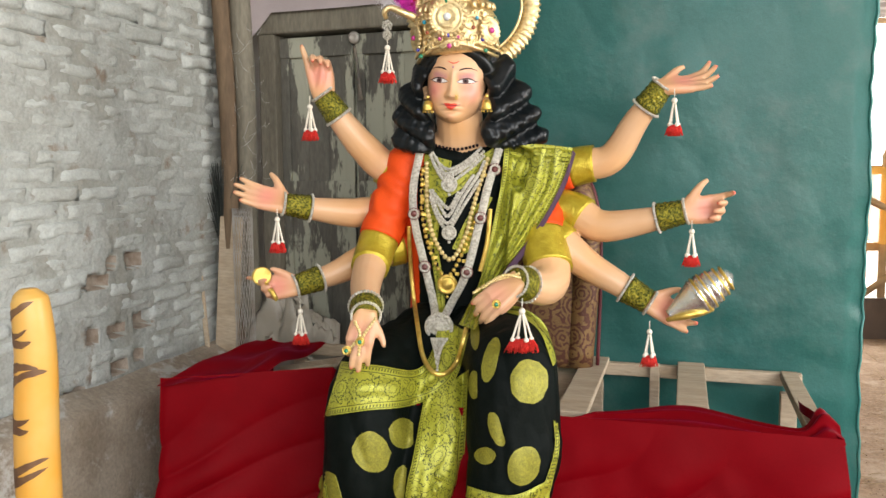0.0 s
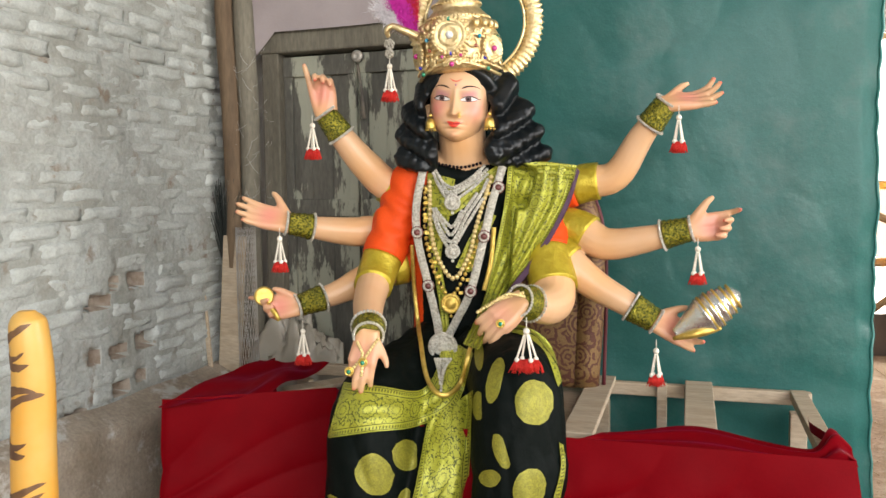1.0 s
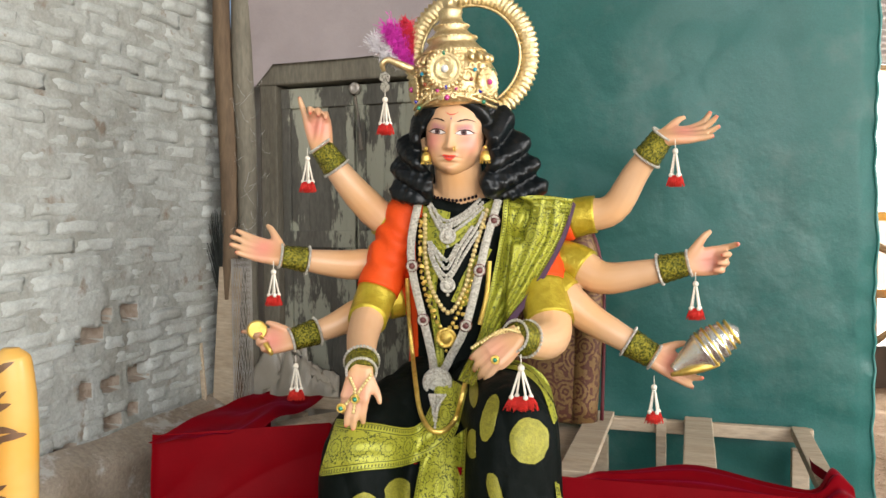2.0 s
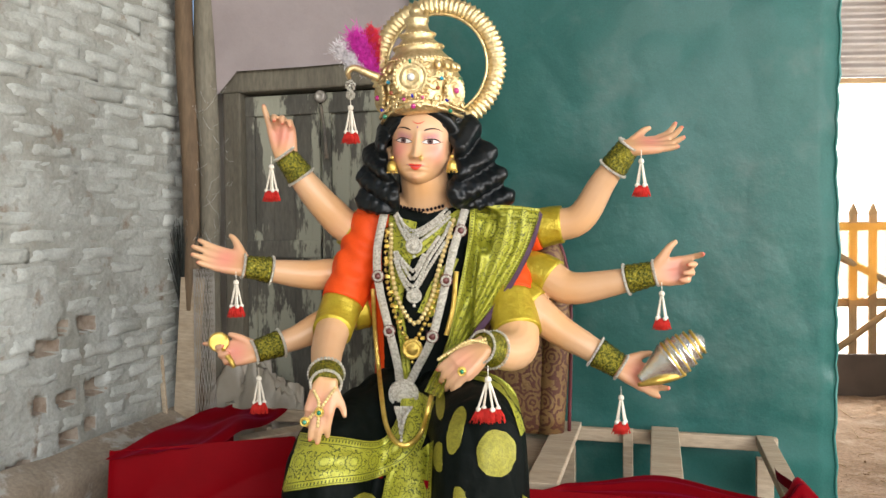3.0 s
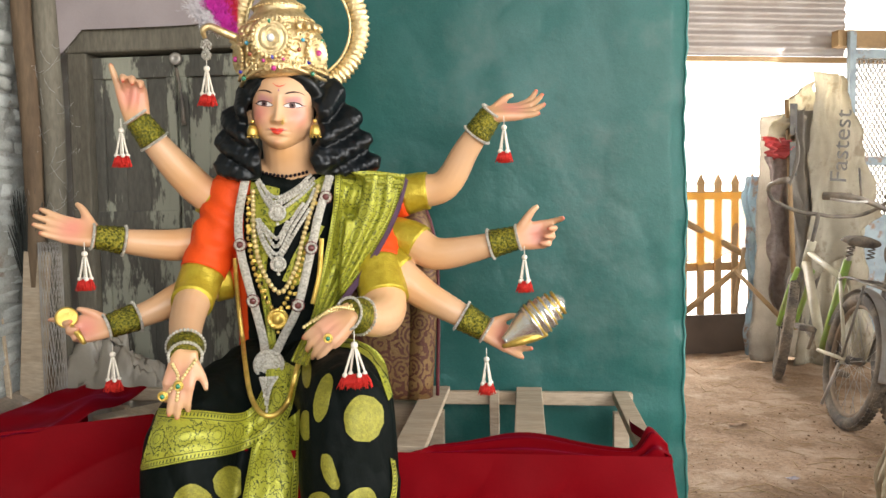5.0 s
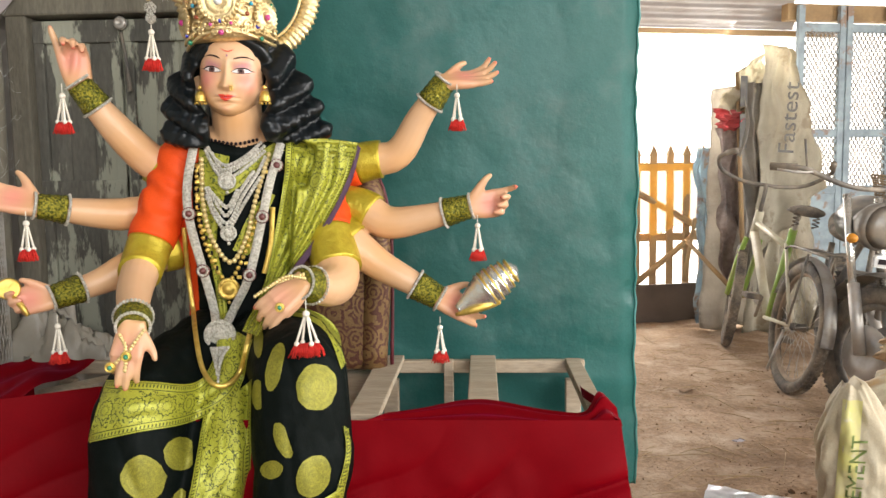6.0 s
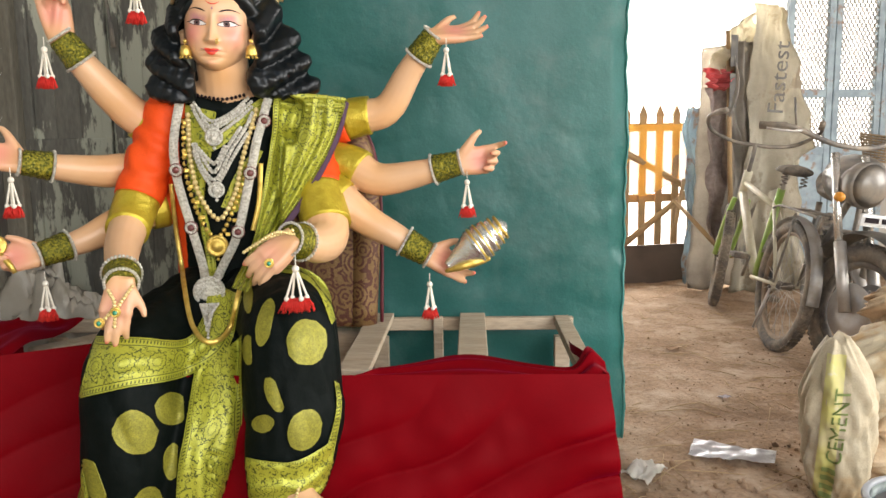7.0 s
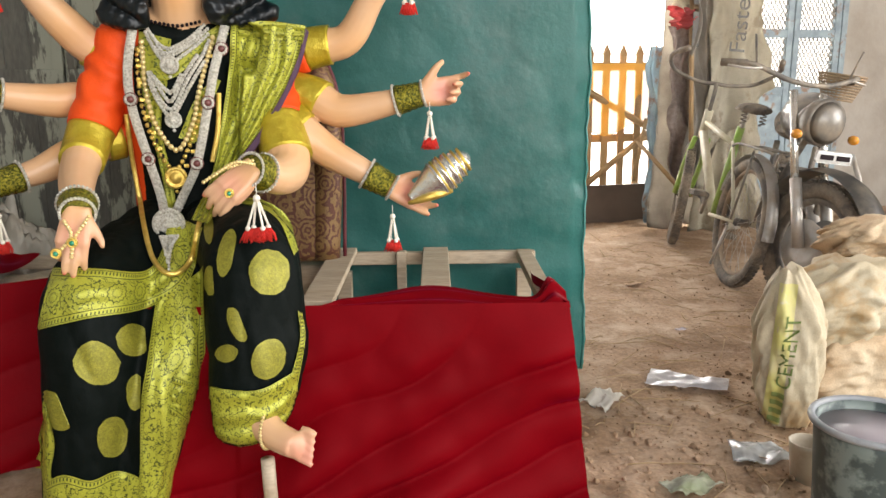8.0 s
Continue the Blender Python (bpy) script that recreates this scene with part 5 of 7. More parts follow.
tagged(mesh_ob("neck_thread", bm, LINER, smooth=True), "black beaded thread round the neck", "necklace", "necklaces")


def ring_on(bm, c, d, r, th, mi=0, seg=20):
    d = Vector(d).normalized()
    u = d.orthogonal().normalized()
    v = d.cross(u)
    pts = [(*(Vector(c) + (u * math.cos(t * 2 * math.pi / seg) + v * math.sin(t * 2 * math.pi / seg)) * r), th) for t in range(seg)]
    tube(bm, pts, 6, 0, mi, closed=True)


for i, (w, d, r) in enumerate(WRISTS):
    bang = thing("bangles", "green and gold glass bangles between silver stone rings", "bangles", "bangles on the wrists")
    n, span, back = (4, 0.062, 0.0) if i not in (3, 7) else (3, 0.034, 0.0)
    bm = bmesh.new()
    c0, c1 = w - d * (span + 0.006), w + d * 0.004
    mid = (c0 + c1) / 2
    rr = [r + 0.006 + 0.007 * (1 - k / 8) for k in range(9)]
    tube(bm, [(*(c0.lerp(c1, k / 8)), rr[k] + (0.002 if k % 2 else 0)) for k in range(9)], 24, 0)
    part("cuff", bm, GREENBANGLE, bang)
    for c, g in ((c0 - d * 0.004, rr[0]), (c1 + d * 0.006, rr[-1])):
        bm = bmesh.new()
        u = d.orthogonal().normalized()
        v = d.cross(u)
        for k in range(32):
            ball(bm, c + (u * math.cos(k * math.pi / 16) + v * math.sin(k * math.pi / 16)) * (g + 0.002), 0.0044, seg=6)
        part("stone_ring", bm, SILVER, bang)["kind"] = "stuff"
# chains over the backs of the resting palms, rings
for i, (p0, p1, p2) in ((3, ((-0.197, 2.155, 0.751), (-0.182, 2.130, 0.720), (-0.215, 2.115, 0.680))), (3, ((-0.145, 2.155, 0.759), (-0.176, 2.130, 0.713), (-0.182, 2.110, 0.674))), (7, ((0.223, 2.235, 0.865), (0.155, 2.200, 0.850), (0.103, 2.180, 0.821))), (7, ((0.226, 2.235, 0.855), (0.181, 2.200, 0.865), (0.123, 2.185, 0.832)))):
    bm = bmesh.new()
    bead_row(bm, [Vector(q) for q in spline([p0, p1, p2], 12)], 0.0048, 0.0085)
    tagged(mesh_ob("hand_chain", bm, GPEARL, smooth=True), "beaded gold chain across the back of the hand", "hand chain", "hand chains")
for q in ((0.164, 2.165, 0.797), (-0.210, 2.105, 0.689), (-0.178, 2.120, 0.708)):
    bm = bmesh.new()
    disc(bm, q, 0.012, 0.008, 0, 12)
    ball(bm, (q[0], q[1] - 0.009, q[2]), 0.006, seg=8, mi=1)
    tagged(mesh_ob("finger_ring", bm, [YGOLD, JEWELS[2]], smooth=True), "gold finger ring with a green stone", "ring", "finger rings")


def make_tassel(wide=1.0):
    t = thing("tassel", "pearl tassel with a red thread tuft", "tassel", "tassels")
    bm = bmesh.new()
    tube(bm, [(0, 0, 0, 0.0012), (0, 0, -0.03, 0.0012)], 6, 1)
    part("thread", bm, PEARL, t)
    bm = bmesh.new()
    ball(bm, (0, 0, -0.032), 0.0085, seg=12)
    part("bead", bm, PEARL, t)
    for k in range(4):
        a = k * math.pi / 2 + 0.4
        bm = bmesh.new()
        for j in range(14):
            s = j / 13
            ball(bm, (math.cos(a) * 0.011 * wide * (0.3 + s), math.sin(a) * 0.009 * (0.3 + s), -0.042 - 0.052 * s), 0.0034, seg=6)
        ball(bm, (math.cos(a) * 0.0145 * wide, math.sin(a) * 0.012, -0.099), 0.0064, seg=10)
        part("pearl_string", bm, PEARL, t)["kind"] = "stuff"
    bm = bmesh.new()
    rnd = random.Random(5)
    for k in range(150):
        a, s = rnd.uniform(0, 6.28), rnd.uniform(0.1, 1)
        x, y = math.cos(a) * 0.016 * wide * s, math.sin(a) * 0.013 * s
        tube(bm, [(x, y, -0.100, 0.0016), (x * 1.35 + rnd.uniform(-0.003, 0.003), y * 1.35, -0.114, 0.0014), (x * 1.5 + rnd.uniform(-0.005, 0.005), y * 1.5, -0.124 - rnd.uniform(0, 0.008), 0.001)], 4, 0)
    part("tuft", bm, REDTASSEL, t)["kind"] = "stuff"
    return t


T0 = make_tassel()
T0.matrix_world = Matrix.Translation((-0.379, 2.500, 1.358))
for q in ((-0.480, 2.480, 1.028), (-0.408, 2.440, 0.760), (0.668, 2.460, 1.360), (0.714, 2.420, 0.993), (0.598, 2.400, 0.711)):
    copy_thing(T0, Matrix.Translation(q))
bm = bmesh.new()
bead_row(bm, [FOOT + Vector((-0.028 + 0.046 * math.cos(k * 0.3) * 0.45, 0.01 + 0.046 * math.cos(k * 0.3) * 0.8, 0.022 + 0.046 * math.sin(k * 0.3))) for k in range(22)], 0.0045, 0.0085)
tagged(mesh_ob("anklet", bm, GPEARL, smooth=True), "beaded gold anklet on the raised foot", "anklet", kind="stuff")
bm = bmesh.new()
tube(bm, [(*(0.213, 2.040, 0.172), 0.017), ((0.213, 2.040, 0.172)[0] + 0.004, 2.04, 0.0, 0.017)], 12, 1)
tagged(mesh_ob("foot_post", bm, TIMBER, smooth=True), "pale post standing below the raised foot", "post")
T1 = make_tassel(1.7)
T1.matrix_world = Matrix.Translation((0.224, 2.045, 0.831))
horn_tassel = copy_thing(T0, Matrix.Translation((-0.140, 2.440, 1.515)))
bm = bmesh.new()
tube(bm, [(-0.140, 2.440, 1.570, 0.0014), (-0.140, 2.440, 1.515, 0.0014)], 6, 1)
for z, r in ((1.545, 0.013), (1.519, 0.011)):
    for k in range(26):
        a, b = k * 2.4, math.acos(1 - 2 * (k + 0.5) / 26)
        ball(bm, (-0.140 + r * math.sin(b) * math.cos(a), 2.440 + r * math.sin(b) * math.sin(a), z + r * math.cos(b)), 0.0036, seg=6)
tagged(mesh_ob("stone_bead_drop", bm, SILVER, smooth=True), "two silver stone beads hanging from the crown's horn", "bead drop", kind="stuff")

# earrings
for x, z in ((-0.028, 2.500, 1.334)[::2], (0.140, 2.470, 1.333)[::2]):
    e = thing("earring", "gold bell-shaped earring with pearl drops", "earring", "earrings")
    e.matrix_world = Matrix.Translation((x, 2.462 if x < 0.05 else 2.440, z))
    bm = bmesh.new()
    ball(bm, (0, 0, 0.012), 0.006, seg=10)
    lathe(bm, [(0.002, 0.004), (0.010, 0.0), (0.014, -0.012), (0.0155, -0.024), (0.014, -0.026)], seg=18)
    part("bell", bm, YGOLD, e)
    bm = bmesh.new()
    for k in range(9):
        ball(bm, (0.014 * math.cos(k * 0.698), 0.014 * math.sin(k * 0.698), -0.030), 0.003, seg=6)
    part("drops", bm, YGOLD, e)

bm = bmesh.new()
NQ = HEADM @ Vector((0.0135, -0.103, -0.036))
ring_on(bm, NQ + Vector((0.002, 0, -0.003)), (1, 0.4, 0), 0.0055, 0.0013, seg=16)
for k in range(7):
    ball(bm, NQ + Vector((0.003 + 0.004 * math.cos(k * 0.9), -0.001, -0.004 + 0.006 * math.sin(k * 0.9))), 0.0018, seg=6)
tagged(mesh_ob("nose_ring", bm, YGOLD, smooth=True), "small gold beaded nose ring", "nose ring", kind="stuff")

# ---- crown ----
CROWN = Matrix.Translation((0.058, 2.520, 1.467)) @ pose(0, 0, 0, 2, -3, -9)
crown = thing("crown", "tall embossed gold crown set with coloured stones and a ridged halo", "crown", m=CROWN)
bm = bmesh.new()
lathe(bm, [(0.100, 0.0), (0.114, 0.006), (0.118, 0.03), (0.116, 0.075), (0.119, 0.10), (0.108, 0.122), (0.088, 0.142), (0.092, 0.150), (0.092, 0.158), (0.078, 0.172), (0.066, 0.186), (0.070, 0.192), (0.070, 0.199),
           (0.054, 0.210), (0.044, 0.222), (0.050, 0.228), (0.048, 0.235), (0.036, 0.244), (0.030, 0.262), (0.036, 0.272), (0.034, 0.280), (0.018, 0.290), (0.022, 0.300), (0.012, 0.312), (0.003, 0.325)], seg=56)
part("dome", bm, GOLD, crown)
for z, r, n, s in ((0.154, 0.093, 56, 0.0042), (0.196, 0.071, 44, 0.0038), (0.232, 0.050, 32, 0.0034)):
    bm = bmesh.new()
    for k in range(n):
        ball(bm, (r * math.cos(k * 2 * math.pi / n), r * math.sin(k * 2 * math.pi / n), z), s, seg=6)
    part("beading", bm, GOLD, crown)["kind"] = "stuff"


def on_crown(ang, z, out=0.0):
    r = 0.117 + out
    return Vector((r * math.sin(radians(ang)), -r * math.cos(radians(ang)), z))


def rosette(ang, z, r, stone, petals=14):
    m = Matrix.Translation(on_crown(ang, z, 0.004)) @ pose(0, 0, 0, 0, 0, ang)
    bm = bmesh.new()
    lathe(bm, [(0.001, 0), (r, 0), (r, 0.006), (r * 0.86, 0.012), (r * 0.74, 0.007), (r * 0.62, 0.007), (r * 0.52, 0.014), (r * 0.40, 0.009), (0.001, 0.010)], (0, 0, 0), 30, m @ pose(0, 0, 0, 90))
    for k in range(petals):
        a = k * 2 * math.pi / petals
        ball(bm, m @ Vector((r * 0.98 * math.cos(a), -0.005, r * 0.98 * math.sin(a))), r * 0.15, seg=8)
    ob = part("rosette", bm, GOLD, crown)
    bm = bmesh.new()
    ball(bm, m @ Vector((0, -0.012, 0)), (r * 0.22, r * 0.22, r * 0.22), seg=10)
    part("stone", bm, JEWELS[stone], ob)


def swirl(ang, z, r, turn):
    bm = bmesh.new()
    pts = []
    for k in range(22):
        t = k / 21
        a = turn * t * 9 + 0.6
        rr = r * (1 - 0.8 * t)
        p = on_crown(ang + math.degrees(rr * math.cos(a) / 0.117), z + rr * math.sin(a), 0.004)
        pts.append((*p, 0.0055 * (1 - 0.55 * t)))
    tube(bm, pts, 7, 0)
    part("scroll", bm, GOLD, crown)


rosette(0, 0.094, 0.050, 4, 26)
rosette(58, 0.055, 0.038, 1, 20)
rosette(-58, 0.055, 0.036, 1, 20)
for a, z, r, t in ((30, 0.075, 0.022, 1), (34, 0.035, 0.018, -1), (-30, 0.075, 0.022, -1), (-34, 0.035, 0.018, 1), (16, 0.04, 0.014, 1), (-16, 0.04, 0.014, -1), (80, 0.07, 0.02, 1), (46, 0.10, 0.018, -1), (-46, 0.10, 0.018, 1), (20, 0.125, 0.014, 1), (-20, 0.125, 0.014, -1)):
    swirl(a, z, r, t)
for a, z, k, r in ((0, 0.016, 1, 0.0075), (0, 0.045, 0, 0.0065), (-12, 0.038, 1, 0.005), (12, 0.038, 1, 0.005), (44, 0.030, 0, 0.006), (48, 0.0, 2, 0.0065), (-46, 0.0, 2, 0.0065), (-52, 0.02, 0, 0.006), (38, 0.088, 3, 0.006), (22, 0.092, 4, 0.006),
                   (-34, 0.090, 3, 0.006), (-24, 0.092, 4, 0.005), (0, 0.138, 2, 0.007), (32, 0.062, 5, 0.006), (-30, 0.060, 5, 0.006), (70, 0.09, 2, 0.006)):
    bm = bmesh.new()
    ball(bm, on_crown(a, z, 0.010), r, seg=10)
    part("stone", bm, JEWELS[k], crown)
for k in range(9):
    a = -72 + 18 * k
    swirl(a, 0.112 - 0.010 * abs(k - 4) * 0.5, 0.011, 1 if k % 2 else -1)
    swirl(a + 9, 0.020, 0.009, -1 if k % 2 else 1)
for k in range(12):
    a = -82 + 15 * k
    bm = bmesh.new()
    tube(bm, [(*on_crown(a, 0.118, -0.004), 0.007), (*on_crown(a, 0.132, -0.006), 0.0085), (*on_crown(a, 0.146, -0.022), 0.003)], 8, 3)
    part("petal", bm, GOLD, crown)
bm = bmesh.new()
tube(bm, [(*on_crown(-80 + 160 * k / 30, -0.012 + 0.034 * math.cos(radians((-80 + 160 * k / 30) * 1.1)) ** 2 * (1 if abs(k - 15) < 12 else 0.8), 0.002), 0.0052) for k in range(31)], 8, 0)
part("brow_band", bm, GOLD, crown)
bm = bmesh.new()
for k in range(44):
    ball(bm, on_crown(-80 + 160 * k / 43, 0.004 + 0.034 * math.cos(radians((-80 + 160 * k / 43) * 1.1)) ** 2, 0.006), 0.0042, seg=6)
part("beading", bm, GOLD, crown)["kind"] = "stuff"
# horn with the hanging tassel
bm = bmesh.new()
HI = CROWN.inverted()
tube(bm, [(*(HI @ Vector((-0.060, 2.440, 1.565))), 0.012), (*(HI @ Vector((-0.091, 2.430, 1.577))), 0.011), (*(HI @ Vector((-0.127, 2.430, 1.592))), 0.009), (*(HI @ Vector((-0.145, 2.430, 1.581))), 0.008), (*(HI @ Vector((-0.142, 2.440, 1.564))), 0.006)], 10, 5)
part("horn", bm, GOLD, crown)
# halo ring with radial ridges, behind the crown
HALO = HI @ Vector((0.097, 2.600, 1.629))
bm = bmesh.new()
RN, R0, W0 = 300, 0.178, 0.026
rings = []
for k in range(RN):
    a = 2 * math.pi * k / RN
    ridge = 1.0 + 0.10 * math.sin(k * 2 * math.pi / 4)
    ring = []
    for j in range(10):
        b = 2 * math.pi * j / 10
        rr = R0 + W0 * math.cos(b) + 0.004 * math.sin(6.28 * k / 4 + 2 * math.cos(b))
        ring.append(bm.verts.new(HALO + Vector((rr * math.cos(a), 0.012 * math.sin(b) * ridge, rr * math.sin(a)))))
    rings.append(ring)
for k in range(RN):
    r0, r1 = rings[k], rings[(k + 1) % RN]
    for j in range(10):
        bm.faces.new((r0[j], r0[(j + 1) % 10], r1[(j + 1) % 10], r1[j]))
part("halo", bm, GOLD, crown, "ridged golden halo ring")
bm = bmesh.new()
tube(bm, [(HALO.x + 0.150 * math.cos(k * 2 * math.pi / 90), HALO.y - 0.008, HALO.z + 0.150 * math.sin(k * 2 * math.pi / 90), 0.0045) for k in range(90)], 6, 0, closed=True)
part("halo_rim", bm, GOLD, crown)
bm = bmesh.new()
tube(bm, [(0, 0.06, 0.05, 0.02), (HALO.x, HALO.y, HALO.z - 0.17, 0.016)], 8, 1)
tube(bm, [(0, 0.04, 0.20, 0.012), (HALO.x - 0.02, HALO.y, HALO.z + 0.17, 0.010)], 8, 1)
part("halo_stay", bm, GOLD, crown)["kind"] = "stuff"

# feather plume at the side of the crown
plume = thing("plume", "fluffy red, magenta and white feather plume on the crown", "plume")
for m_, p0, p1, w in ((REDFLUFF, (-0.075, 2.470, 1.601), (-0.079, 2.460, 1.693), 0.020), (PINKFLUFF, (-0.085, 2.460, 1.590), (-0.126, 2.450, 1.681), 0.028), (PINKFLUFF, (-0.075, 2.470, 1.592), (-0.100, 2.460, 1.649), 0.022), (WHITEFLUFF, (-0.101, 2.460, 1.584), (-0.167, 2.460, 1.649), 0.024)):
    bm = bmesh.new()
    rnd = random.Random(hash(p0) % 1000)
    a, b = Vector(p0), Vector(p1)
    for k in range(5200):
        t = rnd.random()
        c = a.lerp(b, t)
        o = Vector((rnd.gauss(0, 1), rnd.gauss(0, 0.8), rnd.gauss(0, 1)))
        o *= w * (0.45 + 0.55 * t) * 0.50
        e = c + o * 1.12 + Vector((rnd.gauss(0, 1), rnd.gauss(0, 1), rnd.gauss(0, 1))) * 0.006 + (b - a) * 0.04
        s = c + o * 0.85
        bm.faces.new([bm.verts.new(v) for v in (s, (s + e) / 2 + Vector((0.0012, 0, 0.0006)), e, (s + e) / 2 - Vector((0.0008, 0.0006, 0.0004)))])
    part("feather", bm, m_, plume, smooth=False)["kind"] = "stuff"

# ---- things that the figure holds ----
conch = thing("conch", "silver and gold metal conch shell held in a hand", "conch")
CA, CB = Vector((0.648, 2.390, 0.728)), Vector((0.818, 2.385, 0.846))
ax = (CB - CA)
CM = Matrix.Translation(CA) @ ax.to_track_quat("Z", "Y").to_matrix().to_4x4()
Lc = ax.length
prof = []
for k in range(61):
    t = k / 60
    r = 0.012 + 0.043 * math.sin(math.pi * min(1, t * 0.78 + 0.10)) ** 1.3 * (0.5 + 0.5 * min(1, t * 2.2))
    if t > 0.42:
        r *= 1.0 + 0.06 * math.sin((t - 0.42) * 55)
    if t > 0.93:
        r *= max(0.02, (1 - t) / 0.07) ** 0.5
    prof.append((max(r * 0.94, 0.001), t * Lc))
bm = bmesh.new()
lathe(bm, prof, seg=28)
ob = part("shell", bm, CHROME, conch)
ob.matrix_local = CM
for t in (0.50, 0.61, 0.72, 0.83, 0.91):
    i = int(t * 60)
    bm = bmesh.new()
    r, z = prof[i]
    tube(bm, [((r + 0.001) * math.cos(a * 0.2618), (r + 0.001) * math.sin(a * 0.2618), z + 0.004 * math.cos(a * 0.2618), 0.0045) for a in range(24)], 6, 0, closed=True)
    ob = part("whorl_band", bm, YGOLD, conch)
    ob.matrix_local = CM
bm = bmesh.new()
tube(bm, [(*(0.642, 2.385, 0.717), 0.006), (*(0.682, 2.360, 0.732), 0.011), (*(0.728, 2.360, 0.744), 0.012), (*(0.764, 2.370, 0.749), 0.006)], 8, 4)
part("lip", bm, YGOLD, conch)
bm = bmesh.new()
lathe(bm, [(0.001, -0.003), (0.026, -0.003), (0.029, 0.0), (0.026, 0.004), (0.02, 0.003), (0.001, 0.005)], (-0.520, 2.440, 0.832), 22, pose(0, 0, 0, 70, 0, 15))
tube(bm, [(*(-0.517, 2.440, 0.814), 0.006), (*(-0.487, 2.420, 0.792), 0.008), (*(-0.471, 2.420, 0.763), 0.006)], 8, 3)
tagged(mesh_ob("gold_disc", bm, YGOLD, smooth=True), "small gold disc emblem held between fingers", "emblem")

# ---- chair back behind the figure ----
chair = turned(thing("chair_back", "upholstered brown and gold brocade chair back", "chair"))
bm = bmesh.new()
box(bm, (0.98, 0.60, BH + 0.30), (0.34, 0.07, 0.60), bevel=0.03)
part("panel", bm, BROWNBROCADE, chair)
bm = bmesh.new()
tube(bm, [(1.15, 0.585, BH + 0.012, 0.042), (1.165, 0.585, BH + 0.30, 0.045), (1.16, 0.585, BH + 0.50, 0.045), (1.13, 0.59, BH + 0.61, 0.042), (1.05, 0.60, BH + 0.66, 0.036), (0.9, 0.6, BH + 0.67, 0.034)], 14, 5)
part("roll", bm, BROWNBROCADE, chair)
bm = bmesh.new()
tube(bm, [(1.205, 0.60, BH + 0.012, 0.006), (1.212, 0.60, BH + 0.30, 0.006), (1.206, 0.60, BH + 0.50, 0.006), (1.165, 0.60, BH + 0.635, 0.006), (1.06, 0.605, BH + 0.70, 0.006)], 8, 5)
part("piping", bm, mat("maroon_piping", (0.10, 0.01, 0.015), 0.6), chair)

# ---- tiger tail in the foreground ----
TX = Vector((-0.712, 1.600, 0.822))
bm = bmesh.new()
trow = [(TX.x - 0.005, 1.60, 0.02, 0.042), (TX.x - 0.004, 1.60, 0.35, 0.040), (TX.x - 0.004, 1.60, 0.60, 0.040), (TX.x + 0.004, 1.60, 0.78, 0.037), (TX.x, 1.60, 0.88, 0.034), (TX.x - 0.002, 1.60, 0.905, 0.028), (TX.x - 0.002, 1.60, 0.918, 0.014)]
rings = tube(bm, trow, 24, 8)
rnd = random.Random(3)
for zc in (0.875, 0.835, 0.82, 0.762, 0.745, 0.672, 0.655, 0.575, 0.558, 0.48, 0.40, 0.32):
    a0, a1 = rnd.uniform(2.6, 3.0), rnd.uniform(4.9, 5.9)
    th, tl = rnd.uniform(0.020, 0.028), rnd.uniform(0.02, 0.04)

    def stripe(u, v):
        a = a0 + (a1 - a0) * u
        z = zc + tl * (u - 0.2) * 0.5 + 0.010 * math.sin(u * 4 + zc * 40) + th * (v - 0.5) * (1 - u) ** 0.5 * (1 + 0.5 * noise.noise((u * 7, zc * 50, v)))
        c = min(spline(trow, 40), key=lambda q: abs(q[2] - z))
        return Vector((c[0] + (c[3] + 0.0008) * math.cos(a), c[1] + (c[3] + 0.0008) * math.sin(a), z))
    sheet(bm, stripe, 14, 2, 1)
tagged(mesh_ob("tiger_tail", bm, [TIGER, STRIPE], smooth=True), "upright yellow tail with dark stripes of a tiger figure", "statue")


# ---- the corner by the door ----
bm = bmesh.new()
box(bm, (0, 0, 0.48), (0.095, 0.02, 0.96), bevel=0.002)
pl = tagged(mesh_ob("leaning_plank", bm, TIMBER), "pale raw plank leaning in the corner", "plank")
pl.matrix_world = TURNED @ pose(-0.315, 0.735, 0.005, -3, 2.5, 0)
bm = bmesh.new()
box(bm, (0, 0, 0.42), (0.018, 0.012, 0.84), bevel=0.002)
pl = tagged(mesh_ob("thin_batten", bm, TIMBER), "thin pale batten leaning on the brick wall", "batten")
pl.matrix_world = TURNED @ pose(-0.30, 0.68, 0.005, -3, -6.5, 0)
# roll of chicken wire
wire = turned(thing("wire_netting_roll", "loose roll of grey wire netting standing by the door", "wire netting"))
bm = bmesh.new()
for k in range(22):
    for s in (-1, 1):
        pts = []
        for j in range(15):
            a = k * 2 * math.pi / 22 + s * j * 0.22
            pts.append((-0.215 + 0.040 * math.cos(a), 0.77 + 0.035 * math.sin(a), 0.06 + 0.067 * j, 0.0011))
        tube(bm, pts, 4, 0)
part("netting", bm, LIGHTMETAL, wire)["kind"] = "stuff"
# dark brush of twigs stuck behind the plank
bm = bmesh.new()
rnd = random.Random(8)
for k in range(90):
    x, y = rnd.gauss(0, 0.03), rnd.gauss(0, 0.015)
    tube(bm, [(-0.325 + x * 0.2, 0.80, 0.85, 0.0016), (-0.325 + x * 0.7, 0.80 + y, 1.0, 0.0014), (-0.325 + x * 1.5, 0.80 + 2 * y, 1.08 + rnd.uniform(0, 0.12), 0.0008)], 4, 2)
tube(bm, [(-0.30, 0.80, 0.02, 0.008), (-0.325, 0.80, 0.9, 0.007)], 8, 1)
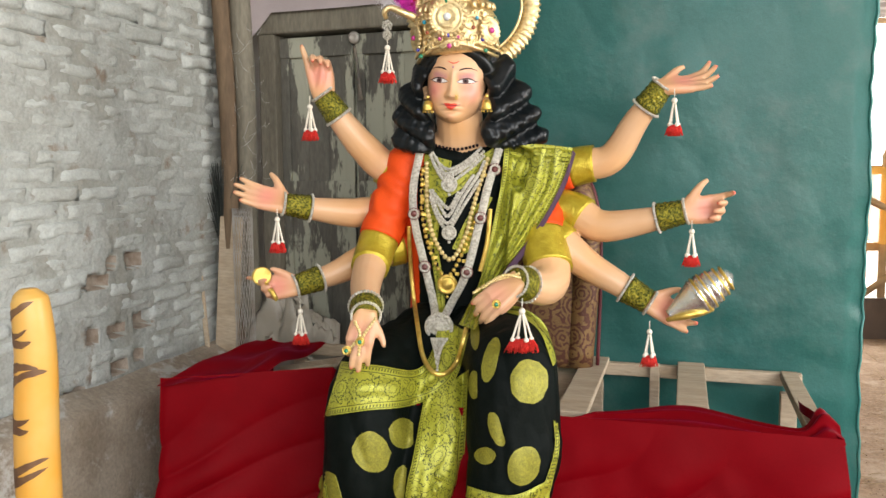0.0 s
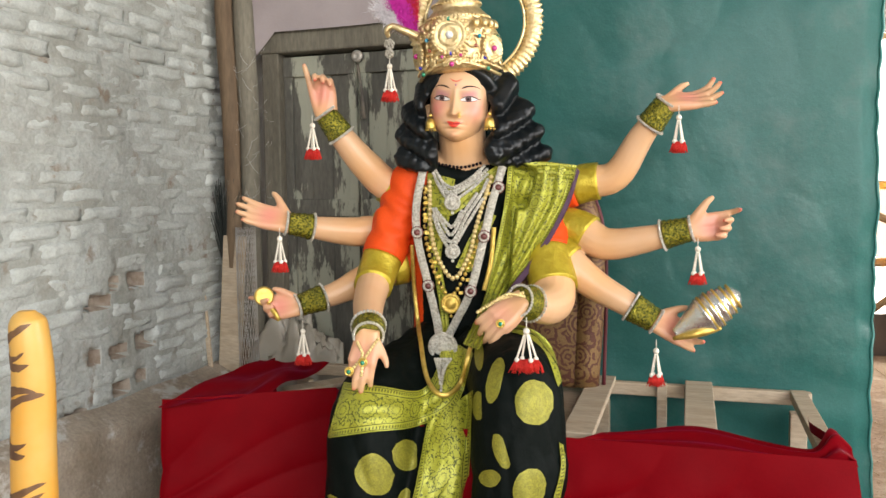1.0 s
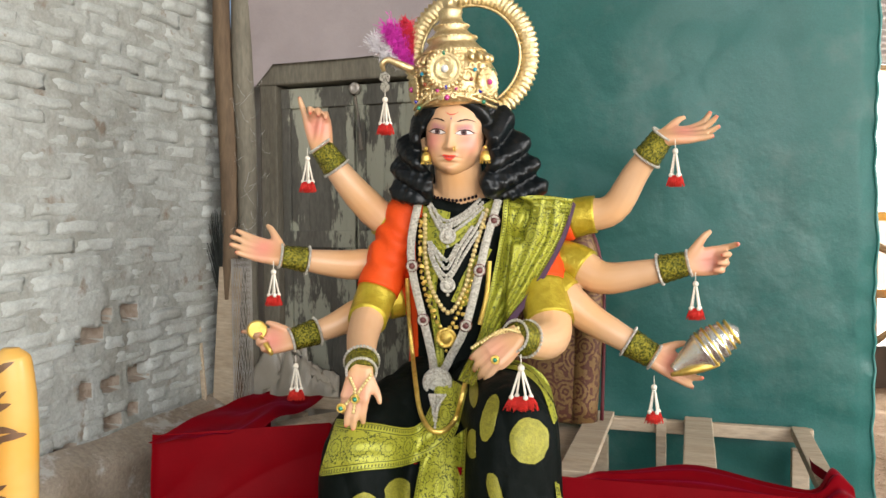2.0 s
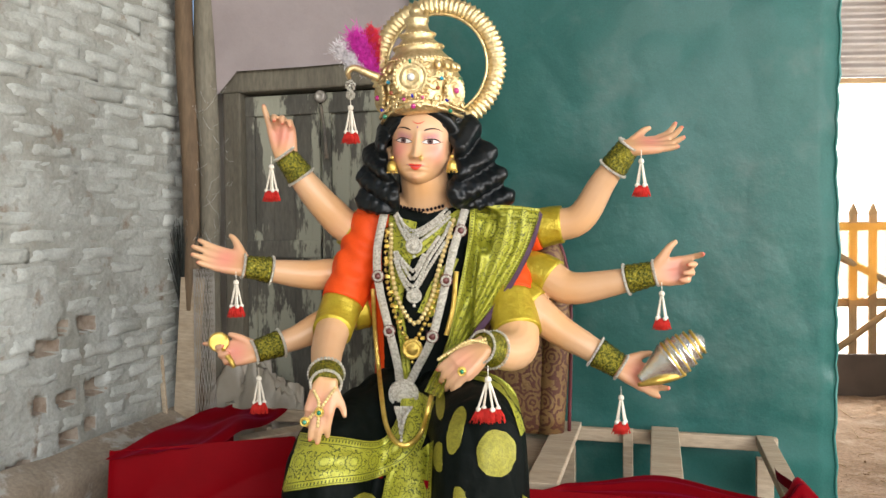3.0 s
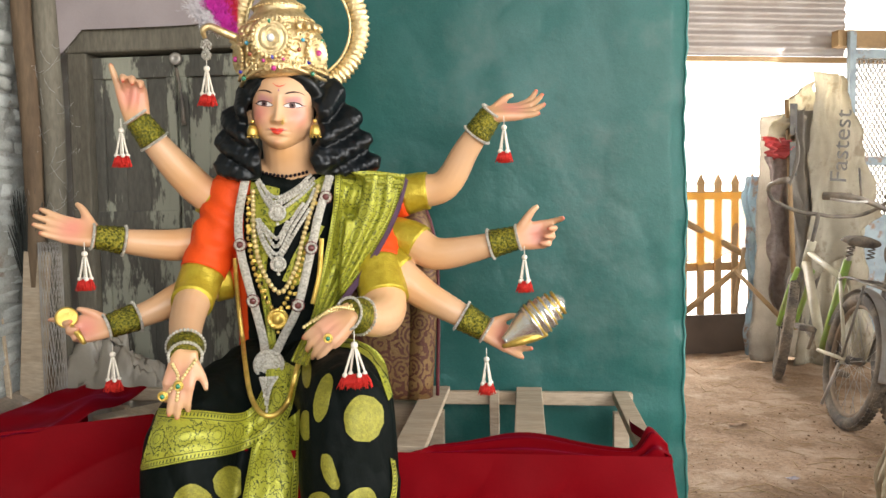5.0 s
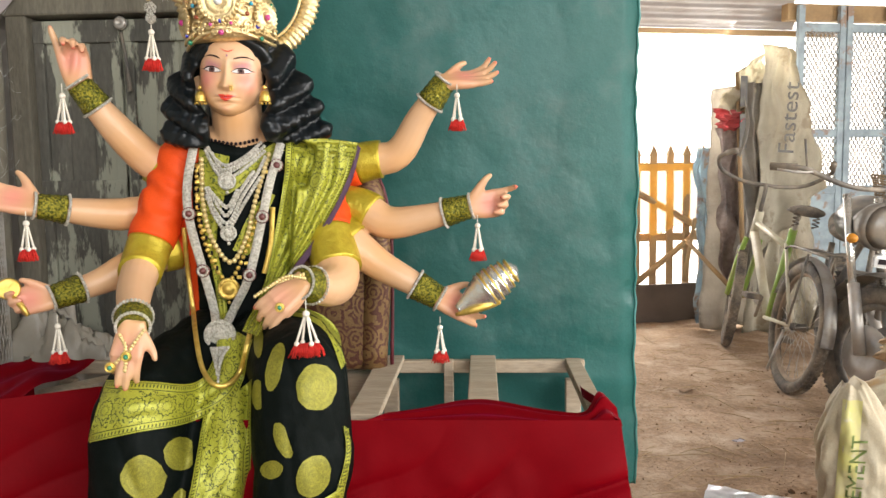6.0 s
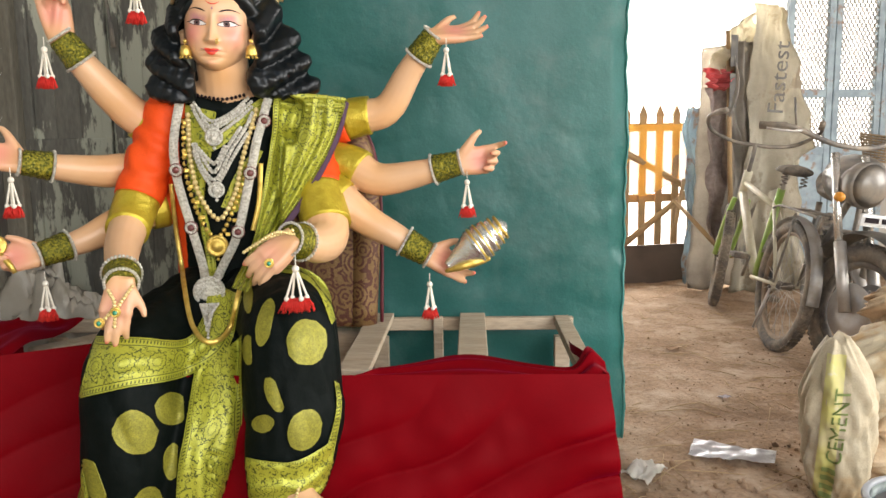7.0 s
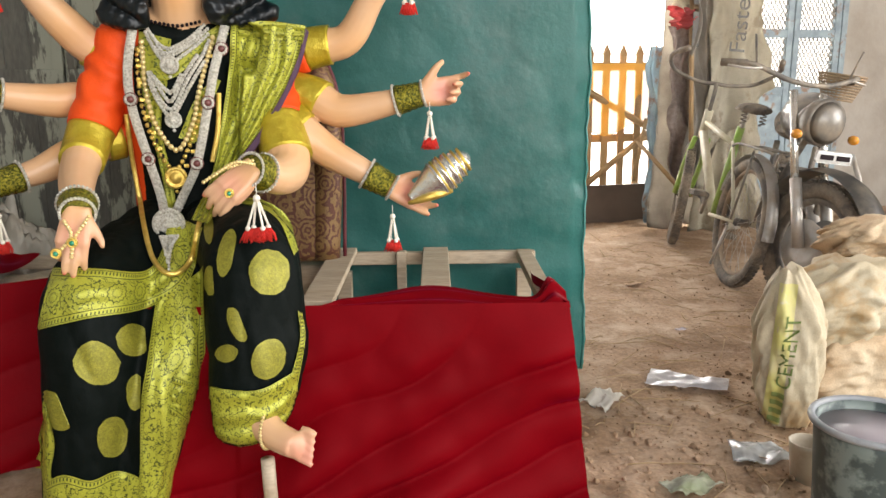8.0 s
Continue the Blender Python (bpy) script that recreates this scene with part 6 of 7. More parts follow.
turned(tagged(mesh_ob("twig_brush", bm, mat("dark_bristle", (0.03, 0.035, 0.03), 0.9)), "dark bristly brush standing upright in the corner", "brush", kind="stuff"))


def crumple(u, v, seed, amp, sc):
    return amp * (noise.noise((u * sc, v * sc, seed)) + 0.5 * noise.noise((u * sc * 2.3, v * sc * 2.3, seed + 5)) + 0.35 * abs(noise.noise((u * sc * 4, v * sc * 4, seed + 9))))


bm = bmesh.new()


def heap(u, v):
    a, e = u * 2 * math.pi, v * math.pi / 2
    r = 1.0 + crumple(math.cos(a) * 0.6, v + math.sin(a) * 0.6, 3, 0.30, 3.5)
    return Vector((-0.03 + 0.25 * r * math.cos(a) * math.cos(e), 0.81 + 0.07 * r * math.sin(a) * math.cos(e), max(0.0, 0.60 * r * math.sin(e) ** 0.8)))


sheet(bm, heap, 60, 26)
turned(tagged(mesh_ob("polythene_sheet", bm, mat("dusty_polythene", (0.42, 0.38, 0.31), 0.4, col2=(0.34, 0.30, 0.24), scale=6, bump=0.5, bscale=14, alpha=0.82), smooth=True), "crumpled milky polythene sheet heaped behind the bench", "polythene"))
bm = bmesh.new()
rnd = random.Random(4)
for k in range(46):
    x, z = rnd.uniform(-0.30, -0.10), rnd.uniform(1.05, 1.72)
    p = Vector((x, 0.785 - rnd.uniform(0, 0.02), z))
    q = p + Vector((rnd.uniform(-0.08, 0.06), rnd.uniform(-0.01, 0.02), rnd.uniform(-0.07, 0.04)))
    tube(bm, [(*p, 0.0005), (*((p + q) / 2 - Vector((0, 0, 0.01))), 0.0005), (*q, 0.0005)], 3, 2)
turned(tagged(mesh_ob("cobwebs", bm, mat("cobweb", (0.5, 0.5, 0.48), 0.9)), "grey dusty cobwebs between poles and door frame", "cobwebs", kind="stuff"))

# ---- the floor by the gate ----
def slab_of_foil(name, c, yaw, sx, sy, m, label, cat, amp, seed, n=24):
    bm = bmesh.new()

    def fn(u, v):
        x, y = (u - 0.5) * sx, (v - 0.5) * sy * (1 - 0.25 * u)
        w = Matrix.Rotation(radians(yaw), 3, "Z") @ Vector((x, y, 0))
        z = ground_z(c[0] + w.x, c[1] + w.y)
        return Vector((c[0] + w.x, c[1] + w.y, z + 0.008 + amp * 0.6 + crumple(u, v, seed, amp, 3)))
    sheet(bm, fn, n, n)
    bmesh.ops.solidify(bm, geom=list(bm.faces), thickness=0.002)
    return tagged(mesh_ob(name, bm, m, smooth=True), label, cat)


slab_of_foil("foil_wrapper", (1.658, 2.546), -38, 0.27, 0.14, FOIL, "crumpled silver foil wrapper on the earth floor", "wrapper", 0.014, 2)
slab_of_foil("plastic_pouch", (1.549, 2.003), -25, 0.15, 0.15, mat("clear_pouch", (0.72, 0.73, 0.72), 0.18, coat=0.6, col2=(0.45, 0.45, 0.43), scale=14), "shiny clear plastic pouch lying on the earth", "pouch", 0.010, 6)
slab_of_foil("torn_polythene", (1.306, 2.479), 30, 0.14, 0.10, POLY, "torn white polythene scrap on the ground", "polythene", 0.022, 11)
slab_of_foil("green_bag", (1.275, 1.897), 10, 0.14, 0.10, mat("pale_green_plastic", (0.42, 0.46, 0.28), 0.5, col2=(0.5, 0.5, 0.4), scale=9), "crumpled pale green plastic bag on the ground", "bag", 0.016, 13)
slab_of_foil("paper_scrap", (1.957, 3.082), 15, 0.055, 0.035, mat("lilac_paper", (0.55, 0.52, 0.58), 0.7), "small lilac paper scrap on the earth", "scrap", 0.004, 17, 8)
slab_of_foil("cardboard_scrap", (2.135, 3.841), 20, 0.09, 0.05, mat("card", (0.55, 0.38, 0.24), 0.85), "small brown cardboard scrap on the earth", "scrap", 0.004, 19, 8)
bm = bmesh.new()
rnd = random.Random(12)
for k in range(260):
    x, y = rnd.uniform(1.15, 3.0), rnd.uniform(1.75, 5.0)
    ln, a = rnd.uniform(0.03, 0.16) if rnd.random() < 0.8 else rnd.uniform(0.15, 0.3), rnd.uniform(0, 6.28)
    z0 = ground_z(x, y) + 0.004
    x1, y1 = x + ln * math.cos(a), y + ln * math.sin(a)
    tube(bm, [(x, y, z0, 0.0018), ((x + x1) / 2 + rnd.uniform(-0.01, 0.01), (y + y1) / 2, (z0 + ground_z(x1, y1) + 0.012) / 2, 0.0018), (x1, y1, ground_z(x1, y1) + 0.004, 0.001)], 4, 2)
tagged(mesh_ob("straw", bm, TWIG), "scattered dry straw and twigs on the earth", "straw", kind="stuff")
ico = bmesh.new()
bmesh.ops.create_icosphere(ico, subdivisions=1, radius=1)
ICO_V, ICO_F = [v.co.copy() for v in ico.verts], [[v.index for v in f.verts] for f in ico.faces]
ico.free()
bm = bmesh.new()
for k in range(4200):
    x, y = rnd.uniform(1.05, 3.0), 1.6 + 2.6 * rnd.random() ** 1.5
    r = rnd.uniform(0.002, 0.008) if rnd.random() < 0.88 else rnd.uniform(0.008, 0.018)
    if y > 2.6:
        r *= 0.45
    m = Matrix.Translation((x, y, ground_z(x, y) + r * 0.25)) @ pose(0, 0, 0, rnd.uniform(0, 90), rnd.uniform(0, 90), rnd.uniform(0, 90)) @ Matrix.Diagonal((r, r * rnd.uniform(0.6, 1), r * 0.7, 1))
    vs = [bm.verts.new(m @ (q * rnd.uniform(0.75, 1.15))) for q in ICO_V]
    for f in ICO_F:
        bm.faces.new([vs[i] for i in f])
tagged(mesh_ob("clods", bm, DIRT), "crumbs and clods of dry earth", "clods", kind="stuff")

# bucket of paint and a small cup
bkt = thing("paint_bucket", "stained dark bucket full of mauve-grey paint", "bucket", m=Matrix.Translation((1.540, 1.605, 0.005)))
bm = bmesh.new()
lathe(bm, [(0.001, 0.0), (0.105, 0.0), (0.115, 0.04), (0.128, 0.26), (0.130, 0.285), (0.124, 0.287), (0.120, 0.26), (0.10, 0.03), (0.001, 0.02)], seg=40)
part("pail", bm, BUCKET, bkt)
bm = bmesh.new()
tube(bm, [(0.134 * math.cos(k * math.pi / 20), 0.134 * math.sin(k * math.pi / 20), 0.288, 0.0085) for k in range(40)], 8, 0, closed=True)
part("rim", bm, BUCKETRIM, bkt)
bm = bmesh.new()
lathe(bm, [(0.001, 0.262), (0.121, 0.262), (0.121, 0.266), (0.001, 0.268)], seg=40)
part("paint", bm, PAINTGREY, bkt)
bm = bmesh.new()
lathe(bm, [(0.001, 0), (0.036, 0), (0.046, 0.10), (0.048, 0.115), (0.044, 0.115), (0.034, 0.008), (0.001, 0.006)], seg=24)
cup = tagged(mesh_ob("plastic_cup", bm, mat("cream_plastic", (0.55, 0.48, 0.36), 0.5, col2=(0.45, 0.37, 0.26), scale=20), smooth=True), "dusty cream plastic cup beside the bucket", "cup")
cup.matrix_world = Matrix.Translation((1.585, 1.86, ground_z(1.585, 1.86)))


def sack_body(c, w, d, h, seed, slump=0.12, tuck=0.55, amp=0.20):
    """A slumped woven sack, pillow-shaped, with a gathered top and creases."""
    bm = bmesh.new()
    nu, nv = 84, 54

    def fn(u, v):
        a = u * 2 * math.pi
        e = v
        prof = (0.62 + 0.38 * math.sin(min(1.0, e * 2.2) * math.pi / 2)) * (1.0 if e < 0.62 else 1.0 - tuck * ((e - 0.62) / 0.38) ** 1.6)
        sq = 1.0 / max(abs(math.cos(a)), abs(math.sin(a))) ** 0.45
        ca, sa = math.cos(a), math.sin(a)
        crease = abs(noise.noise((ca * 1.7 + e * 2.0, sa * 1.7 - e * 1.2, seed + 3))) ** 0.5 + 0.5 * abs(noise.noise((ca * 3.5 - e * 3.0, sa * 3.5 + e * 2.5, seed + 8))) ** 0.5
        r = prof * sq * (1 + crumple(ca, sa + 1.7 * e, seed, amp, 2.4) - amp * 0.45 * (1 - min(1.0, crease * 1.2)))
        x, y = 0.5 * w * r * ca, 0.5 * d * r * sa
        return Vector((c[0] + x + slump * e * e, c[1] + y, c[2] + h * e + 0.03 * noise.noise((ca * 1.5, sa * 1.5 + e * 2, seed)) * e))
    g = sheet(bm, fn, nu, nv)
    bm.faces.new([g[i][nv] for i in range(nu)])
    bm.faces.new([g[i][0] for i in range(nu)][::-1])
    bmesh.ops.remove_doubles(bm, verts=bm.verts, dist=0.0005)
    return bm


SK = Vector((1.80, 2.22, 0.0))
sack = thing("cement_sack", "half-empty woven cement sack with a yellow printed strip", "sack", "sacks", m=Matrix.Translation(SK) @ pose(0, 0, 0, 0, 0, -38))
bag = part("bag", sack_body((0, 0, 0), 0.20, 0.26, 0.485, 21, -0.02, 0.68), SACK, sack)
BAG = BVHTree.FromPolygons([v.co.copy() for v in bag.data.vertices], [tuple(p.vertices) for p in bag.data.polygons])


def on_bag(x, z, lift):
    hit = BAG.ray_cast(Vector((x, -0.6, z)), Vector((0, 1, 0)))
    return (hit[0] if hit[0] else Vector((x, 0, z))) - Vector((0, lift, 0))


bm = bmesh.new()
sheet(bm, lambda u, v: on_bag(-0.066 + 0.050 * u + 0.022 * v, 0.012 + 0.44 * v, 0.003), 8, 50)
part("yellow_strip", bm, SACKYELLOW, sack)


def words(text, size, m, material, name, parent=None, lay=None):
    cu = bpy.data.curves.new(name, "FONT")
    cu.body, cu.size, cu.extrude = text, size, 0.0006
    t = new(name, cu)
    dg = bpy.context.evaluated_depsgraph_get()
    me = bpy.data.meshes.new_from_object(t.evaluated_get(dg))
    bpy.data.objects.remove(t)
    me.materials.append(material)
    if lay:
        for v in me.vertices:
            v.co = lay(v.co)
    ob = new(name, me)
    if parent:
        ob.parent = parent
        ob.matrix_local = m
    else:
        ob.matrix_world = m
    return ob


words("CEMENT", 0.058, Matrix(), SACKGREEN, "lettering", sack, lambda q: on_bag(-0.008 - q.y + 0.08 * (0.15 + q.x), 0.145 + q.x, 0.006))
for k in range(4):
    bm = bmesh.new()
    sheet(bm, lambda u, v: on_bag(-0.050 + 0.036 * u + 0.002 * k, 0.022 + 0.030 * k + 0.018 * v, 0.006), 6, 4)
    part("print_bar", bm, SACKGREEN, sack, smooth=False)
s2 = thing("burst_sack", "flattened brown woven sack under another sack", "sack", "sacks")
part("bag", sack_body((2.07, 2.27, 0.0), 0.40, 0.28, 0.25, 33, 0.0, 0.25, 0.26), mat("brown_sack", (0.48, 0.33, 0.19), 0.85, grain=0.2, col2=(0.58, 0.46, 0.31), scale=5, bump=0.5, bscale=20), s2)
s4 = thing("slumped_sack", "cream woven sack with tan patches lying over another", "sack", "sacks")
part("bag", sack_body((2.05, 2.29, 0.215), 0.42, 0.30, 0.265, 57, 0.04, 0.55, 0.28), SACK, s4)
s3 = thing("folded_sack", "folded brown dusty sack lying on other sacks", "sack", "sacks")
part("bag", sack_body((2.46, 2.62, 0.0), 0.36, 0.30, 0.42, 41, -0.04, 0.3, 0.24), bpy.data.materials["brown_sack"], s3)
part("fold", sack_body((2.43, 2.60, 0.38), 0.36, 0.30, 0.16, 63, 0.0, 0.45, 0.30), bpy.data.materials["brown_sack"], s3)


# ---- bicycle ----
def wheel(name, parent, c, r, tyre, rim, spokes, tm, rm, axis_m):
    w = new(name)
    w.parent = parent
    w.matrix_local = Matrix.Translation(c) @ axis_m
    bm = bmesh.new()
    tube(bm, [(r * math.cos(k * math.pi / 24), 0, r * math.sin(k * math.pi / 24), tyre * (1 + 0.05 * (k % 2))) for k in range(48)], 10, 0, closed=True)
    ty = part("tyre", bm, tm, w)
    bm = bmesh.new()
    for k in range(72):
        a = k * math.pi / 36
        for s in (-0.55, 0.0, 0.55):
            aa = a + (0.02 if s else 0.06)
            q = Vector(((r + tyre * (0.98 if s == 0 else 0.80)) * math.cos(aa), s * tyre, (r + tyre * (0.98 if s == 0 else 0.80)) * math.sin(aa)))
            box(bm, (0, 0, 0), (0.016, tyre * 0.42, 0.008), Matrix.Translation(q) @ pose(0, 0, 0, 0, 90 - math.degrees(aa), 0))
    part("tread", bm, tm, ty, smooth=False)["kind"] = "stuff"
    bm = bmesh.new()
    tube(bm, [((r - tyre * 1.1) * math.cos(k * math.pi / 20), 0, (r - tyre * 1.1) * math.sin(k * math.pi / 20), rim) for k in range(40)], 8, 0, closed=True)
    part("rim", bm, rm, w)
    bm = bmesh.new()
    lathe(bm, [(0.001, -0.045), (0.012, -0.045), (0.022, -0.03), (0.018, 0), (0.022, 0.03), (0.012, 0.045), (0.001, 0.045)], seg=12, m=pose(0, 0, 0, 90))
    part("hub", bm, DUSTYMETAL, w)
    for k in range(spokes):
        a = k * 2 * math.pi / spokes
        bm = bmesh.new()
        s = 0.03 if k % 2 else -0.03
        tube(bm, [(0.02 * math.cos(a + 0.5), s, 0.02 * math.sin(a + 0.5), 0.0014), ((r - tyre) * math.cos(a), 0, (r - tyre) * math.sin(a), 0.0014)], 4, 0)
        part("spoke", bm, LIGHTMETAL, w)
    return w


R0_, F0_ = Vector((2.60, 3.70, 0)), Vector((2.88, 4.74, 0))
hd = (F0_ - R0_).normalized()
BM = Matrix(((hd.x, -hd.y, 0, R0_.x), (hd.y, hd.x, 0, R0_.y), (0, 0, 1, 0.0), (0, 0, 0, 1))) @ pose(0, 0, 0, 9, 0, 0)
RIMDUST = mat("muddy_rim", (0.30, 0.22, 0.15), 0.85, col2=(0.22, 0.16, 0.11), scale=12)
bike = thing("bicycle", "dusty green and cream bicycle standing on the earth floor", "bicycle", m=BM)
wheel("rear_wheel", bike, (0, 0, 0.33), 0.300, 0.030, 0.013, 28, RUBBER, RIMDUST, Matrix())
wheel("front_wheel", bike, (1.06, 0, 0.33), 0.300, 0.030, 0.013, 28, RUBBER, RIMDUST, pose(0, 0, 0, 0, 0, -15))


def rod(name, parent, pts, r, m, n=4, label=""):
    bm = bmesh.new()
    tube(bm, [(*p, r) for p in pts], 10, n)
    return part(name, bm, m, parent, label)


rod("seat_tube", bike, [(0.42, 0, 0.30), (0.30, 0, 0.80)], 0.021, GREENPAINT, 1)
rod("down_tube", bike, [(0.42, 0, 0.30), (0.90, 0, 0.74)], 0.026, CREAMPAINT, 1)
rod("top_tube", bike, [(0.33, 0, 0.70), (0.88, 0, 0.80)], 0.016, CREAMPAINT, 1)
rod("head_tube", bike, [(0.91, 0, 0.70), (0.87, 0, 0.87)], 0.026, CREAMPAINT, 1)
for s in (-0.045, 0.045):
    rod("chain_stay", bike, [(0.0, s, 0.33), (0.42, s * 0.5, 0.30)], 0.010, CREAMPAINT, 1)
    rod("seat_stay", bike, [(0.0, s, 0.33), (0.32, s * 0.4, 0.72)], 0.009, CREAMPAINT, 1)
    rod("fork_blade", bike, [(0.90, s * 0.9, 0.70), (0.98, s * 1.1, 0.52), (1.06, s, 0.33)], 0.016, GREENPAINT, 3)
rod("stem", bike, [(0.87, 0, 0.86), (0.845, 0, 1.0), (0.87, 0, 1.03)], 0.012, DUSTYMETAL, 3)
rod("handlebar", bike, [(0.62, 0.27, 1.19), (0.76, 0.32, 1.15), (0.90, 0.25, 1.08), (0.89, 0.10, 1.03), (0.87, 0, 1.03), (0.89, -0.10, 1.03), (0.90, -0.25, 1.06), (0.76, -0.32, 1.14), (0.62, -0.27, 1.19)], 0.0115, DUSTYMETAL, 5)
for s in (-0.30, 0.30):
    rod("grip", bike, [(0.62, s * 0.9, 1.19), (0.70, s * 1.0, 1.172)], 0.017, RUBBER, 1)
rod("seat_post", bike, [(0.30, 0, 0.78), (0.275, 0, 0.88)], 0.012, LIGHTMETAL, 1)
bm = bmesh.new()
tube(bm, [(0.12, 0, 0.90, 0.075), (0.20, 0, 0.905, 0.08), (0.28, 0, 0.90, 0.05), (0.38, 0, 0.90, 0.026)], 14, 5, flat=((0, 0, 1), 0.35))
part("saddle", bm, RUBBER, bike)
for s in (-0.05, 0.05):
    bm = bmesh.new()
    tube(bm, [(0.16 + 0.016 * math.cos(k * 0.9), s + 0.016 * math.sin(k * 0.9), 0.82 + 0.0028 * k, 0.0035) for k in range(28)], 5, 0)
    part("spring", bm, DUSTYMETAL, bike)
for s in (-0.06, 0.06):
    rod("rack_rail", bike, [(0.20, s, 0.70), (0.10, s, 0.72), (-0.22, s, 0.71), (-0.26, s * 0.5, 0.70)], 0.006, DUSTYMETAL, 4)
    rod("rack_leg", bike, [(0.0, s, 0.34), (-0.10, s, 0.70)], 0.006, DUSTYMETAL, 1)
for k in range(4):
    rod("rack_bar", bike, [(0.10 - 0.1 * k, -0.06, 0.715), (0.10 - 0.1 * k, 0.06, 0.715)], 0.005, DUSTYMETAL, 1)
bm = bmesh.new()
sheet(bm, lambda u, v: Vector((0, 0, 0.33)) + Vector(((0.345 + 0.012 * math.sin(v * math.pi)) * math.cos(radians(20 + 165 * u)), 0.06 * (v - 0.5), (0.345 + 0.012 * math.sin(v * math.pi)) * math.sin(radians(20 + 165 * u)))), 30, 6)
bmesh.ops.solidify(bm, geom=list(bm.faces), thickness=0.003)
part("mudguard", bm, LIGHTMETAL, bike)
bm = bmesh.new()
lathe(bm, [(0.03, -0.003), (0.09, -0.003), (0.09, 0.003), (0.03, 0.003)], (0.42, -0.06, 0.30), 28, pose(0, 0, 0, 90))
part("chainring", bm, DUSTYMETAL, bike)
for s, dx, dz in ((-0.09, 0.10, -0.12), (0.09, -0.10, 0.12)):
    rod("crank", bike, [(0.42, s * 0.8, 0.30), (0.42 + dx, s, 0.30 + dz)], 0.009, DUSTYMETAL, 1)
    bm = bmesh.new()
    box(bm, (0.42 + dx, s * 1.6, 0.30 + dz), (0.09, 0.08, 0.03), bevel=0.006)
    part("pedal", bm, RUBBER, bike, smooth=False)
rod("kickstand", bike, [(0.05, 0.05, 0.30), (0.10, 0.075, 0.08)], 0.008, LIGHTMETAL, 1)

# ---- motorcycle ----
MF = Vector((2.55, 3.24, 0))
md = Vector((-0.55, -0.83, 0)).normalized()
MM = Matrix(((md.x, -md.y, 0, MF.x), (md.y, md.x, 0, MF.y), (0, 0, 1, 0), (0, 0, 0, 1))) @ pose(0, 0, 0, -9, 0, 0)
moto = thing("motorcycle", "dust-covered dark motorcycle parked under the shed", "motorcycle", m=MM)
fw = wheel("front_wheel", moto, (0, 0, 0.31), 0.265, 0.042, 0.02, 6, RUBBER, DUSTYMETAL, Matrix())
bm = bmesh.new()
for s in (-0.06, 0.06):
    lathe(bm, [(0.06, -0.002), (0.13, -0.002), (0.13, 0.002), (0.06, 0.002)], (0, s, 0), 32, pose(0, 0, 0, 90))
for k in range(16):
    lathe(bm, [(0.001, -0.004), (0.008, -0.004), (0.008, 0.004), (0.001, 0.004)], (0.10 * math.cos(k * 0.3927), 0.06, 0.10 * math.sin(k * 0.3927)), 8, pose(0, 0, 0, 90))
part("brake_disc", bm, LIGHTMETAL, fw)
wheel("rear_wheel", moto, (-1.30, 0, 0.31), 0.265, 0.046, 0.02, 6, RUBBER, DUSTYMETAL, Matrix())
for s in (-0.085, 0.085):
    rod("fork_tube", moto, [(0.0, s, 0.31), (-0.12, s, 0.60)], 0.026, LIGHTMETAL, 1)
    rod("fork_stanchion", moto, [(-0.12, s, 0.58), (-0.27, s, 0.98)], 0.018, CHROME, 1)
bm = bmesh.new()
sheet(bm, lambda u, v: Vector(((0.345 + 0.02 * math.sin(v * math.pi)) * math.cos(radians(15 + 135 * u)), 0.14 * (v - 0.5), 0.31 + (0.345 + 0.02 * math.sin(v * math.pi)) * math.sin(radians(15 + 135 * u)))), 28, 8)
bmesh.ops.solidify(bm, geom=list(bm.faces), thickness=0.004)
part("mudguard", bm, TANKPAINT, moto)
rod("handlebar", moto, [(-0.42, 0.38, 1.06), (-0.32, 0.30, 1.07), (-0.28, 0.10, 1.02), (-0.28, -0.10, 1.02), (-0.32, -0.30, 1.07), (-0.42, -0.38, 1.06)], 0.012, DUSTYMETAL, 5)
for s in (-1, 1):
    rod("grip", moto, [(-0.43, 0.385 * s, 1.06), (-0.34, 0.315 * s, 1.07)], 0.019, RUBBER, 1)
    rod("lever", moto, [(-0.30, 0.26 * s, 1.06), (-0.30, 0.33 * s, 1.05), (-0.36, 0.40 * s, 1.05)], 0.006, LIGHTMETAL, 3)
    bm = bmesh.new()
    ball(bm, (-0.10, 0.16 * s, 0.80), (0.03, 0.022, 0.022), seg=10)
    part("indicator", bm, mat("amber_lens", (0.6, 0.25, 0.03), 0.2), moto)
bm = bmesh.new()
lathe(bm, [(0.001, -0.10), (0.06, -0.095), (0.10, -0.03), (0.108, 0.01), (0.10, 0.03), (0.001, 0.04)], (-0.14, 0, 0.86), 24, pose(0, 0, 0, 0, 90, 0))
part("headlamp", bm, TANKPAINT, moto)
bm = bmesh.new()
lathe(bm, [(0.001, 0.034), (0.096, 0.032), (0.07, 0.058), (0.03, 0.072), (0.001, 0.075)], (-0.14, 0, 0.86), 24, pose(0, 0, 0, 0, 90, 0))
part("lens", bm, TANKPAINT, moto)
bm = bmesh.new()
tube(bm, [(-0.30, 0, 0.80, 0.06), (-0.40, 0, 0.84, 0.125), (-0.55, 0, 0.86, 0.15), (-0.70, 0, 0.82, 0.12), (-0.80, 0, 0.78, 0.06)], 20, 6, flat=((0, 0, 1), 0.85))
part("tank", bm, TANKPAINT, moto)
bm = bmesh.new()
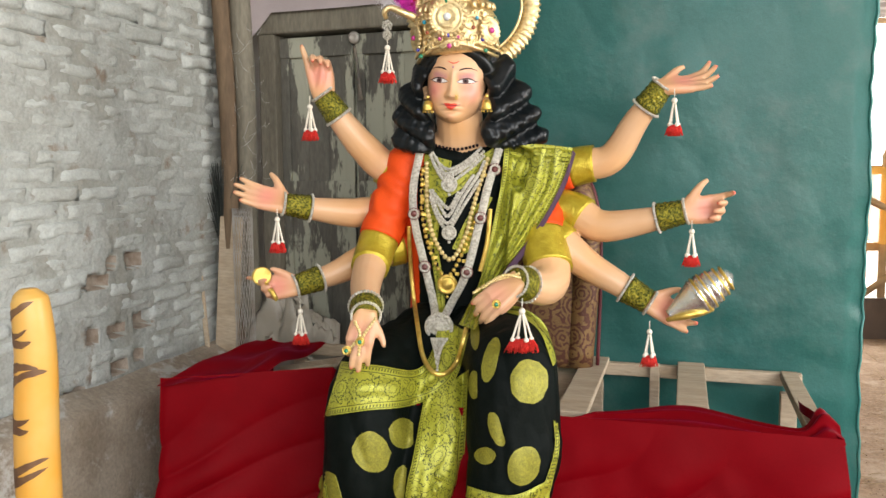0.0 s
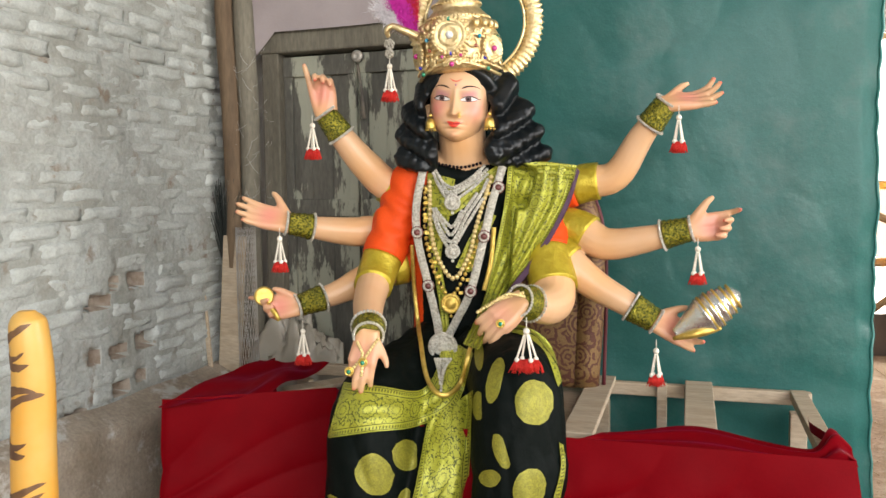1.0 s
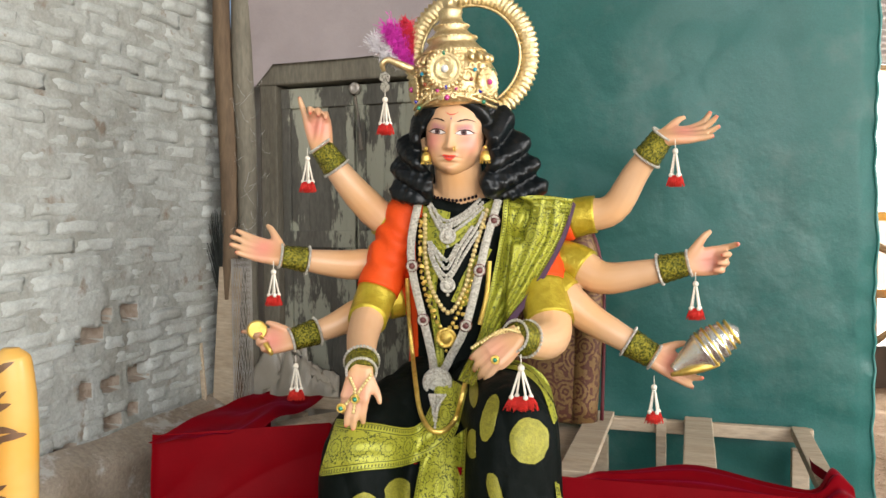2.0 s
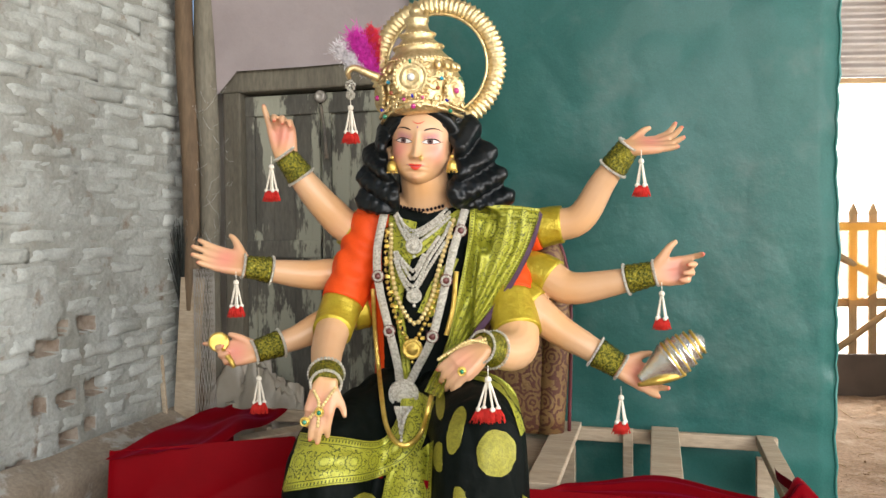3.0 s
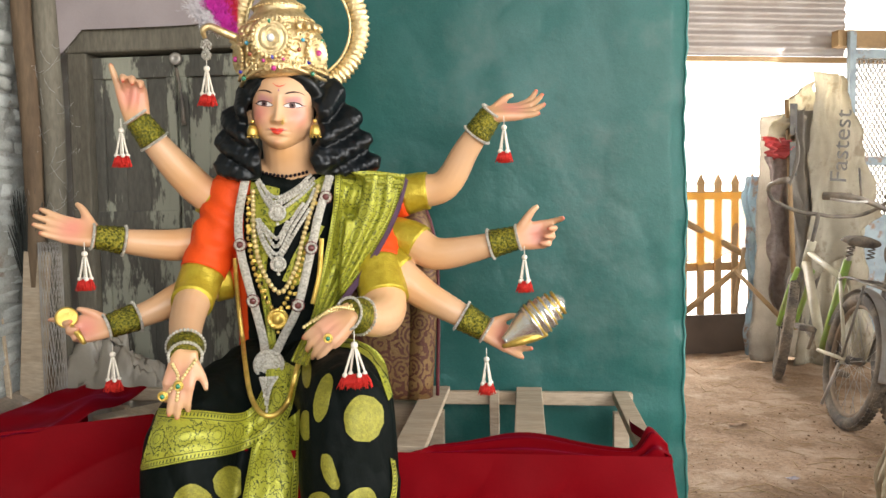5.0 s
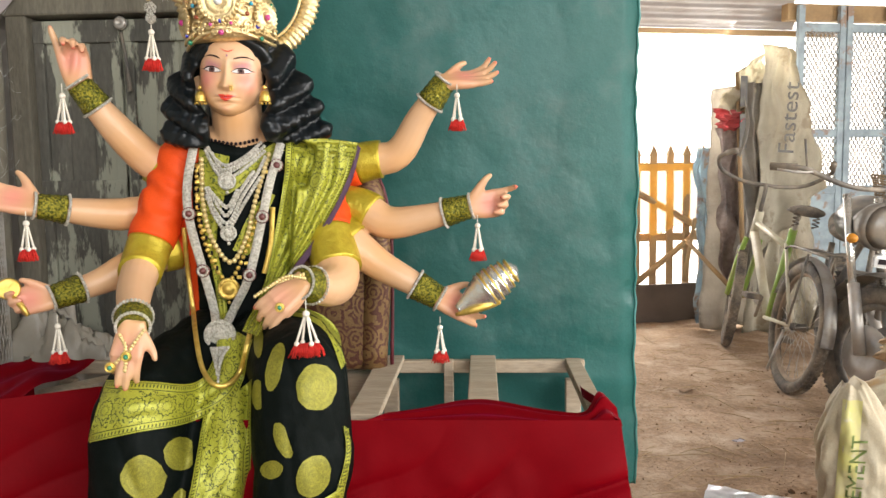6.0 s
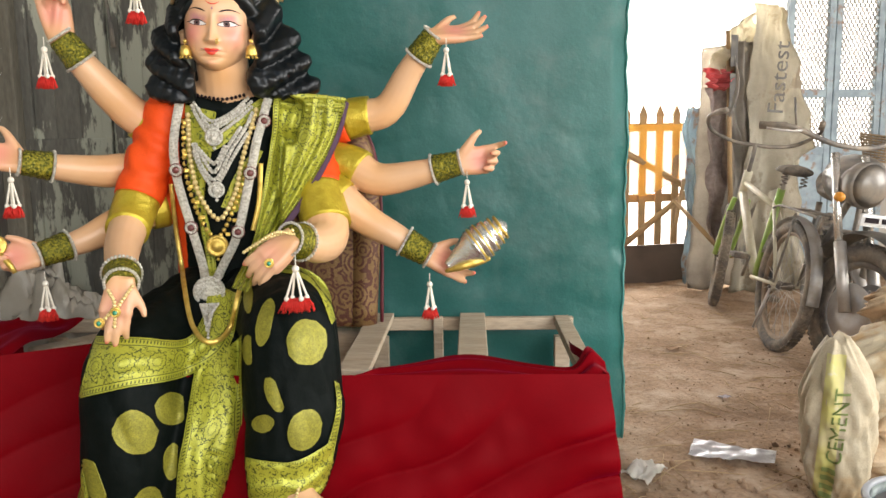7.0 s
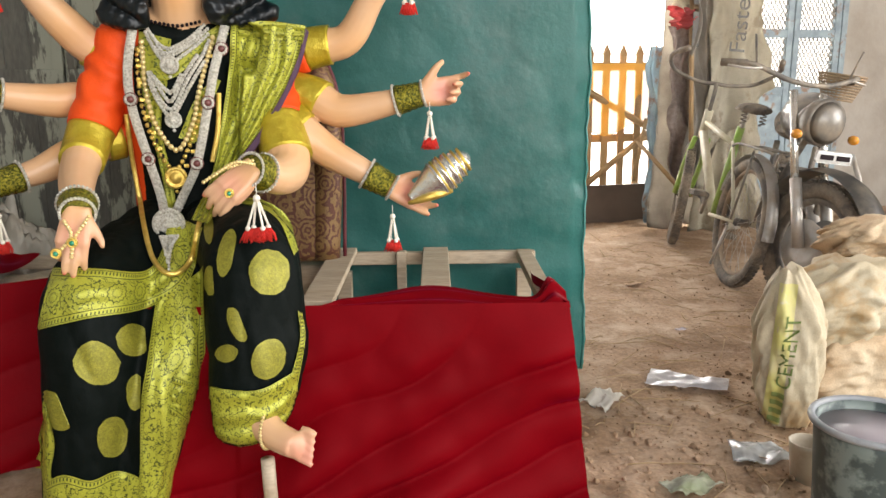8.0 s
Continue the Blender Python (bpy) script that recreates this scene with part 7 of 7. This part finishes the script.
tube(bm, [(-0.72, 0, 0.78, 0.09), (-0.95, 0, 0.77, 0.13), (-1.20, 0, 0.82, 0.12), (-1.40, 0, 0.84, 0.07)], 16, 5, flat=((0, 0, 1), 0.45))
part("seat", bm, RUBBER, moto)
bm = bmesh.new()
box(bm, (-0.58, 0, 0.40), (0.30, 0.22, 0.22), bevel=0.04)
GREASY = mat("greasy_engine_metal", (0.09, 0.08, 0.07), 0.6, 0.3, col2=(0.20, 0.165, 0.125), scale=12, bump=0.3)
engine = part("engine", bm, GREASY, moto, smooth=False)
for k in range(6):
    bm = bmesh.new()
    box(bm, (-0.46, 0, 0.50 + 0.022 * k), (0.17, 0.20, 0.008), bevel=0.002)
    part("cooling_fin", bm, GREASY, engine, smooth=False)
for s in (-0.10, 0.10):
    rod("frame_tube", moto, [(-0.25, 0, 0.90), (-0.34, s, 0.50), (-0.48, s, 0.26), (-0.85, s, 0.28), (-0.95, s, 0.70)], 0.016, DUSTYMETAL, 4)
rod("exhaust", moto, [(-0.44, 0.06, 0.46), (-0.34, 0.13, 0.34), (-0.55, 0.16, 0.25), (-1.3, 0.18, 0.30)], 0.028, LIGHTMETAL, 5)
bm = bmesh.new()
box(bm, (-0.02, 0, 0.72), (0.012, 0.20, 0.055), bevel=0.012)
npl = part("number_plate", bm, mat("white_plate", (0.6, 0.6, 0.58), 0.5, col2=(0.45, 0.42, 0.38), scale=20), moto, smooth=False)
for k in range(2):
    bm = bmesh.new()
    box(bm, (-0.012, -0.045 + 0.09 * k, 0.72), (0.006, 0.07, 0.022))
    part("plate_bar", bm, LINER, npl, smooth=False)
for s in (-1, 1):
    rod("mirror_arm", moto, [(-0.33, 0.27 * s, 1.07), (-0.33, 0.31 * s, 1.20)], 0.005, DUSTYMETAL, 1)
rod("side_guard", moto, [(-0.42, 0.20, 0.72), (-0.30, 0.26, 0.55), (-0.36, 0.24, 0.30)], 0.012, LIGHTMETAL, 4)
STEER = Matrix.Translation((-0.14, 0, 0)) @ Matrix.Rotation(radians(36), 4, "Z") @ Matrix.Translation((0.14, 0, 0))
for ob in list(moto.children):
    if ob.name.split(".")[0] in ("front_wheel", "fork_tube", "fork_stanchion", "mudguard", "handlebar", "grip", "lever", "indicator", "headlamp", "lens", "number_plate", "mirror_arm"):
        ob.matrix_basis = STEER @ ob.matrix_basis
# basket and rags on the handlebar
bm = bmesh.new()
for k in range(26):
    a = k * 2 * math.pi / 26
    tube(bm, [(0.07 * math.cos(a), 0.09 * math.sin(a), 0, 0.003), (0.11 * math.cos(a), 0.14 * math.sin(a), 0.13, 0.003)], 4, 0)
for z in (0.0, 0.015, 0.03, 0.045, 0.06, 0.075, 0.09, 0.105, 0.12, 0.135):
    r = 1 + z * 4.2
    tube(bm, [(0.07 * r * math.cos(k * 0.3142), 0.09 * r * math.sin(k * 0.3142), z, 0.006) for k in range(20)], 5, 0, closed=True)
bs = tagged(mesh_ob("wicker_basket", bm, mat("old_cane", (0.28, 0.20, 0.12), 0.85)), "old brown cane basket resting on the motorcycle", "basket")
bs.matrix_world = MM @ Matrix.Translation((-0.66, 0.10, 0.965)) @ Matrix.Diagonal((0.8, 0.8, 0.9, 1))

# ---- sacks and rags hung beside the gate ----
def hanging(name, p00, p10, p01, p11, m, label, amp, nf, seed, group="hung sacks and rags"):
    bm = bmesh.new()
    a, b, c, d = (Vector(q) for q in (p00, p10, p01, p11))

    def fn(u, v):
        q = a.lerp(b, u).lerp(c.lerp(d, u), v)
        q.y -= amp * math.sin(u * nf * 2 * math.pi + 3 * noise.noise((u * 2, v * 2, seed))) * (0.4 + 0.6 * v) + 0.07 * noise.noise((u * 3, v * 4, seed)) + 0.02 * abs(noise.noise((u * 8 + v * 5, v * 7, seed)))
        q.x += 0.05 * noise.noise((v * 4, u, seed + 2)) + 0.015 * noise.noise((v * 14, u * 3, seed + 4))
        q.z += 0.03 * noise.noise((u * 5, seed, 1)) * v
        return q
    sheet(bm, fn, 36, 44)
    bmesh.ops.solidify(bm, geom=list(bm.faces), thickness=0.003)
    return tagged(mesh_ob(name, bm, m, smooth=True), label, "rag", group)


PALE = mat("pale_sack", (0.62, 0.57, 0.45), 0.85, grain=0.2, gscale=300, col2=(0.50, 0.45, 0.34), scale=5, wear=(0.40, 0.34, 0.25), wscale=6)
GREYRAG = mat("grey_rag", (0.50, 0.46, 0.40), 0.9, grain=0.2, gscale=250, col2=(0.38, 0.345, 0.295), scale=6, bump=0.5, bscale=12)
hanging("printed_sack", (3.236, 4.950, 1.922), (3.455, 4.950, 1.897), (3.211, 4.950, 0.523), (3.746, 4.950, 0.983), PALE, "pale woven sack hung by the gate with dark print", 0.02, 2, 1)
hanging("rag", (3.162, 5.050, 1.773), (3.344, 5.050, 1.904), (2.964, 5.050, 1.497), (3.296, 5.050, 1.460), PALE, "pale sack slung over the top of the pile", 0.03, 1.5, 7)
hanging("rag", (2.995, 5.100, 1.390), (3.203, 5.100, 1.426), (3.072, 5.100, 0.357), (3.279, 5.100, 0.309), mat("faded_pattern_cloth", (0.42, 0.36, 0.33), 0.9, col2=(0.30, 0.25, 0.23), scale=30), "faded patterned cloth hanging down beside the gate", 0.02, 2.5, 3)
hanging("rag", (3.133, 5.000, 1.675), (3.277, 5.000, 1.677), (3.108, 5.000, 0.368), (3.326, 5.000, 0.165), GREYRAG, "dark grey rag hanging behind the bicycle", 0.03, 2, 4)
hanging("rag", (2.946, 5.020, 1.513), (3.151, 5.020, 1.495), (2.957, 5.020, 1.385), (3.134, 5.020, 1.366), mat("faded_red_cloth", (0.55, 0.12, 0.12), 0.85), "faded red cloth bundle among hung sacks", 0.02, 1.5, 5)
hanging("rag", (3.041, 5.400, 1.270), (3.173, 5.400, 1.269), (3.040, 5.400, 0.02), (3.197, 5.400, 0.02), BLUEPAINT, "blue-grey tarpaulin strip hanging by the gate", 0.01, 1, 6)
hanging("dust_sheet", (3.04, 5.22, 1.66), (3.62, 5.22, 1.74), (2.98, 5.22, 0.01), (3.86, 5.22, 0.01), GREYRAG, "dusty grey sheet hung behind the sacks and bicycle", 0.022, 2, 12)
hanging("rag", (3.28, 5.08, 1.30), (3.66, 5.08, 1.18), (3.16, 5.00, 0.01), (3.78, 5.00, 0.01), PALE, "crumpled pale sack slumped behind the bicycle", 0.05, 2.5, 15)
PRINT = mat("faded_print", (0.10, 0.095, 0.09), 0.85, col2=(0.16, 0.15, 0.13), scale=20)
words("Fastest", 0.165, Matrix(), PRINT, "sack_print")
sp = bpy.data.objects["sack_print"]
sp.matrix_world = Matrix.Translation((3.390, 4.820, 1.198)) @ pose(0, 0, 0, 90, -86, 0)
tagged(sp, "dark printed word on the pale hung sack", "print")
for q, w, h in (((3.124, 4.970, 1.363), 0.05, 0.22), ((3.124, 4.970, 1.618), 0.05, 0.20)):
    bm = bmesh.new()
    box(bm, q, (w, 0.004, h), bevel=0.001)
    tagged(mesh_ob("print_bar", bm, PRINT), "dark unreadable print on a hung sack", "print")
# leaning sticks
for p, q in (((2.913, 5.300, 0.618), (3.007, 4.900, 0.348)), ((3.002, 5.350, 0.772), (2.897, 5.300, 0.339)), ((3.121, 5.050, 1.754), (3.112, 4.900, 0.268))):
    bm = bmesh.new()
    tube(bm, [(*p, 0.014), (*q, 0.016)], 8, 1)
    tagged(mesh_ob("stick", bm, PICKET, smooth=True), "rough wooden stick leaning by the gate", "stick", "leaning sticks")

# ---- blue doors with wire mesh ----
mdoor = thing("door_2", "blue-grey double door with expanded metal mesh panels", "door", kind="structure")
MY = 5.5
for x in (3.90, 4.24, 4.30, 4.66, 4.72):
    bm = bmesh.new()
    box(bm, (x, MY, 1.15), (0.05, 0.04, 2.3), bevel=0.004)
    part("stile", bm, BLUEPAINT, mdoor, smooth=False)
for x0, x1 in ((3.925, 4.215), (4.325, 4.635)):
    for z in (0.95, 1.37, 2.14):
        bm = bmesh.new()
        box(bm, ((x0 + x1) / 2, MY, z), (x1 - x0, 0.035, 0.06), bevel=0.003)
        part("rail", bm, BLUEPAINT, mdoor, smooth=False)
    bm = bmesh.new()
    box(bm, ((x0 + x1) / 2, MY, 0.48), (x1 - x0, 0.02, 0.90), bevel=0.003)
    part("panel", bm, BLUEPAINT, mdoor, smooth=False)
    for z0, z1 in ((0.98, 1.34), (1.40, 2.11)):
        bm = bmesh.new()
        w, h = x1 - x0, z1 - z0
        for s in (1, -1):
            n = int((w + h / 1.6) / 0.036)
            for k in range(n):
                t = -h / 1.6 + k * 0.036
                # line x = t + (z / 1.6), clipped to the panel
                za, zb = max(0, -t * 1.6), min(h, (w - t) * 1.6)
                if zb - za < 0.01:
                    continue
                xa, xb = t + za / 1.6, t + zb / 1.6
                if s < 0:
                    xa, xb = w - xa, w - xb
                tube(bm, [(x0 + xa, MY, z0 + za, 0.0055), (x0 + xb, MY, z0 + zb, 0.0055)], 4, 0)
        part("mesh_panel", bm, LIGHTMETAL, mdoor)["kind"] = "stuff"
bm = bmesh.new()
box(bm, (5.5, 5.6, 1.4), (1.5, 0.12, 2.8))
tagged(mesh_ob("wall_northeast", bm, PLASTER), "plain plastered wall beside the mesh doors", "wall", kind="structure")
bm = bmesh.new()
box(bm, (4.32, 5.58, 2.26), (1.0, 0.08, 0.12), bevel=0.006)
tagged(mesh_ob("door_head", bm, PICKET), "dusty wooden beam above the mesh doors", "beam", kind="structure")


# ---- bricks of the left wall ----
def brick_mesh(seed, L, H):
    bm = bmesh.new()
    nu, nv = 8, 5
    g = []
    for i in range(nu + 1):
        col = []
        for j in range(nv + 1):
            u, v = i / nu, j / nv
            edge = min(u, 1 - u) * L, min(v, 1 - v) * H
            e = min(1.0, min(edge) / 0.013)
            x = 0.009 * noise.noise((u * 2.5 + seed * 7, v * 1.6, seed)) + 0.006 * noise.noise((u * 8, v * 4, seed)) - 0.016 * (1 - e) ** 2
            x -= 0.012 * max(0.0, noise.noise((u * 4 + seed * 3, v * 3, seed + 5)) - 0.28)
            col.append(bm.verts.new((x, (u - 0.5) * L + 0.007 * noise.noise((v * 2, u, seed + 3)), (v - 0.5) * H + 0.007 * noise.noise((u * 2.5, v, seed + 9)))))
        g.append(col)
    for i in range(nu):
        for j in range(nv):
            bm.faces.new((g[i][j], g[i + 1][j], g[i + 1][j + 1], g[i][j + 1])).smooth = True
    rim = [g[i][0] for i in range(nu + 1)] + [g[nu][j] for j in range(1, nv + 1)] + [g[i][nv] for i in range(nu - 1, -1, -1)] + [g[0][j] for j in range(nv - 1, 0, -1)]
    low = [bm.verts.new((-0.05, q.co.y, q.co.z)) for q in rim]
    for k in range(len(rim)):
        bm.faces.new((rim[k], low[k], low[(k + 1) % len(rim)], rim[(k + 1) % len(rim)]))
    bmesh.ops.recalc_face_normals(bm, faces=bm.faces)
    me = bpy.data.meshes.new("brick")
    bm.to_mesh(me)
    bm.free()
    me.materials.append(WHITEWASH)
    return me


PITCH, BLEN = 0.055, 0.21
kinds = [brick_mesh(s, BLEN - 0.004, PITCH - 0.003) for s in range(14)]
halves = [brick_mesh(20 + s, BLEN / 2 - 0.002, PITCH - 0.001) for s in range(4)]
rnd = random.Random(2)
row = 0
z = 0.36
while z < 2.25:
    b = -0.75 + (row % 2) * BLEN / 2 + rnd.uniform(-0.02, 0.02)
    while b < 0.93:
        # a whole brick, or two halves where one is broken out
        near = [h for h in HOLES if abs(h[1] - z) < PITCH * 0.5 + 0.014 and abs(h[0] - b) < BLEN * 0.5 + 0.03]
        rough = 0.35 + 0.65 * max(0.0, min(1.0, (z - 1.15) / 0.4)) * max(0.2, min(1.0, (b + 0.3) / 0.7))
        sunk = (1 - rough) / 0.65 * max(0.0, 0.006 + 0.016 * noise.noise((b * 2.1, z * 3.3, 12)))
        if near:
            for s in (-1, 1):
                bb = b + s * BLEN / 4
                if any(abs(h[0] - bb) < BLEN * 0.25 + 0.022 for h in near):
                    continue
                ob = new("brick", rnd.choice(halves))
                ob.parent = wall_left
                ob.location = (WALL_A - 0.003, bb, z)
        else:
            ob = new("brick", rnd.choice(kinds))
            ob.parent = wall_left
            ob.location = (WALL_A - sunk + rough * rnd.uniform(-0.008, 0.012), b + rnd.uniform(-0.006, 0.006), z + rnd.uniform(-0.004, 0.004))
            ob.scale = (1, rnd.uniform(0.88, 1.02), rnd.uniform(0.88, 1.02))
            ob.rotation_euler = (rough * rnd.uniform(-0.05, 0.05), rough * rnd.uniform(-0.10, 0.10), rough * rnd.uniform(-0.05, 0.05))
        b += BLEN
    z += PITCH
    row += 1
